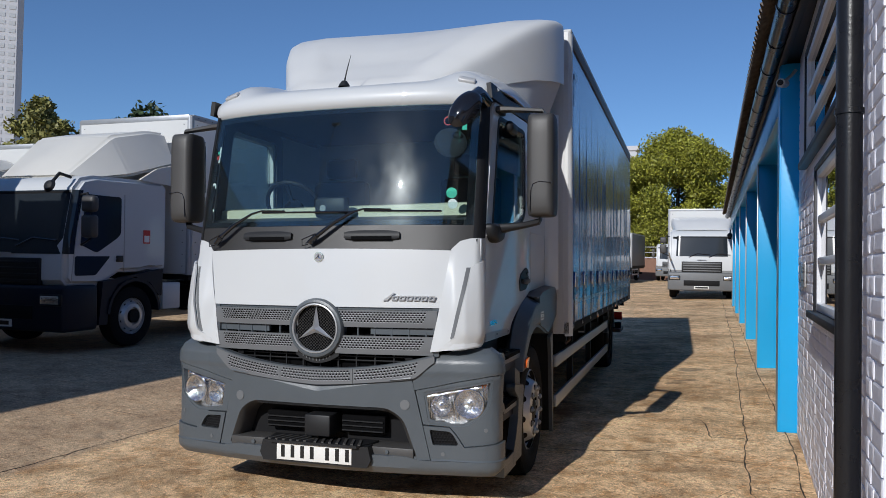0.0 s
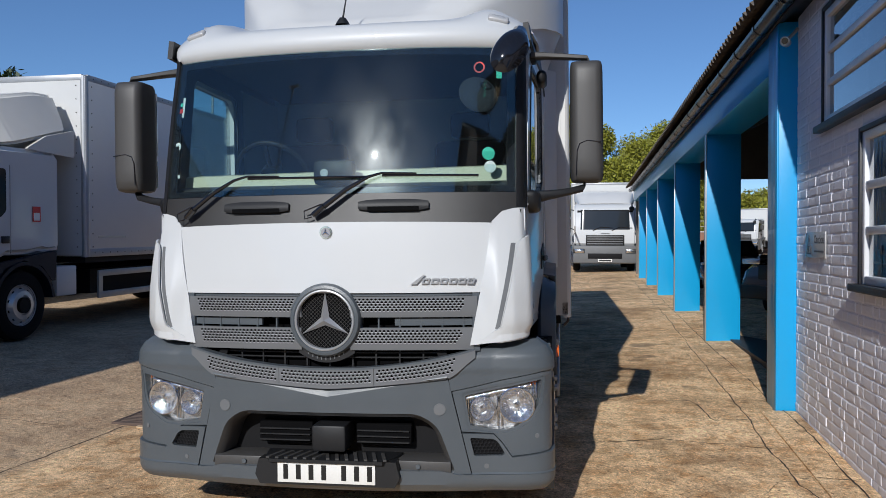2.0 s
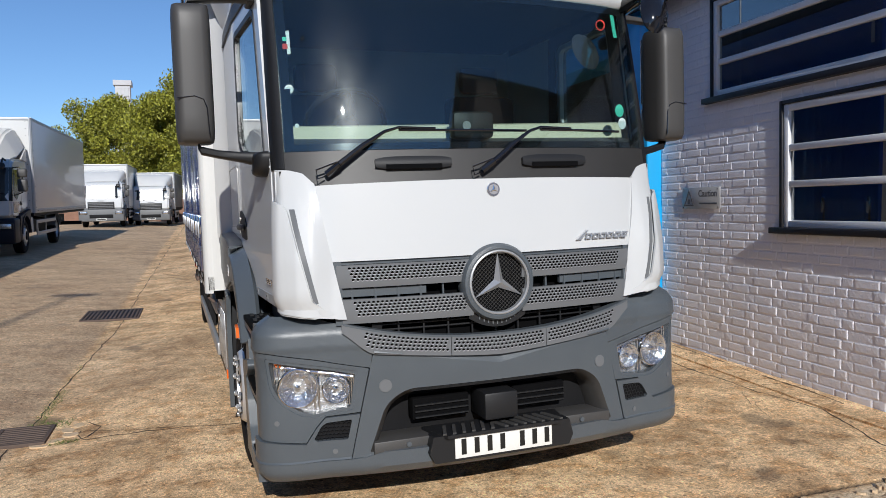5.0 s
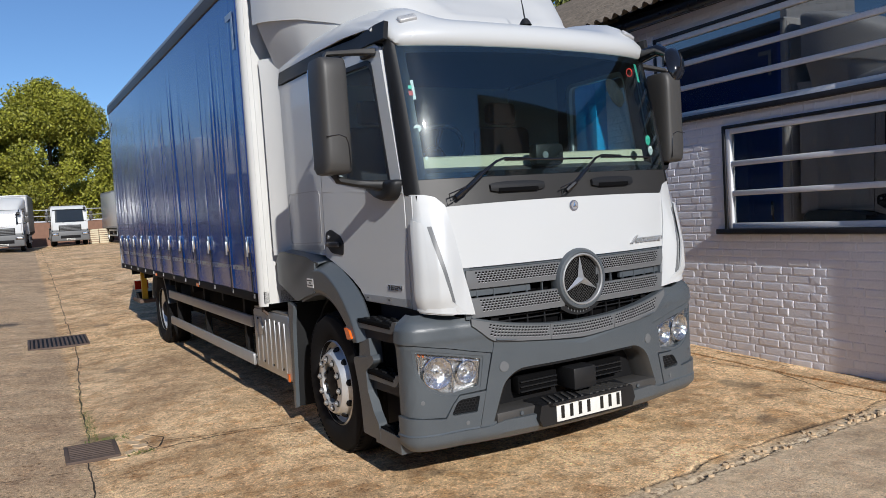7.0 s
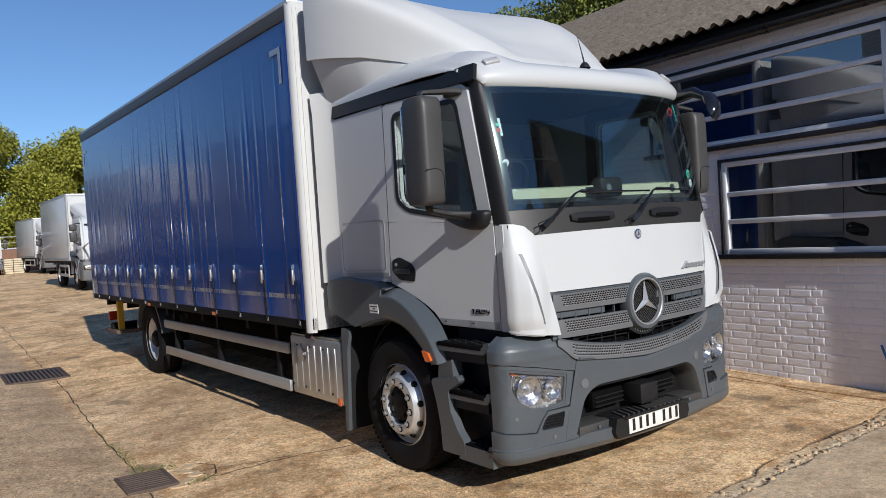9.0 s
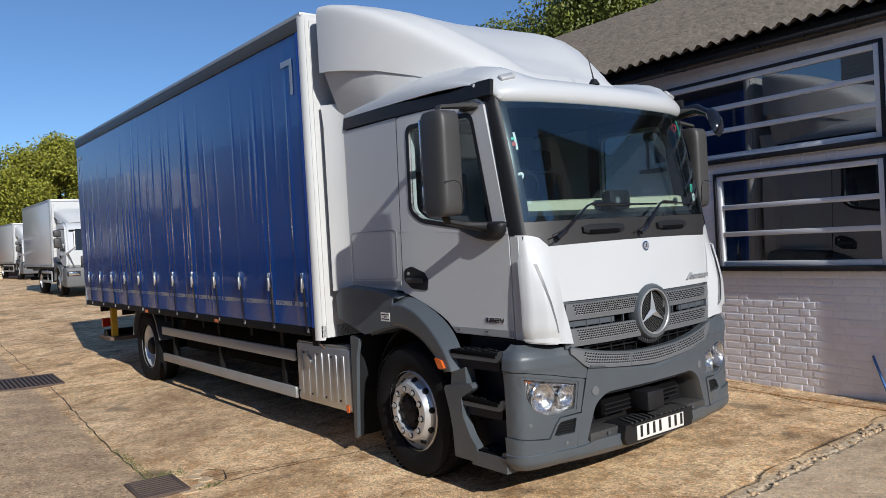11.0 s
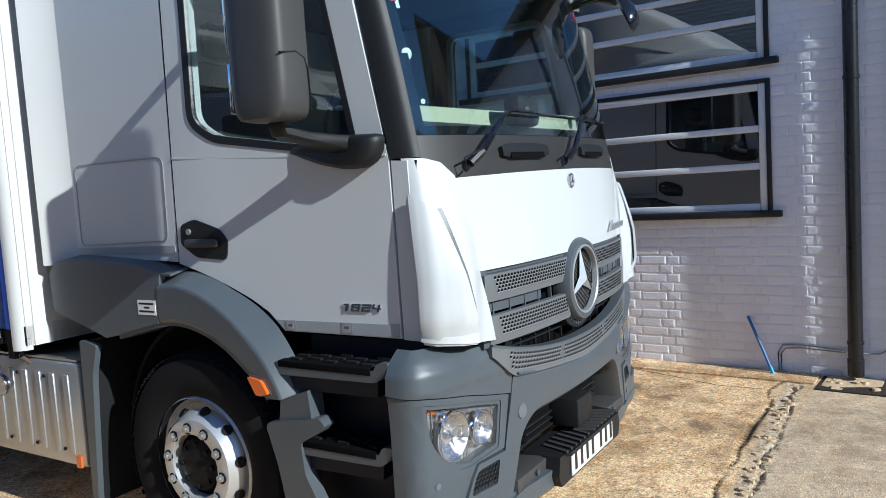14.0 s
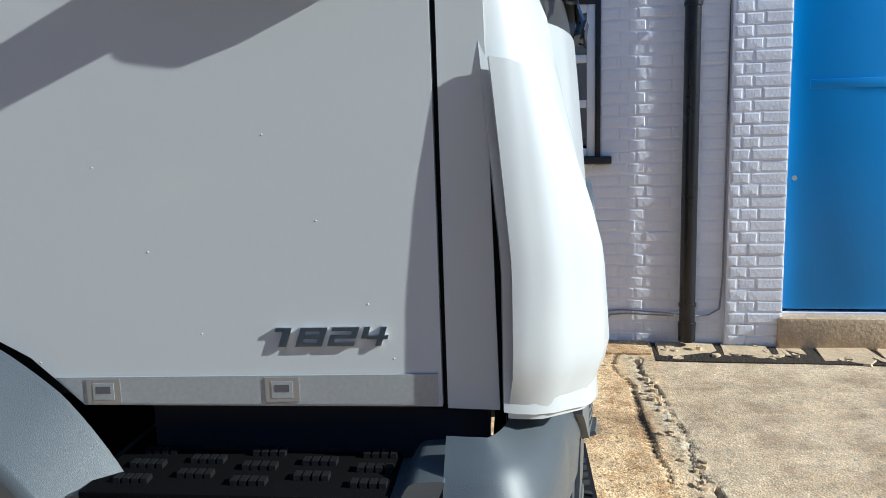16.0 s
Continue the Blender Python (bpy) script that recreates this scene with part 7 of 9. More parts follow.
# silver tank box behind the cab on the driver's side
for sd, y0, y1 in ((-1, 2.13, 3.06),):
    tk = part("tank", bx(-1.165, -.62, y0, y1, .335, .865, bevel=.03), M_STEEL, lorry, "ribbed stainless steel tank")
    for k in range(7):
        c = y0 + .10 + (y1 - y0 - .2) * k / 6
        part("rib", bx(-1.173, -1.160, c - .022, c + .022, .40, .80, bevel=.006), M_STEEL, tk)
        part("rivet", cyl(bmesh.new(), (-1.165, c + .065, .78 if k % 2 else .42), (-1, 0, 0), .009, .006, 10), M_CHASSIS, tk)
    part("cap", cyl(bmesh.new(), (-1.166, 2.82, .70), (-1, 0, 0), .055, .012, 28, bevel=.004), M_SILVER, tk)
    part("corner_marker", bx(-1.174, -1.164, y0 + .03, y0 + .07, .34, .40), M_AMBER, tk)
    part("bright_lid", bx(-1.15, -.64, y0 + .02, y1 - .02, .865, .875), M_STEEL, tk)
for sd in (-1, 1):
    ga, gb = (3.07, 6.75) if sd < 0 else (2.15, 6.75)
    sg_ = part("side_guard", box(bmesh.new(), *sorted((sd * 1.185, sd * 1.155)), ga, gb, .685, .785, bevel=.006), M_ALU, lorry, "grey aluminium side guard rails")
    part("lower_rail", box(bmesh.new(), *sorted((sd * 1.185, sd * 1.155)), ga, gb, .345, .445, bevel=.006), M_ALU, sg_)
    for yc in (3.35, 4.9, 6.4):
        part("stay", bx(*sorted((sd * 1.157, sd * 1.10)), yc - .03, yc + .03, .33, .96), M_CHASSIS, sg_)
    # rear wheel guard
    part("rear_mudguard", grid_solid(lambda u, v: (sd * (1.17 - .34 * v), 7.5 - .60 * math.cos(radians(12 + 156 * u)), .47 + .60 * math.sin(radians(12 + 156 * u))), lin(0, 1, 25)[::sd], [0, 1], .025), M_GREY, lorry)
part("underrun_bar", box(bmesh.new(), -1.15, 1.15, 9.62, 9.74, .42, .56, bevel=.01), M_CHASSIS, lorry)
for sd in (-1, 1):
    part("underrun_stay", bx(*sorted((sd * .4, sd * .5)), 9.5, 9.64, .46, .9), M_CHASSIS, lorry)
    part("rear_lamp_panel", bx(*sorted((sd * .95, sd * 1.16)), 9.74, 9.80, .60, .74), M_RED, lorry)
part("tail_lift_plate", box(bmesh.new(), -1.16, 1.16, 9.35, 10.05, .40, .46, bevel=.008), M_IRON, lorry, "rusty folded tail lift platform")
part("tail_lift_post", bx(-1.10, -1.02, 9.4, 9.5, .45, 1.0), M_YELLOW, lorry)

# -- curtain-sided body --
BY0, BY1, BZ0, BZT = 2.38, 10.25, 1.0, 3.665
bd = part("body_floor", bx(-1.255, 1.255, BY0, BY1, .955, 1.05), M_CHASSIS, lorry)
part("bulkhead", bx(-1.25, 1.25, BY0, BY0 + .05, .95, BZT - .03), M_GRP, lorry)
part("body_roof", box(bmesh.new(), -1.27, 1.27, BY0 + .01, BY1, BZT - .03, BZT, bevel=.012), M_GRP, lorry)
part("rear_frame", bx(-1.27, 1.27, BY1 - .06, BY1, .95, BZT - .03), M_ALU, lorry)
for sd in (-1, 1):
    def post(u, v):
        # rounded front corner, then flat flank
        a = u
        if a < .5:
            t = math.pi / 2 * (a / .5)
            return (sd * (1.223 + .06 * math.sin(t)), BY0 + .06 - .06 * math.cos(t), v)
        return (sd * 1.283, BY0 + .06 + .015 * (a - .5) / .5, v)
    cp = part("corner_post", grid_solid(post, lin(0, 1, 15)[::sd], [.93, 1.5, 2.2, 2.9, 3.55, 3.64], .02), M_GRP, lorry, "white riveted front corner post")
    bm = bmesh.new()
    for k in range(13):
        cyl(bm, (sd * 1.185, BY0, 1.08 + .205 * k), (0, -1, 0), .007, .004, 8)
    tagged(part("rivet", bm, M_SIGN, cp), kind="stuff")
    part("front_rib", bx(*sorted((sd * 1.12, sd * 1.215)), BY0 - .010, BY0 + .002, .95, 3.60), M_GRP, cp)
    part("top_rail", box(bmesh.new(), *sorted((sd * 1.283, sd * 1.22)), BY0 + .08, BY1, 3.515, 3.625, bevel=.008), M_MIRRORSHELL, lorry, "dark curtain rail under the roof edge")
    part("roof_edge", box(bmesh.new(), *sorted((sd * 1.280, sd * 1.20)), BY0 + .02, BY1, 3.626, 3.668, bevel=.010), M_ALU, lorry)
    # curtain with hanging creases
    rr = random.Random(7 + sd)
    creases = [(rr.uniform(2.5, 10.1), rr.uniform(.010, .035), rr.uniform(.25, 1) * (1 if rr.random() < .6 else -1), rr.uniform(1.1, 2.6), rr.uniform(2.0, 3.2)) for _ in range(74)]
    def curtain(u, v):
        b = .004 * math.sin(u * 1.9) * math.sin((v - 1.0) * 1.2)
        sag = .030 * math.sin(math.pi * (v - 1.06) / 2.45) * (.6 + .4 * math.sin(u * .8 + 1))
        for c, w, h, za, zb in creases:
            d = (u - c - .010 * math.sin(v * 3 + c)) / w
            if abs(d) < 3:
                b += .0065 * h * math.exp(-d * d) * smooth01((v - za + .5) / .5) * smooth01((zb + .5 - v) / .8)
        k = abs(((u - 2.62) / .656) % 1 - .5)
        b += -.006 * smooth01((1.5 - v) / .5) * math.cos(2 * math.pi * k) - .004 * smooth01((1.35 - v) / .3)
        return (sd * (1.266 + sag * .35 + b), u, v)
    us = lin(BY0 + .08, BY1 - .02, 520)
    cu = part("curtain", grid_solid(curtain, us[::-sd], [1.035, 1.06, 1.1, 1.15, 1.2, 1.25, 1.3, 1.38, 1.46, 1.55, 1.65, 1.8, 1.95, 2.1, 2.25, 2.4, 2.55, 2.7, 2.85, 3.0, 3.15, 3.3, 3.42, 3.52], .004), M_CURTAIN, lorry, "shiny blue vinyl side curtain with hanging creases")
    part("curtain_edge", bx(*sorted((sd * 1.279, sd * 1.262)), BY0 + .078, BY0 + .125, 1.035, 3.52), M_CURTEDGE, cu, "bright blue front hem")
    part("reflective_band", grid_solid(lambda u, v: (curtain(u, v)[0] + sd * .003, u, v), lin(BY0 + .19, BY1 - .05, 300)[::-sd], [1.205, 1.245], .001), M_TAPE, cu, "silver reflective band")
    part("contour_mark", bx(*sorted((sd * 1.281, sd * 1.279)), BY0 + .22, BY0 + .42, 3.275, 3.325), M_TAPE, cu)
    part("contour_mark", bx(*sorted((sd * 1.281, sd * 1.279)), BY0 + .22, BY0 + .265, 3.02, 3.275), M_TAPE, cu)
    part("contour_mark", bx(*sorted((sd * 1.281, sd * 1.279)), BY1 - .30, BY1 - .10, 3.30, 3.35), M_TAPE, cu)
    part("contour_mark", bx(*sorted((sd * 1.281, sd * 1.279)), BY1 - .145, BY1 - .10, 3.05, 3.30), M_TAPE, cu)
    for k in range(12):
        yc = 2.62 + .656 * k
        x = curtain(yc, 1.4)[0]
        bk = part("strap_buckle", box(bmesh.new(), *sorted((x + sd * .002, x + sd * .028)), yc - .020, yc + .020, 1.36, 1.50, bevel=.008), M_CHROME, cu, "steel over-centre strap buckle")
        part("buckle_lever", box(bmesh.new(), *sorted((x + sd * .024, x + sd * .038)), yc - .012, yc + .012, 1.33, 1.45, bevel=.005), M_STEEL, bk)
        part("strap", grid_solid(lambda u, v: (curtain(yc, v)[0] + sd * .008, yc + u - .05 * (1.36 - v), v), [-.014, .014][::-sd], lin(1.005, 1.37, 7), .003), M_STRAP, bk)
        part("hook", bx(*sorted((x + sd * .006, x - sd * .02)), yc - .035, yc - .005, .985, 1.02), M_STEEL, bk)
    part("side_rave", box(bmesh.new(), *sorted((sd * 1.268, sd * 1.20)), BY0 + .2, BY1, .955, 1.035, bevel=.006), M_CHASSIS, lorry)
    part("marker_light", bx(*sorted((sd * 1.274, sd * 1.255)), 4.6, 4.70, .965, 1.0), M_AMBER, lorry)
    part("marker_light", bx(*sorted((sd * 1.274, sd * 1.255)), 7.0, 7.10, .965, 1.0), M_AMBER, lorry)
    part("brass_pin", tube(bmesh.new(), [(sd * 1.24, BY0 + .05, 1.0), (sd * 1.26, BY0 + .05, .90), (sd * 1.22, BY0 + .05, .86)], .012, 8), M_IRON, lorry)

# ---- other parked lorries ----
def simple_wheel(parent, x, y, sd, r=.49, dished=False):
    m = Matrix.Translation((x, y, r)) @ Matrix.Rotation(sd * math.pi / 2, 4, "Y")
    w = part("wheel", lathe(bmesh.new(), [(.28, -.26), (.40, -.28), (r - .015, -.25), (r, -.15), (r - .015, -.03), (.42, 0), (.31, -.01), (.285, -.04)], m, 36), M_TYRE, parent)
    rm = part("rim", lathe(bmesh.new(), [(.292, -.02), (.285, -.05), (.262, -.09 if not dished else -.14), (.235, -.04 if not dished else -.165), (.20, .01 if not dished else -.17), (.14, .018 if not dished else -.172), (.13, -.02 if not dished else -.09), (0, -.01 if not dished else -.07)], m, 36), M_RIM, w)
    bm = bmesh.new()
    ax = m.to_3x3() @ Vector((0, 0, 1))
    for k in range(10):
        a = 2 * math.pi * k / 10
        cyl(bm, m @ Vector((.225 * math.cos(a), .225 * math.sin(a), -.045 if not dished else -.168)), ax, .022, .012, 10)
    cyl(bm, m @ Vector((0, 0, -.012 if not dished else -.10)), ax, .11, .05, 20)
    tagged(part("hand_hole", bm, M_CHASSIS, rm), kind="stuff")
    return w


def other_lorry(m, label, w=1.05, cab_h=2.65, body_w=1.27, body_y=2.25, body_l=8.0, body_z=(1.0, 3.8), low=M_GREYTRUCK, grille=M_BLACKP, fair=True, axles=(6.2,), side_mat=M_TRUCKBODY, sleeper=2.05, navy=False, riveted=True, lip=False):
    e = thing("parked_lorry", m, label, "lorry", "parked lorries")
    ch = cab_h
    prof = [(.10, 1.02), (.02, 1.10), (.03, 1.60), (.20, ch - .22), (.34, ch - .06), (.60, ch), (sleeper - .10, ch + .03), (sleeper, ch - .06), (sleeper, 1.25), (1.95, 1.22), (1.80, 1.24), (1.55, 1.20), (1.15, 1.20), (.85, 1.06), (.72, 1.0)]
    bm = prism(bmesh.new(), prof, "x", -w, w)
    es = [ed for ed in bm.edges if len(ed.link_faces) == 2 and abs(ed.link_faces[0].normal.dot(ed.link_faces[1].normal)) < .5 and abs(ed.verts[0].co.x - ed.verts[1].co.x) < .01]
    bmesh.ops.bevel(bm, geom=es, offset=.07, segments=3, affect="EDGES")
    cab = part("cab", bm, M_WHITE, e)
    # windscreen lies in the sloped front between the beltline and the roof
    def fy(z):
        return lerp(z, [1.60, ch - .22], [.03, .20])
    z0, z1 = 1.62, ch - .25
    bm = bmesh.new()
    def screen(u, v):
        a = abs(u)
        k = max(0, a - .88) / .12
        return (math.copysign((w + .006) * min(1, a / .90) if navy else a * (w - .06 - .04 * (v - z0)), u), fy(v) - .012 + .03 * smooth01((a - .8) / .1) + (.13 * k if navy else .06 * k), v)
    grid_solid(screen, lin(-1, 1, 27), lin(z0 - (.14 if navy else 0), z1, 5), .012, bm)
    part("windscreen", bm, M_DARKGLASS, cab)
    part("sun_strip", bx(-w + .12, w - .12, fy(z1) - .022, fy(z1) - .004, z1 - .10, z1 - .02), M_CHASSIS, cab)
    for k in (-.45, .25):
        part("wiper", tube(bmesh.new(), [(k, fy(z0) - .035, z0 - .03), (k + .30, fy(z0 + .1) - .03, z0 + .10), (k + .75, fy(z0 + .08) - .03, z0 + .06)], .012, 6), M_GLOSSBLACK, cab)
    g = part("grille", bx(-w * .62, w * .62, -.012, .06, 1.02, 1.42, bevel=.02), grille, cab)
    for k in range(4):
        part("grille_bar", bx(-w * .58, w * .58, -.026, .0, 1.06 + .09 * k, 1.10 + .09 * k, bevel=.006), low if not navy else M_BLACKP, g)
    part("badge", bx(-.16, .16, -.022, .0, 1.475, 1.50), M_SILVER, cab)
    b = part("bumper", box(bmesh.new(), -w - .06, w + .06, -.05, .62, .34, 1.02, bevel=.06, seg=3), M_NAVY if navy else low, e)
    part("bumper_intake", bx(-w * .55, w * .55, -.062, .0, .52, .72, bevel=.01), M_CHASSIS, b)
    part("number_plate", bx(-.26, .26, -.075, -.055, .40, .51), M_PLATE, b)
    part("plate_bar", bx(-.22, .22, -.079, -.073, .425, .485), M_INK, b)
    for sd in (-1, 1):
        hl = part("headlamp", box(bmesh.new(), *sorted((sd * (w - .40), sd * (w + .03))), -.066, .10, .72, .90, bevel=.025), M_BLACKP, b)
        part("lamp_glass", box(bmesh.new(), *sorted((sd * (w - .37), sd * (w - .02))), -.074, .0, .745, .875, bevel=.02), M_REFL, hl)
        X = sd * (w + .003)
        dz = ch - .30
        win = round_poly([(.30, 1.62), (.62, 1.50), (1.02, 1.72), (1.12, 1.80), (1.12, dz), (.40, dz)] if navy else [(.26, 1.58), (1.12, 1.62), (1.12, dz), (.40, dz)], .05, 3)
        part("side_window", prism(bmesh.new(), win, "x", X + sd * .004, X - sd * .02), M_DARKGLASS, cab, smooth=False)
        if navy:
            part("kerb_window", prism(bmesh.new(), round_poly([(.20, 1.16), (.60, 1.16), (.90, 1.45), (.20, 1.45)], .04, 3), "x", X + sd * .004, X - sd * .02), M_DARKGLASS, cab, smooth=False)
        part("door_seam", prism(bmesh.new(), [(1.19, 1.22), (1.202, 1.22), (1.202, dz + .05), (1.19, dz + .05)], "x", X + sd * .003, X - sd * .01), M_SIGN, cab)
        part("door_seam", prism(bmesh.new(), [(.13, 1.06), (.142, 1.06), (.30, dz + .05), (.288, dz + .05)], "x", X + sd * .003, X - sd * .01), M_SIGN, cab)
        part("door_handle", bx(*sorted((X, X + sd * .02)), 1.02, 1.16, 1.36, 1.46, bevel=.006), M_BLACKP, cab)
        mr = part("mirror", box(bmesh.new(), *sorted((sd * (w + .12), sd * (w + .36))), .16, .30, 1.72, 2.06, bevel=.05, seg=3), M_MIRRORSHELL, cab)
        part("upper_mirror", box(bmesh.new(), *sorted((sd * (w + .12), sd * (w + .36))), .16, .30, 2.10, 2.34, bevel=.05, seg=3), M_MIRRORSHELL, mr)
        part("mirror_arm", tube(bmesh.new(), [(sd * w, .30, 2.36), (sd * (w + .16), .26, 2.38), (sd * (w + .24), .24, 2.20), (sd * (w + .22), .25, 1.70), (sd * w, .32, 1.62)], .020, 8), M_BLACKP, mr)
        wa = part("wheel_arch", grid_solid(lambda u, v: (sd * (w + .08 - .3 * v), 1.38 - .60 * math.cos(radians(6 + 168 * u)), .50 + .60 * math.sin(radians(6 + 168 * u))), lin(0, 1, 21)[::sd], [0, 1], .05), M_NAVY if navy else low, e)
        part("arch_panel", prism(bmesh.new(), [(.62, .40), (.80, .40), (.82, .78), (1.02, 1.02), (1.38, 1.12), (1.74, 1.02), (1.95, .80), (2.02, .80), (2.05, 1.24), (.70, 1.06)], "x", sd * (w + .06), sd * (w - .05)), M_NAVY if navy else low, wa)
        simple_wheel(e, sd * (w + .03), 1.38, sd)
        for ya in axles:
            simple_wheel(e, sd * (body_w - .12), ya, sd, dished=True)
            part("mudguard", grid_solid(lambda u, v: (sd * (body_w - .10 - .3 * v), ya - .58 * math.cos(radians(15 + 150 * u)), .49 + .58 * math.sin(radians(15 + 150 * u))), lin(0, 1, 15)[::sd], [0, 1], .03), M_GREYTRUCK, e)
        ga, gb = body_y + .35, min(axles) - .7
        if gb - ga > .8:
            sgd = part("side_guard", box(bmesh.new(), *sorted((sd * (body_w - .07), sd * (body_w - .03))), ga, gb, .80, .90, bevel=.006), M_ALU, e)
            part("lower_rail", box(bmesh.new(), *sorted((sd * (body_w - .07), sd * (body_w - .03))), ga, gb, .45, .55, bevel=.006), M_ALU, sgd)
            part("end_post", bx(*sorted((sd * (body_w - .068), sd * (body_w - .032))), ga, ga + .10, .55, .80), M_ALU, sgd)
            part("stay", bx(*sorted((sd * (body_w - .10), sd * (body_w - .07))), (ga + gb) / 2, (ga + gb) / 2 + .06, .45, 1.0), M_ALU, sgd)
        if navy:
            part("step_box", bx(*sorted((sd * (w + .02), sd * (w - .3))), 2.10, 2.55, .55, 1.0, bevel=.02), M_GRP, e)
    part("chassis", bx(-.45, .45, .8, body_y + body_l - .3, .60, .92), M_CHASSIS, e)
    part("under_gear", bx(-.9, .9, body_y + .6, body_y + body_l * .45, .50, .90), M_CHASSIS, e)
    for ya in (1.38, *axles):
        part("axle", cyl(bmesh.new(), (-.95, ya, .49), (1, 0, 0), .08, 1.9, 12), M_CHASSIS, e)
    part("underrun_bar", bx(-1.1, 1.1, body_y + body_l - .25, body_y + body_l - .13, .45, .60), M_CHASSIS, e)
    zb0, zb1 = body_z
    bw = body_w
    body = part("box_body", box(bmesh.new(), -bw, bw, body_y, body_y + body_l, zb0, zb1, bevel=.03), side_mat, e)
    part("body_front", bx(-bw + .04, bw - .04, body_y - .006, body_y + .02, zb0 + .02, zb1 - .02), M_TRUCKBODY, body)
    part("floor_frame", bx(-bw + .06, bw - .06, body_y + .05, body_y + body_l - .05, zb0 - .10, zb0), M_CHASSIS, body)
    for sd in (-1, 1):
        part("corner_post", cyl(bmesh.new(), (sd * (bw - .055), body_y + .055, zb0 - .01), (0, 0, 1), .065, zb1 - zb0, 20), M_ALU, body, "rounded aluminium corner post")
        part("top_rail", box(bmesh.new(), *sorted((sd * (bw + .006), sd * (bw - .05))), body_y + .06, body_y + body_l, zb1 - .09, zb1 + .008, bevel=.01), M_ALU, body)
        part("bottom_rail", box(bmesh.new(), *sorted((sd * (bw + .006), sd * (bw - .05))), body_y + .06, body_y + body_l, zb0 - .01, zb0 + .12, bevel=.01), M_ALU if side_mat is M_TRUCKBODY else M_CHASSIS, body)
        if riveted:
            bm = bmesh.new()
            n = int((zb1 - zb0) / .21)
            for k in range(n):
                z = zb0 + .15 + .21 * k
                cyl(bm, (sd * bw, body_y + .16, z), (sd, 0, 0), .010, .006, 6)
                cyl(bm, (sd * (bw - .15), body_y - .004, z), (0, -1, 0), .010, .006, 6)
            for k in range(int(body_l / .2)):
                cyl(bm, (sd * (bw + .004), body_y + .2 + .2 * k, zb0 + .055), (sd, 0, 0), .010, .006, 6)
                cyl(bm, (sd * (bw + .004), body_y + .2 + .2 * k, zb1 - .04), (sd, 0, 0), .010, .006, 6)
            tagged(part("rivet", bm, M_CHASSIS, body), kind="stuff")
    part("front_top_rail", box(bmesh.new(), -bw + .05, bw - .05, body_y - .012, body_y + .05, zb1 - .09, zb1 + .006, bevel=.01), M_ALU, body)
    if fair:
        zt = zb1 - (.35 if zb1 > 3.5 else .12)
        def fn(u, y):
            k = (y - .45) / (body_y - .55)
            a = abs(u)
            wd = (w - .18) + (bw - .12 - w + .18) * smooth01(k)
            t = a * math.pi / 2
            pw = 2.6 + 4 * k
            x = wd * math.sin(t) ** (2 / pw) if a > 0 else 0
            h = max(0.0, math.cos(t)) ** (2 / pw) if a < 1 else 0
            zb = ch - .02 + .30 * k ** 2
            top = ch + (zt - ch) * (math.sin(min(1, k) * math.pi / 2) ** .9)
            return (math.copysign(x, u) if u else 0, y, zb + max(0, top - zb) * h)
        if navy:
            bm = bmesh.new()
            P = {}
            for sd in (-1, 1):
                for key, co in (("a0", (.62, .48, ch - .02)), ("a1", (.78, 1.30, ch + (zt - ch) * .78)), ("a2", (.86, body_y - .62, zt - .02)), ("a3", (.88, body_y - .20, zt)), ("b0", (w - .16, .62, ch - .04)), ("b1", (w - .06, 1.40, ch + .06)), ("b2", (bw - .14, body_y - .20, ch + .36))):
                    P[key, sd] = bm.verts.new((sd * co[0], co[1], co[2]))
                for face in (("a0", "b0", "b1", "a1"), ("a1", "b1", "b2", "a2"), ("a2", "b2", "a3")):
                    bm.faces.new([P[k_, sd] for k_ in face])
            for face in (("a0", "a1"), ("a1", "a2"), ("a2", "a3"), ("a3", "b2"), ("b2", "b1"), ("b1", "b0"), ("b0", "a0")):
                bm.faces.new((P[face[0], -1], P[face[1], -1], P[face[1], 1], P[face[0], 1]))
            bmesh.ops.recalc_face_normals(bm, faces=bm.faces[:])
            bmesh.ops.bevel(bm, geom=bm.edges[:], offset=.055, segments=3, affect="EDGES")
            part("roof_deflector", bm, M_CREAMGRP, e, "faceted cream-white roof air deflector")
            for sd in (-1, 1):
                part("deflector_fin", prism(bmesh.new(), round_poly([(1.55, ch + .02), (body_y - .10, ch - .02), (body_y - .10, ch + .40), (1.95, ch + .24)], .04, 3), "x", sd * (w - .02), sd * (w - .06)), M_CREAMGRP, e)
        else:
            part("roof_deflector", grid_solid(fn, lin(-1, 1, 33)[::-1], lin(.46, body_y - .12, 12)[::-1], .015), M_GRP, e)
        for sd in (() if navy else (-1, 1)):
            part("deflector_side", prism(bmesh.new(), [(1.0, ch - .03), (sleeper - .02, ch - .03), (sleeper, ch + .34), (1.5, ch + .17)], "x", sd * (w - .10), sd * (w - .07)), M_GRP, e)
    part("front_mirror", lathe(bmesh.new(), [(0, .05), (.07, .04), (.10, 0), (0, -.01)], Matrix.Translation((w - .18, -.10, ch - .22)) @ Matrix.Rotation(radians(70), 4, "X"), 16), M_BLACKP, cab)
    part("front_mirror_arm", tube(bmesh.new(), [(w - .18, -.08, ch - .18), (w - .16, .05, ch - .02), (w - .15, .25, ch - .06)], .025, 8), M_BLACKP, cab)
    return e


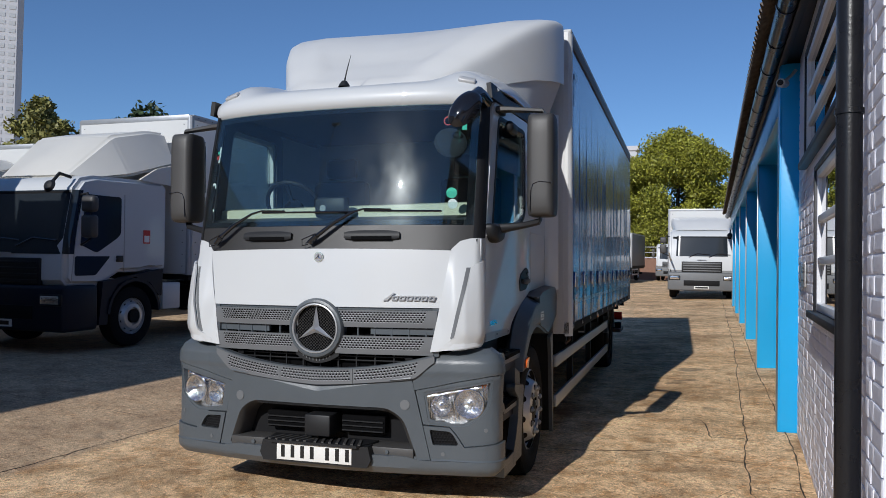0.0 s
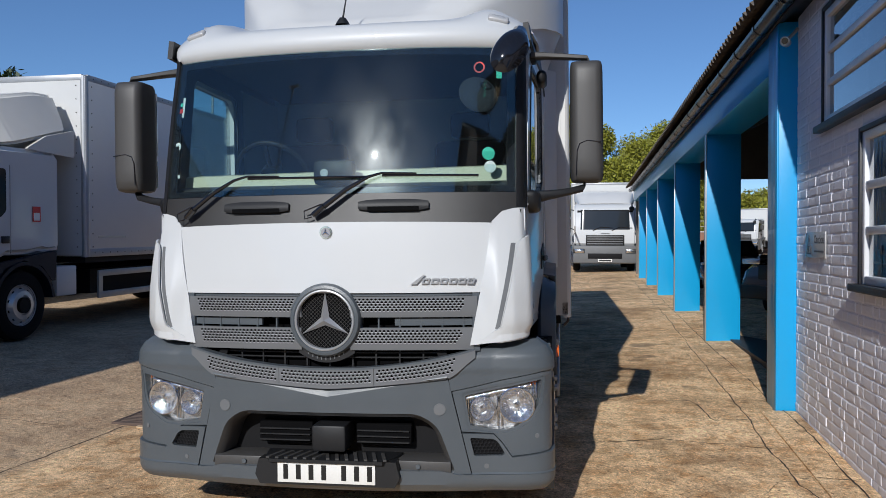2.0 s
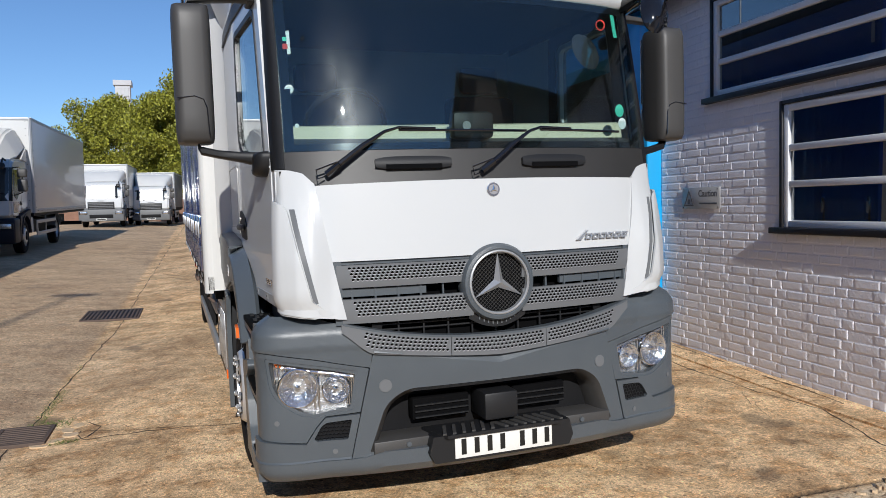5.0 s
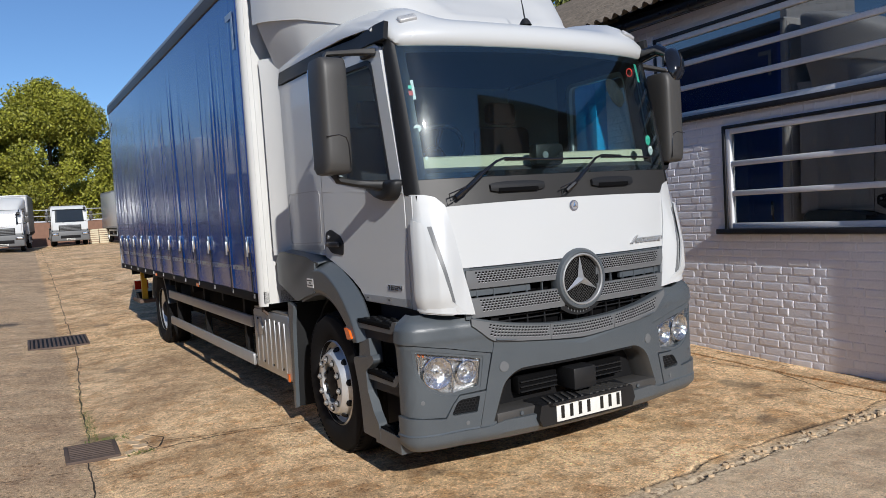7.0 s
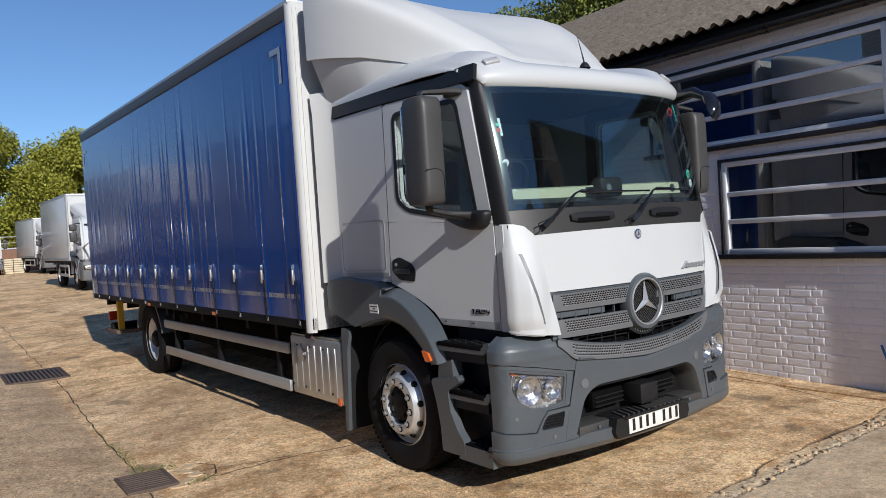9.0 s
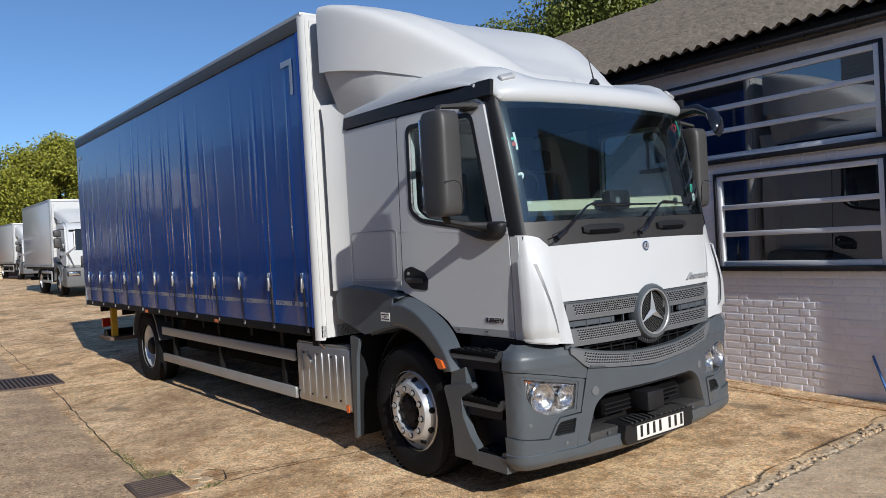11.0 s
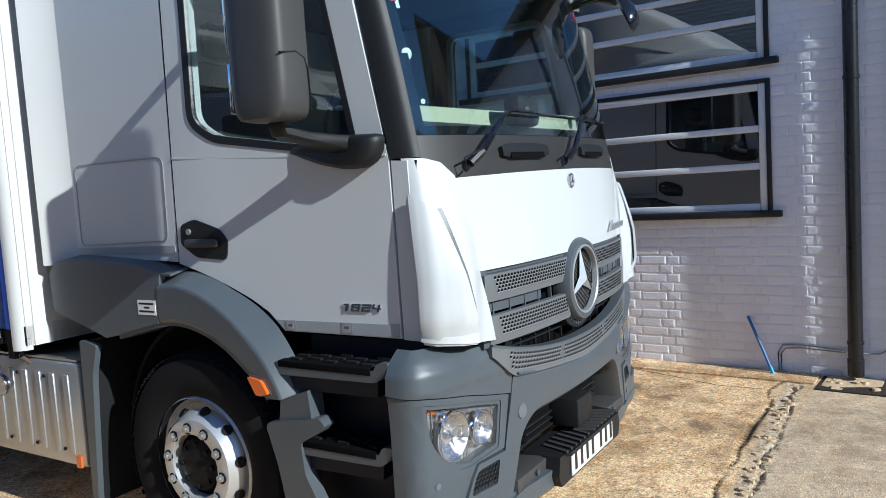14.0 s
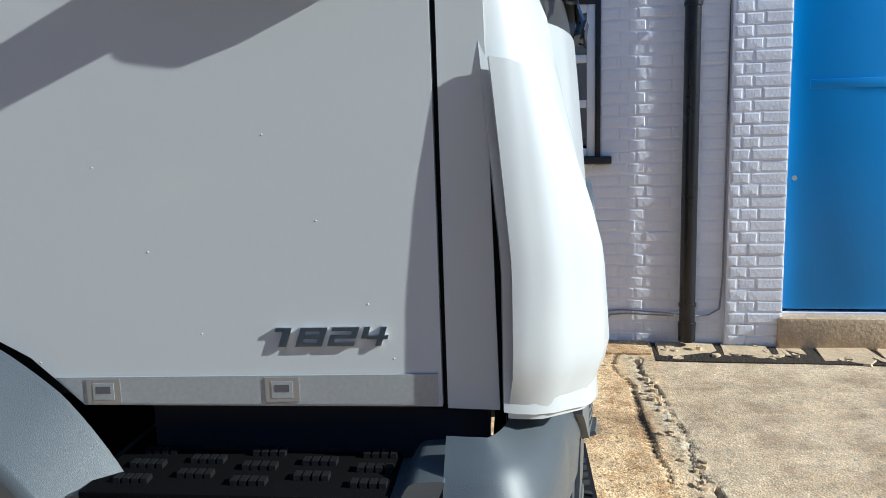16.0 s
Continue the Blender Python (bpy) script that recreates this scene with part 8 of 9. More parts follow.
def on_ground(x, y, yaw=0.0, span=6.0):
    """A pose on the sloping yard."""
    z0, z1 = ground_z(x, y + 1.4), ground_z(x, y + 1.4 + span)
    return pose(x, y, z0 - (z1 - z0) / span * 1.4, math.degrees(math.atan2(z1 - z0, span)), 0, yaw)


ren = other_lorry(on_ground(-10.0, 8.62, 0, 7.4), "white lorry with a dark blue bumper and riveted box body", w=1.17, cab_h=2.68, body_y=2.68, body_l=10.4, body_z=(1.13, 3.97), axles=(7.9, 9.3), sleeper=2.22, navy=True)
dc = part("hazard_decal", bx(1.176, 1.180, 1.62, 1.78, 1.66, 1.88), M_REDST, ren, "red and white warning decal")
part("decal_panel", bx(1.1795, 1.182, 1.64, 1.76, 1.68, 1.79), M_STICKER, dc)
part("weight_print", bx(1.2705, 1.273, 2.98, 3.72, 1.42, 1.455), M_SIGN, ren, "small row of dark print")
other_lorry(on_ground(-13.9, 8.9, 0, 7), "white lorry parked beside another with a moulded roof deflector", w=1.17, cab_h=2.72, body_y=2.68, body_l=9.0, body_z=(1.13, 3.60), axles=(7.6,), sleeper=2.22, navy=True)
other_lorry(on_ground(-9.60, 23.6, 0, 6), "white lorry with dark bumper parked behind another lorry", w=1.15, cab_h=2.62, body_y=2.4, body_l=10.6, body_z=(1.12, 3.9), axles=(6.6,), navy=True)
other_lorry(on_ground(-8.9, 47, 0, 6), "white box lorry parked far back in the yard", w=1.10, cab_h=2.55, body_l=7.0, body_z=(1.05, 3.6))
other_lorry(on_ground(-.36, 30.0, 1.0, 5), "white box lorry with a grey bumper parked at the workshop end", w=1.15, cab_h=2.62, body_w=1.28, body_y=2.0, body_l=6.0, body_z=(1.05, 3.52), axles=(5.0,), sleeper=1.78)
other_lorry(on_ground(-6.6, 52, -3, 5), "white lorry with dark curtain sides at the far end", w=1.05, cab_h=2.5, body_l=6.5, body_z=(1.0, 3.4), side_mat=M_GREYTRUCK, riveted=False)
other_lorry(on_ground(-2.75, 58.5, 2, 5), "white tractor cab with a grey bumper at the far wall", w=1.12, cab_h=2.75, body_w=1.0, body_y=2.4, body_l=3.0, body_z=(.9, 1.3), axles=(3.8,), fair=False, riveted=False)
other_lorry(on_ground(1.25, 53.5, 4, 5), "white box lorry with a roof deflector at the far end", w=1.05, cab_h=2.5, body_w=1.2, body_y=2.0, body_l=6.0, body_z=(1.0, 3.5), sleeper=1.8)
other_lorry(pose(9.6, 57, .9, 0, 0, -25), "white box lorry beyond the far workshop door", w=1.08, cab_h=2.5, body_l=5.5, body_z=(1.0, 3.3), fair=False, riveted=False)
other_lorry(pose(11.4, 49, .9, 0, 0, -65), "white lorry standing side-on outside the far workshop door", w=1.12, cab_h=2.7, body_l=6.5, body_z=(1.0, 3.6))

# a row backed up behind the camera, which shades the left of the yard
for x_, y_, len_, lab in ((-9.0, -6.9, 10.4, "white box lorry backed up beside the open yard"), (-11.65, -3.3, 7.9, "white box lorry backed up in the second row"), (-14.3, -3.3, 7.9, "white box lorry at the end of the second row")):
    other_lorry(pose(x_, y_, ground_z(x_, -2)), lab, w=1.10, cab_h=2.6, body_y=2.3, body_l=len_, body_z=(1.1, 3.85), axles=(6.6,), riveted=False)


# ---- cars in the workshop ----
def car(m, label, paint, h, l, w, chevron=False):
    e = thing("car", m, label, "car", "cars in the workshop")
    # y runs from the tail forward
    def fn(u, y):
        k = y / l
        top = lerp(k, [0, .03, .10, .22, .56, .73, .97, 1], [.80 * h, .92 * h, .985 * h, h, h * .99, .67 * h, .60 * h, .38 * h])
        bot = .22 * h
        a = 2 * math.pi * u
        c, s = math.cos(a), math.sin(a)
        hw = w / 2 * lerp(k, [0, .08, .9, 1], [.90, 1, .98, .85])
        x = hw * math.copysign(abs(c) ** .45, c)
        zc, rz = (top + bot) / 2, (top - bot) / 2
        z = zc + rz * math.copysign(abs(s) ** .55, s)
        if z > .62 * h:
            x *= 1 - .22 * (z - .62 * h) / (.38 * h)
        return (x, y, z)
    bm = bmesh.new()
    ys = [l * t for t in (0, .015, .05, .10, .18, .3, .45, .6, .7, .8, .92, .98, 1)]
    rows = [[bm.verts.new(fn(i / 28, y)) for i in range(28)] for y in ys]
    for a, b in zip(rows, rows[1:]):
        for i in range(28):
            bm.faces.new((a[i], a[(i + 1) % 28], b[(i + 1) % 28], b[i]))
    bm.faces.new(rows[0]); bm.faces.new(rows[-1])
    body = part("body", bm, paint, e)
    part("rear_window", box(bmesh.new(), -w * .36, w * .36, .02, .10, .66 * h, .90 * h, bevel=.03), M_DARKGLASS, body)
    part("rear_bumper", box(bmesh.new(), -w * .46, w * .46, -.07, .15, .24 * h, .40 * h, bevel=.05), M_BLACKP, body)
    part("number_plate", bx(-.26, .26, -.082, -.065, .42 * h, .42 * h + .11), M_YELLOW, body)
    for sd in (-1, 1):
        part("tail_lamp", box(bmesh.new(), *sorted((sd * w * .30, sd * w * .47)), -.03, .12, .52 * h, .62 * h, bevel=.02), M_RED, body)
        part("side_window", bx(*sorted((sd * w * .42, sd * w * .452)), l * .16, l * .60, .66 * h, .88 * h), M_DARKGLASS, body)
        for ya in (l * .2, l * .8):
            mm = Matrix.Translation((sd * w * .47, ya, .33)) @ Matrix.Rotation(sd * math.pi / 2, 4, "Y")
            wh = part("wheel", lathe(bmesh.new(), [(.22, -.2), (.33, -.18), (.33, -.03), (.30, 0), (.22, -.01)], mm, 28), M_TYRE, e)
            part("rim", lathe(bmesh.new(), [(.225, -.01), (.19, -.04), (.05, -.02), (0, -.015)], mm, 28), M_RIM, wh)
        part("headlamp", box(bmesh.new(), *sorted((sd * w * .24, sd * w * .452)), l * .935, l * .985, .545 * h, .60 * h, bevel=.02), M_BOWL, body)
        part("door_mirror", box(bmesh.new(), *sorted((sd * w * .47, sd * w * .60)), l * .60, l * .635, .64 * h, .72 * h, bevel=.02), paint, body)
        part("sill_trim", box(bmesh.new(), *sorted((sd * w * .46, sd * w * .505)), l * .26, l * .74, .20 * h, .28 * h, bevel=.015), M_CHROME if not chevron else M_BLACKP, body)
    slope = lambda k: lerp(k, [.56, .73], [.975 * h, .675 * h])
    bm = bmesh.new()
    V = [bm.verts.new((sx * w * (.37 if k < .6 else .42), l * k + dy, slope(k) + dz)) for dy, dz in ((0, 0), (.02, .03)) for k, sx in ((.575, -1), (.575, 1), (.722, 1), (.722, -1))]
    for f in ((0, 1, 2, 3), (7, 6, 5, 4), (0, 4, 5, 1), (1, 5, 6, 2), (2, 6, 7, 3), (3, 7, 4, 0)):
        bm.faces.new([V[i] for i in f])
    part("windscreen", bm, M_DARKGLASS, body)
    part("front_grille", box(bmesh.new(), -w * .22, w * .22, l * .975, l * 1.005, .40 * h, .54 * h, bevel=.02), M_BLACKP, body)
    part("front_bumper", box(bmesh.new(), -w * .44, w * .44, l * .95, l * 1.012, .20 * h, .34 * h, bevel=.04), M_BLACKP, body)
    if chevron:
        for k in range(7):
            xa = -w * .40 + k * w * .115
            part("chevron_stripe", bx(xa, xa + w * .105, -.020, .02, .42 * h, .64 * h), (M_RED, M_YELLOW)[k % 2], body)
    return e


car(pose(5.97, 17.2, .22, 0, 0, 125), "dark grey off-road car standing in the open bay", M_CARPAINT, 1.80, 4.6, 1.95)
car(pose(2.75, 24.6, .22, 0, 0, 178), "dark small car facing out in a shaded bay", M_CARPAINT, 1.50, 4.0, 1.75)
car(pose(2.35, 11.35, .22, 0, 0, -88), "white car with red and yellow stripes across its tail", M_SILVERCAR, 1.50, 4.0, 1.75, True)
for yy, xx in ((19.5, 5.8), (24, 4.5)):
    rk = thing("storage_rack", pose(xx + 3, yy, .22), "dark steel storage rack against the workshop wall", "rack")
    for a in (0, 1.6):
        for b in (0, .5):
            part("upright", bx(b, b + .05, a, a + .05, 0, 1.9), M_CHASSIS, rk)
    for z in (.3, .9, 1.5):
        part("shelf", bx(-.02, .57, 0, 1.65, z, z + .04), M_CHASSIS, rk)
ps = thing("closed_parasol", pose(8.15, 40.5, .85), "closed red parasol beyond the workshop", "parasol")
part("canopy", lathe(bmesh.new(), [(.04, 1.0), (.15, 1.15), (.14, 1.8), (.06, 2.4), (.0, 2.45)], Matrix.Identity(4), 12), M_REDFAB, ps)
part("pole", cyl(bmesh.new(), (0, 0, 0), (0, 0, 1), .03, 1.1, 10), M_SILVER, ps)


# ---- trees ----
def tree(m, label, height, spread, n, leaf_mat, seed, leaf=.22, trunk_h=.32, conical=False):
    e = thing("tree", m, label, "tree", "trees beyond the yard")
    r = random.Random(seed)
    bm = bmesh.new()
    th = height * trunk_h
    tube(bm, [(0, 0, -.3), (.05, 0, th * .5), (-.05, .1, th), (.1, 0, height * .62), (0, .05, height * .86)], [height * .030, height * .024, height * .020, height * .011, height * .003], 10)
    tips = []
    for k in range(26):
        z = th * .85 + (height * .86 - th) * r.random()
        a = r.uniform(0, 6.283)
        reach = spread * r.uniform(.55, .95) * (1 - .55 * max(0, (z - th) / (height - th)) ** (1 if conical else 2))
        p0 = Vector((0, 0, z)); p1 = p0 + Vector((math.cos(a) * reach * .5, math.sin(a) * reach * .5, reach * .18)); p2 = p0 + Vector((math.cos(a) * reach, math.sin(a) * reach, reach * r.uniform(.1, .5)))
        tube(bm, [p0, p1, p2], [height * .008, height * .005, height * .0015], 6)
        tips += [p1, p2, (p1 + p2) / 2]
    part("trunk", bm, M_BARK, e)
    # clumps round the limbs, each a cloud of single leaves
    cl = []
    for k in range(150):
        if k < len(tips):
            c = tips[k]
        else:
            u = r.random() ** .8
            z = th * .9 + (height - th) * u
            prof = math.sin(math.pi * min(1, .12 + u * .92)) ** .6 if not conical else (1 - u) ** .8 + .05
            a = r.uniform(0, 6.283)
            rad = spread * prof * r.random() ** .35
            c = Vector((math.cos(a) * rad, math.sin(a) * rad, z))
        cl.append((c, spread * r.uniform(.15, .30)))
    V, F = [], []
    for k in range(n):
        c, s = cl[r.randrange(len(cl))]
        d = Vector((r.gauss(0, 1), r.gauss(0, 1), r.gauss(0, .8)))
        p = c + d.normalized() * s * r.random() ** .45
        if p.z < th * .6:
            continue
        a, b = Vector((r.gauss(0, 1), r.gauss(0, 1), r.gauss(0, 1))).normalized(), Vector((r.gauss(0, 1), r.gauss(0, 1), r.gauss(0, .6))).normalized()
        b = (b - a * a.dot(b)).normalized()
        L = leaf * r.uniform(.6, 1.3)
        i = len(V)
        V += [tuple(p - a * L), tuple(p + b * L * .55), tuple(p + a * L), tuple(p - b * L * .55)]
        F.append((i, i + 1, i + 2, i + 3))
    me = bpy.data.meshes.new("crown")
    me.from_pydata(V, [], F)
    me.materials.append(leaf_mat)
    cr = new("crown", me)
    cr.parent = e
    return e


TREES = [
    (-3.2, 76, 13.4, 6.6, 170000, 1, "broad plane tree with yellowing green leaves"),
    (6.5, 78, 11.6, 6.2, 90000, 2, "plane tree with yellowing leaves behind the workshop"),
    (15, 74, 5.0, 4.4, 42000, 3, "plane tree with yellowing leaves behind the workshop"),
    (-11.5, 84, 11.5, 6.0, 80000, 4, "plane tree at the end of the yard"),
    (19.5, 68, 4.9, 4.0, 20000, 21, "tree seen through the workshop"),
    (12, 70, 4.7, 3.8, 16000, 22, "tree seen through the workshop"),
    (26, 60, 13.0, 6.0, 24000, 5, "tree behind the workshop roof"),
]
for x, y, h, sp, n, sd_, lb in TREES:
    tree(pose(x, y, ground_z(x, y)), lb, h, sp, n, M_LEAF, sd_, .135, .16)
tree(pose(18.5, 22, .4), "leafy tree rising behind the workshop roof", 12.5, 6.0, 150000, M_LEAFNEAR, 8, .085)
tree(pose(21, 33, .4), "leafy tree rising behind the workshop roof", 12.5, 6.0, 110000, M_LEAFNEAR, 9, .10)
tree(pose(-39, 45, .2), "dark evergreen tree beyond the lorries", 12.6, 4.4, 14000, M_LEAFDK, 6, .22, .3, True)
tree(pose(-50, 46, .2), "tall narrow tree beyond the lorries", 14.2, 3.2, 16000, M_LEAFMID, 7, .22)
tree(pose(-46, 60, .2), "dark tree beyond the lorries", 11.6, 3.4, 12000, M_LEAFMID, 17, .24)

# ---- distance ----
bw = struct(new("boundary_wall"), "low brown brick boundary wall with a fence", "wall")
part("wall", bx(-30, 22, 66, 66.3, .5, 2.6), M_REDBRICK, bw)
part("coping", bx(-30, 22, 65.95, 66.35, 2.6, 2.7), M_TOWER, bw)
for k in range(27):
    part("fence_post", bx(-30 + 2 * k, -29.93 + 2 * k, 66.1, 66.17, 2.7, 3.6), M_SIGN, bw)
part("fence_rail", bx(-30, 22, 66.11, 66.16, 3.5, 3.56), M_SIGN, bw)
part("fence_rail", bx(-30, 22, 66.11, 66.16, 3.05, 3.10), M_SIGN, bw)
for xx in (-1.2, -.55):
    pl = thing("pallet_stack", pose(xx, 60.5, ground_z(xx, 60.5)), "stack of pale wooden pallets by the far wall", "pallet")
    for k in range(7):
        part("pallet", bx(-.3, .3, -.5, .5, .15 * k, .15 * k + .11), M_CREAM, pl)
fl = thing("far_building", pose(-16, 96, .8), "distant brown brick building with a flat roof", "building")
part("wall", bx(-14, 14, 0, 10, 0, 5.6), M_REDBRICK, fl)
part("roof", bx(-14.2, 14.2, -.2, 10.2, 5.6, 5.9), M_TOWER, fl)
for k in range(9):
    part("window", bx(-12.6 + 3 * k, -11.0 + 3 * k, -.04, .02, 2.0, 3.8), M_DARKGLASS, fl)


def tower(m, w, d, h, floors, cols, label):
    e = thing("tower_block", m, label, "building")
    part("wall", bx(-w / 2, w / 2, 0, d, 0, h), M_TOWER, e)
    part("parapet", bx(-w / 2 - .4, w / 2 + .4, -.4, d + .4, h, h + 1.2), M_TOWER, e)
    bm = bmesh.new()
    for f in range(floors):
        for c in range(cols):
            x = -w / 2 + w * (c + .5) / cols
            z = h * (f + .35) / floors
            box(bm, x - w / cols * .32, x + w / cols * .32, -.15, .1, z, z + h / floors * .5)
    tagged(part("window", bm, M_CLAD, e), kind="stuff")
    return e


tower(pose(-279, 226, 0, 0, 0, 42), 26, 20, 128, 40, 7, "grey high-rise tower block on the skyline")
tower(pose(-20.5, 205, 0, 0, 0, 0), 3.4, 3.4, 33, 8, 2, "slim white tower far behind the trees")


def street_lamp(m, h, label):
    e = thing("street_lamp", m, label, "street lamp")
    part("pole", tube(bmesh.new(), [(0, 0, -.2), (0, 0, h * .5), (0, 0, h)], [.07, .055, .04], 12), M_SIGN, e)
    part("head", box(bmesh.new(), -.35, .35, -.12, .12, h, h + .09, bevel=.02), M_SIGN, e)
    return e


street_lamp(pose(-17, 31.3, .4), 10.4, "tall grey lamp post beyond the lorries")
street_lamp(pose(-9.2, -7.6, -.05), 12.4, "tall grey lamp mast behind the camera")

# buildings that close the yard behind the camera and to the side
sb = struct(new("building_south"), "brown brick gabled building across the yard", "building")
bm = prism(bmesh.new(), [(-7.5, -.3), (9, -.3), (9, 4.2), (.8, 8.0), (-7.5, 4.2)], "y", -22, -14.5)
part("wall", bm, M_REDBRICK, sb, smooth=False)
bm = bmesh.new()
for a, b in (((-8.0, 4.05), (.8, 8.15)), ((9.5, 4.05), (.8, 8.15))):
    grid_solid(lambda u, v: (a[0] + (b[0] - a[0]) * u, v, a[1] + (b[1] - a[1]) * u + .02), lin(0, 1, 2), [-22.4, -14.1], .12, bm)
part("roof", bm, M_ROOF, sb)
for k in range(3):
    part("window", bx(-6 + 4.5 * k, -4 + 4.5 * k, -14.52, -14.44, 1.2, 3.0), M_DARKGLASS, sb)
bk_ = struct(new("building_tall"), "tall brown brick block joined to the workshop", "building")
part("wall", prism(bmesh.new(), [(-5.0, 3.3), (-.7, 3.3), (-.7, 5.6), (-2.85, 7.0), (-5.0, 5.6)], "x", .74, 6.5), M_REDBRICK, bk_, smooth=False)
bm = bmesh.new()
for a, b in ((-5.3, -2.85), (-.4, -2.85)):
    grid_solid(lambda u, v: (v, a + (b - a) * u, 5.42 + 1.70 * u), lin(0, 1, 2), [.55, 6.6], .08, bm)
part("roof", bm, M_ROOF, bk_)
part("window", bx(.70, .76, -3.5, -2.3, 4.1, 5.2), M_DARKGLASS, bk_)
wbd = struct(new("building_west"), "grey metal-clad warehouse along the yard's other side", "building")
part("wall", bx(-40, -27, -34, 20, -.3, 10.2), M_CLAD, wbd)
bm = bmesh.new()
for k in range(52):
    box(bm, -26.99, -26.94, -34, 20, .4 + .19 * k, .50 + .19 * k)
part("cladding_rib", bm, M_CLAD, wbd, smooth=False)
for k in range(11):
    part("window", bx(-26.96, -26.90, -32 + 4.6 * k, -29.2 + 4.6 * k, 3.9, 5.2), M_DARKGLASS, wbd)
part("fascia", bx(-27.1, -26.85, -34.1, 20.1, 10.0, 10.6), M_TOWER, wbd)

# ---- brickwork of the painted wall: header and stretcher courses ----
def brick_mesh(length, seed):
    """A painted brick with worn arrises, its face at x = 0 towards -x."""
    r = random.Random(seed)
    h, b = .0675, .0095
    me = bpy.data.meshes.new("brick")
    q = lambda s: s + r.uniform(-.0010, .0010)
    V = [(.022, 0, 0), (.022, length, 0), (.022, length, h), (.022, 0, h),
         (q(.0012), q(0), q(.0)), (q(.0012), q(length), q(0)), (q(.0012), q(length), q(h)), (q(.0012), q(0), q(h)),
         (q(-.0015), q(b), q(b)), (q(-.0015), q(length - b), q(b)), (q(-.0015), q(length - b), q(h - b)), (q(-.0015), q(b), q(h - b)),
         (q(-.0015), q(length / 2), q(h / 2))]
    F = [(0, 4, 5, 1), (1, 5, 6, 2), (2, 6, 7, 3), (3, 7, 4, 0), (4, 8, 9, 5), (5, 9, 10, 6), (6, 10, 11, 7), (7, 11, 8, 4), (8, 12, 9), (9, 12, 10), (10, 12, 11), (11, 12, 8)]
    me.from_pydata(V, [], F)
    me.materials.append(M_BRICK)
    me.validate()
    bm = bmesh.new(); bm.from_mesh(me)
    bmesh.ops.recalc_face_normals(bm, faces=bm.faces[:])
    bm.to_mesh(me); bm.free()
    me.shade_flat()
    return me


STRETCH = [brick_mesh(.215, 100 + k) for k in range(5)]
HEADER = [brick_mesh(.1025, 200 + k) for k in range(4)]
CUTS = {}


def cut_mesh(l):
    k = max(.03, round(l / .02) * .02)
    if k not in CUTS:
        CUTS[k] = brick_mesh(k, int(k * 1000))
    return CUTS[k], k


def courses(y0, y1, z0, z1, holes, shift):
    """Places (y, z, length) of the bricks in courses, cut at openings."""
    out = []
    z, row = z0, 0
    while z + .06 < z1:
        y = y0 - (.17 if row % 2 else 0) + shift
        k = row % 2
        while y < y1:
            l = .215 if k % 2 == 0 else .1025
            a, b = max(y, y0), min(y + l, y1)
            segs = [(a, b)] if b - a > .025 else []
            for ha, hb, hc, hd in holes:
                if z + .065 > hc and z < hd:
                    ns = []
                    for a_, b_ in segs:
                        if b_ <= ha or a_ >= hb:
                            ns.append((a_, b_))
                        else:
                            if ha - a_ > .025: ns.append((a_, ha))
                            if b_ - hb > .025: ns.append((hb, b_))
                    segs = ns
            out += [(a_, z, b_ - a_) for a_, b_ in segs]
            y += l + .0105
            k += 1
        z += .0755
        row += 1
    return out


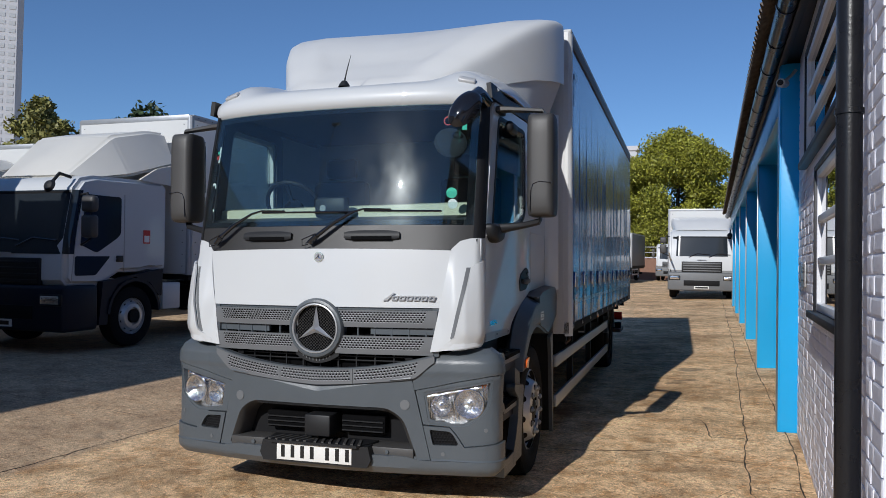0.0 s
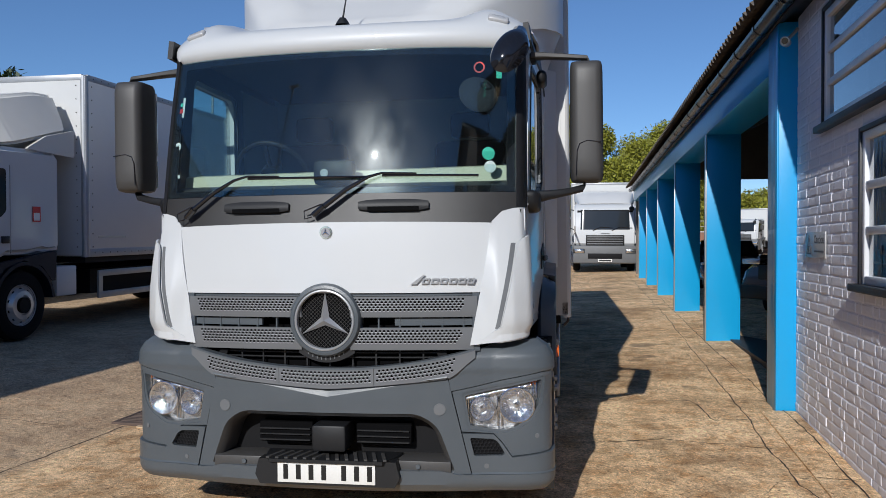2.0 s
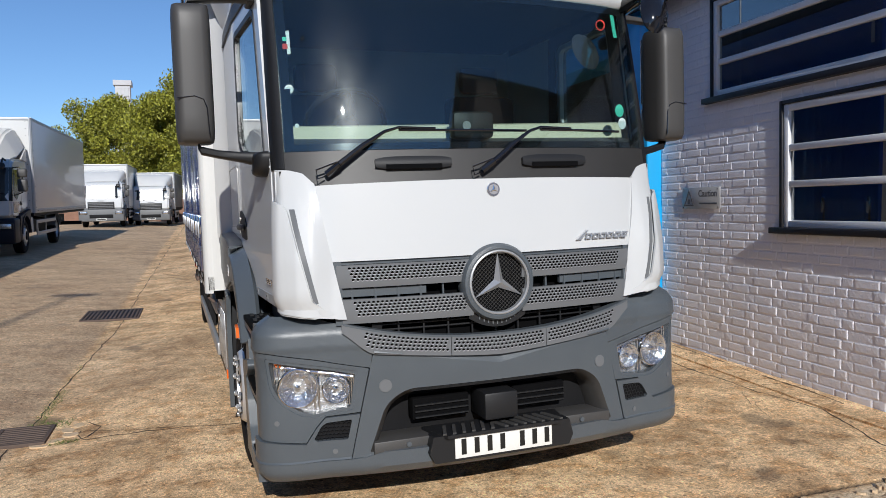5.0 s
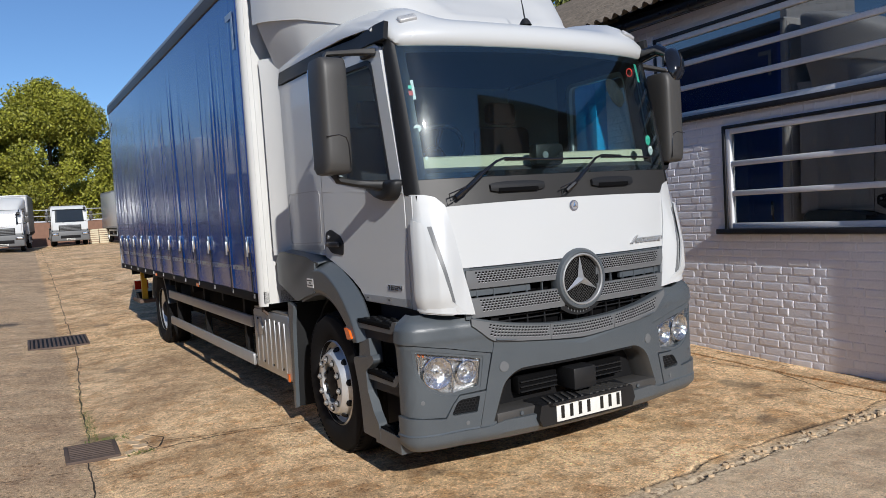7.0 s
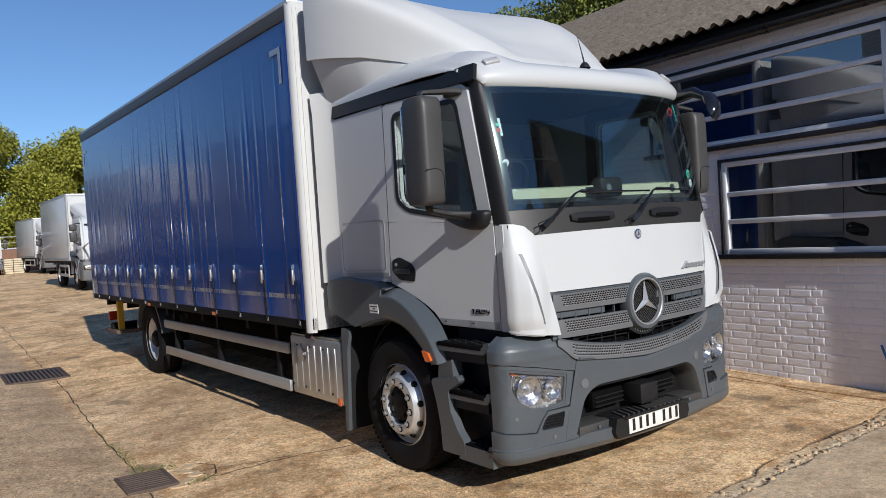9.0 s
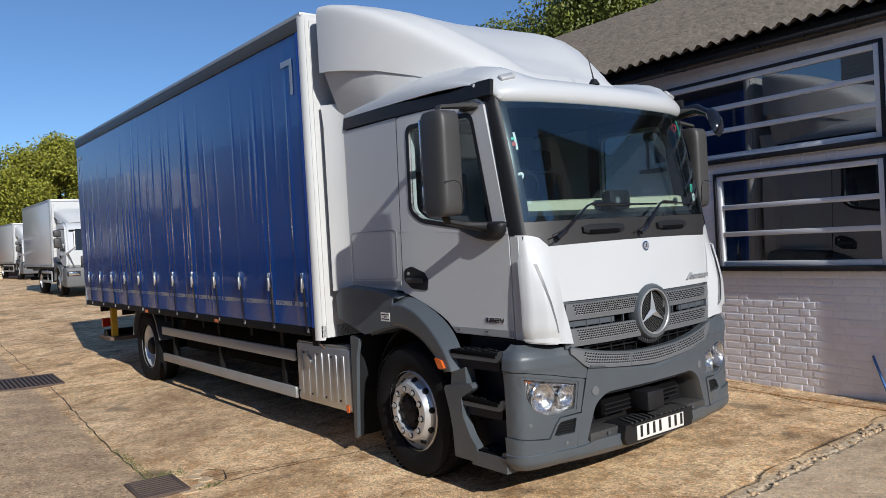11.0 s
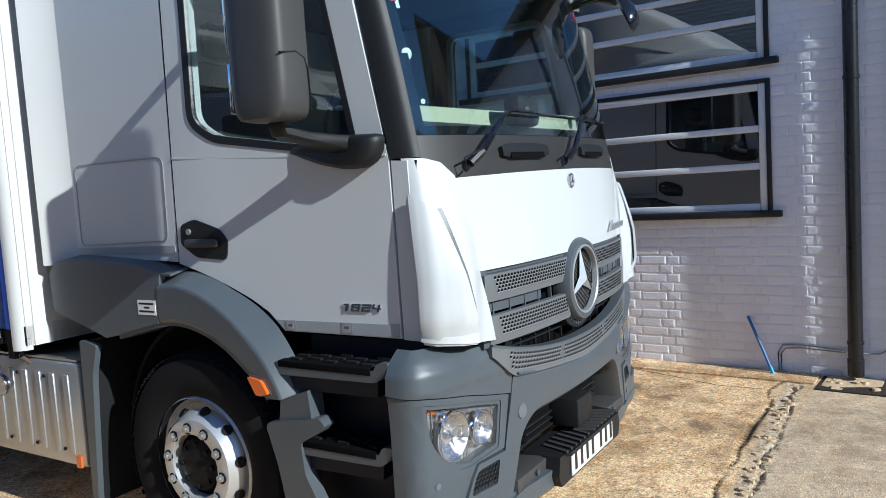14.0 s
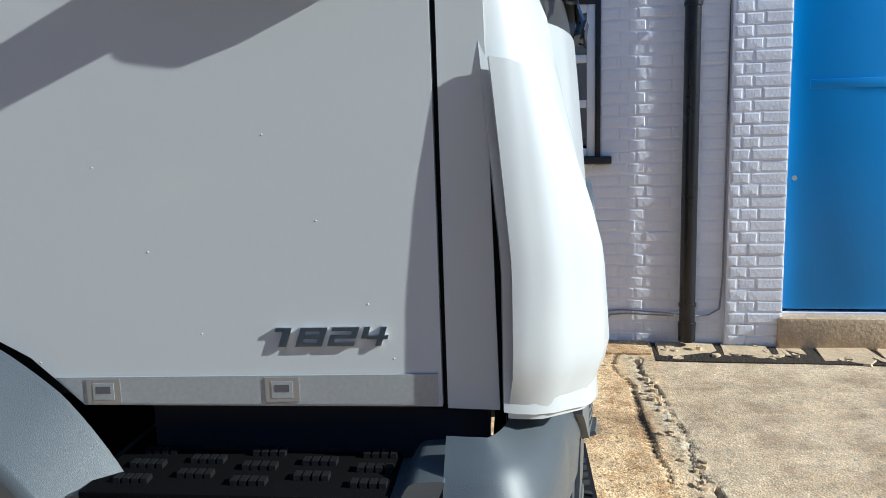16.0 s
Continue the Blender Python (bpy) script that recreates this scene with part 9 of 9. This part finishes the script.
def lay(parent, x, places, limit_fn):
    rnd_ = random.Random(31)
    singles, rest = 0, []
    for y, z, l in places:
        if limit_fn(y, z) and singles < 300:
            if abs(l - .215) < .004:
                me, k = rnd_.choice(STRETCH), .215
            elif abs(l - .1025) < .004:
                me, k = rnd_.choice(HEADER), .1025
            else:
                me, k = cut_mesh(l)
            ob = new("brick", me)
            ob.parent = parent
            ob.location = (x + rnd_.uniform(-.0022, .0022), y + rnd_.uniform(-.002, .002), z + rnd_.uniform(-.002, .002))
            ob.scale = (1, l / k, 1)
            ob.rotation_euler = (rnd_.uniform(-.010, .010), rnd_.uniform(-.022, .022), rnd_.uniform(-.010, .006))
            singles += 1
        else:
            rest.append((y, z, l))
    V, F = [], []
    for y, z, l in rest:
        src = rnd_.choice(STRETCH)
        dx, t1, t2 = rnd_.uniform(-.0022, .0022), rnd_.uniform(-.010, .006), rnd_.uniform(-.022, .022)
        i = len(V)
        V += [(x + v.co.x + dx + t1 * (v.co.y / .215 - .5) * l + t2 * (v.co.z - .033), y + v.co.y / .215 * l if abs(l - .215) > .004 else y + v.co.y, z + v.co.z) for v in src.vertices]
        F += [tuple(i + a for a in p.vertices) for p in src.polygons]
    if V:
        me = bpy.data.meshes.new("brick_rest")
        me.from_pydata(V, [], F)
        me.materials.append(M_BRICK)
        me.shade_flat()
        ob = new("brick_rest", me)
        ob.parent = parent
        tagged(ob, kind="stuff")


# the painted wall with all that is fixed to it or lies along its foot runs slightly off the line of the columns
TURNED = Matrix.Translation((.69, 6.0, 0)) @ Matrix.Rotation(radians(-1.75), 4, "Z") @ Matrix.Translation((-.69, -6.0, 0))
for ob in [o for o in scene.objects if o.parent is None]:
    if ob.name.split(".")[0] in ("wall_west", "pier", "window_1", "window_2", "door_1", "doorstep", "downpipe", "caution_sign", "wall_cable", "blue_pole", "soil_strip", "kerb_strip") or ob.get("category") == "slab":
        ob.matrix_world = TURNED @ ob.matrix_basis

grow = lambda h, a: (h[0] - a, h[1] + a, h[2] - a, h[3] + a)
lay(wall_west, WALL, courses(3.262, Y1 - .006, .045, EAVE - .01, [grow(LOW, .024), grow(UP, .024)], .0), lambda y, z: z < 1.2 and y < 7.2)
lay(pier, WALL - .056, courses(PIER[0] + .003, PIER[1] - .003, .045, EAVE - .01, [], .0), lambda y, z: z < 2.6)
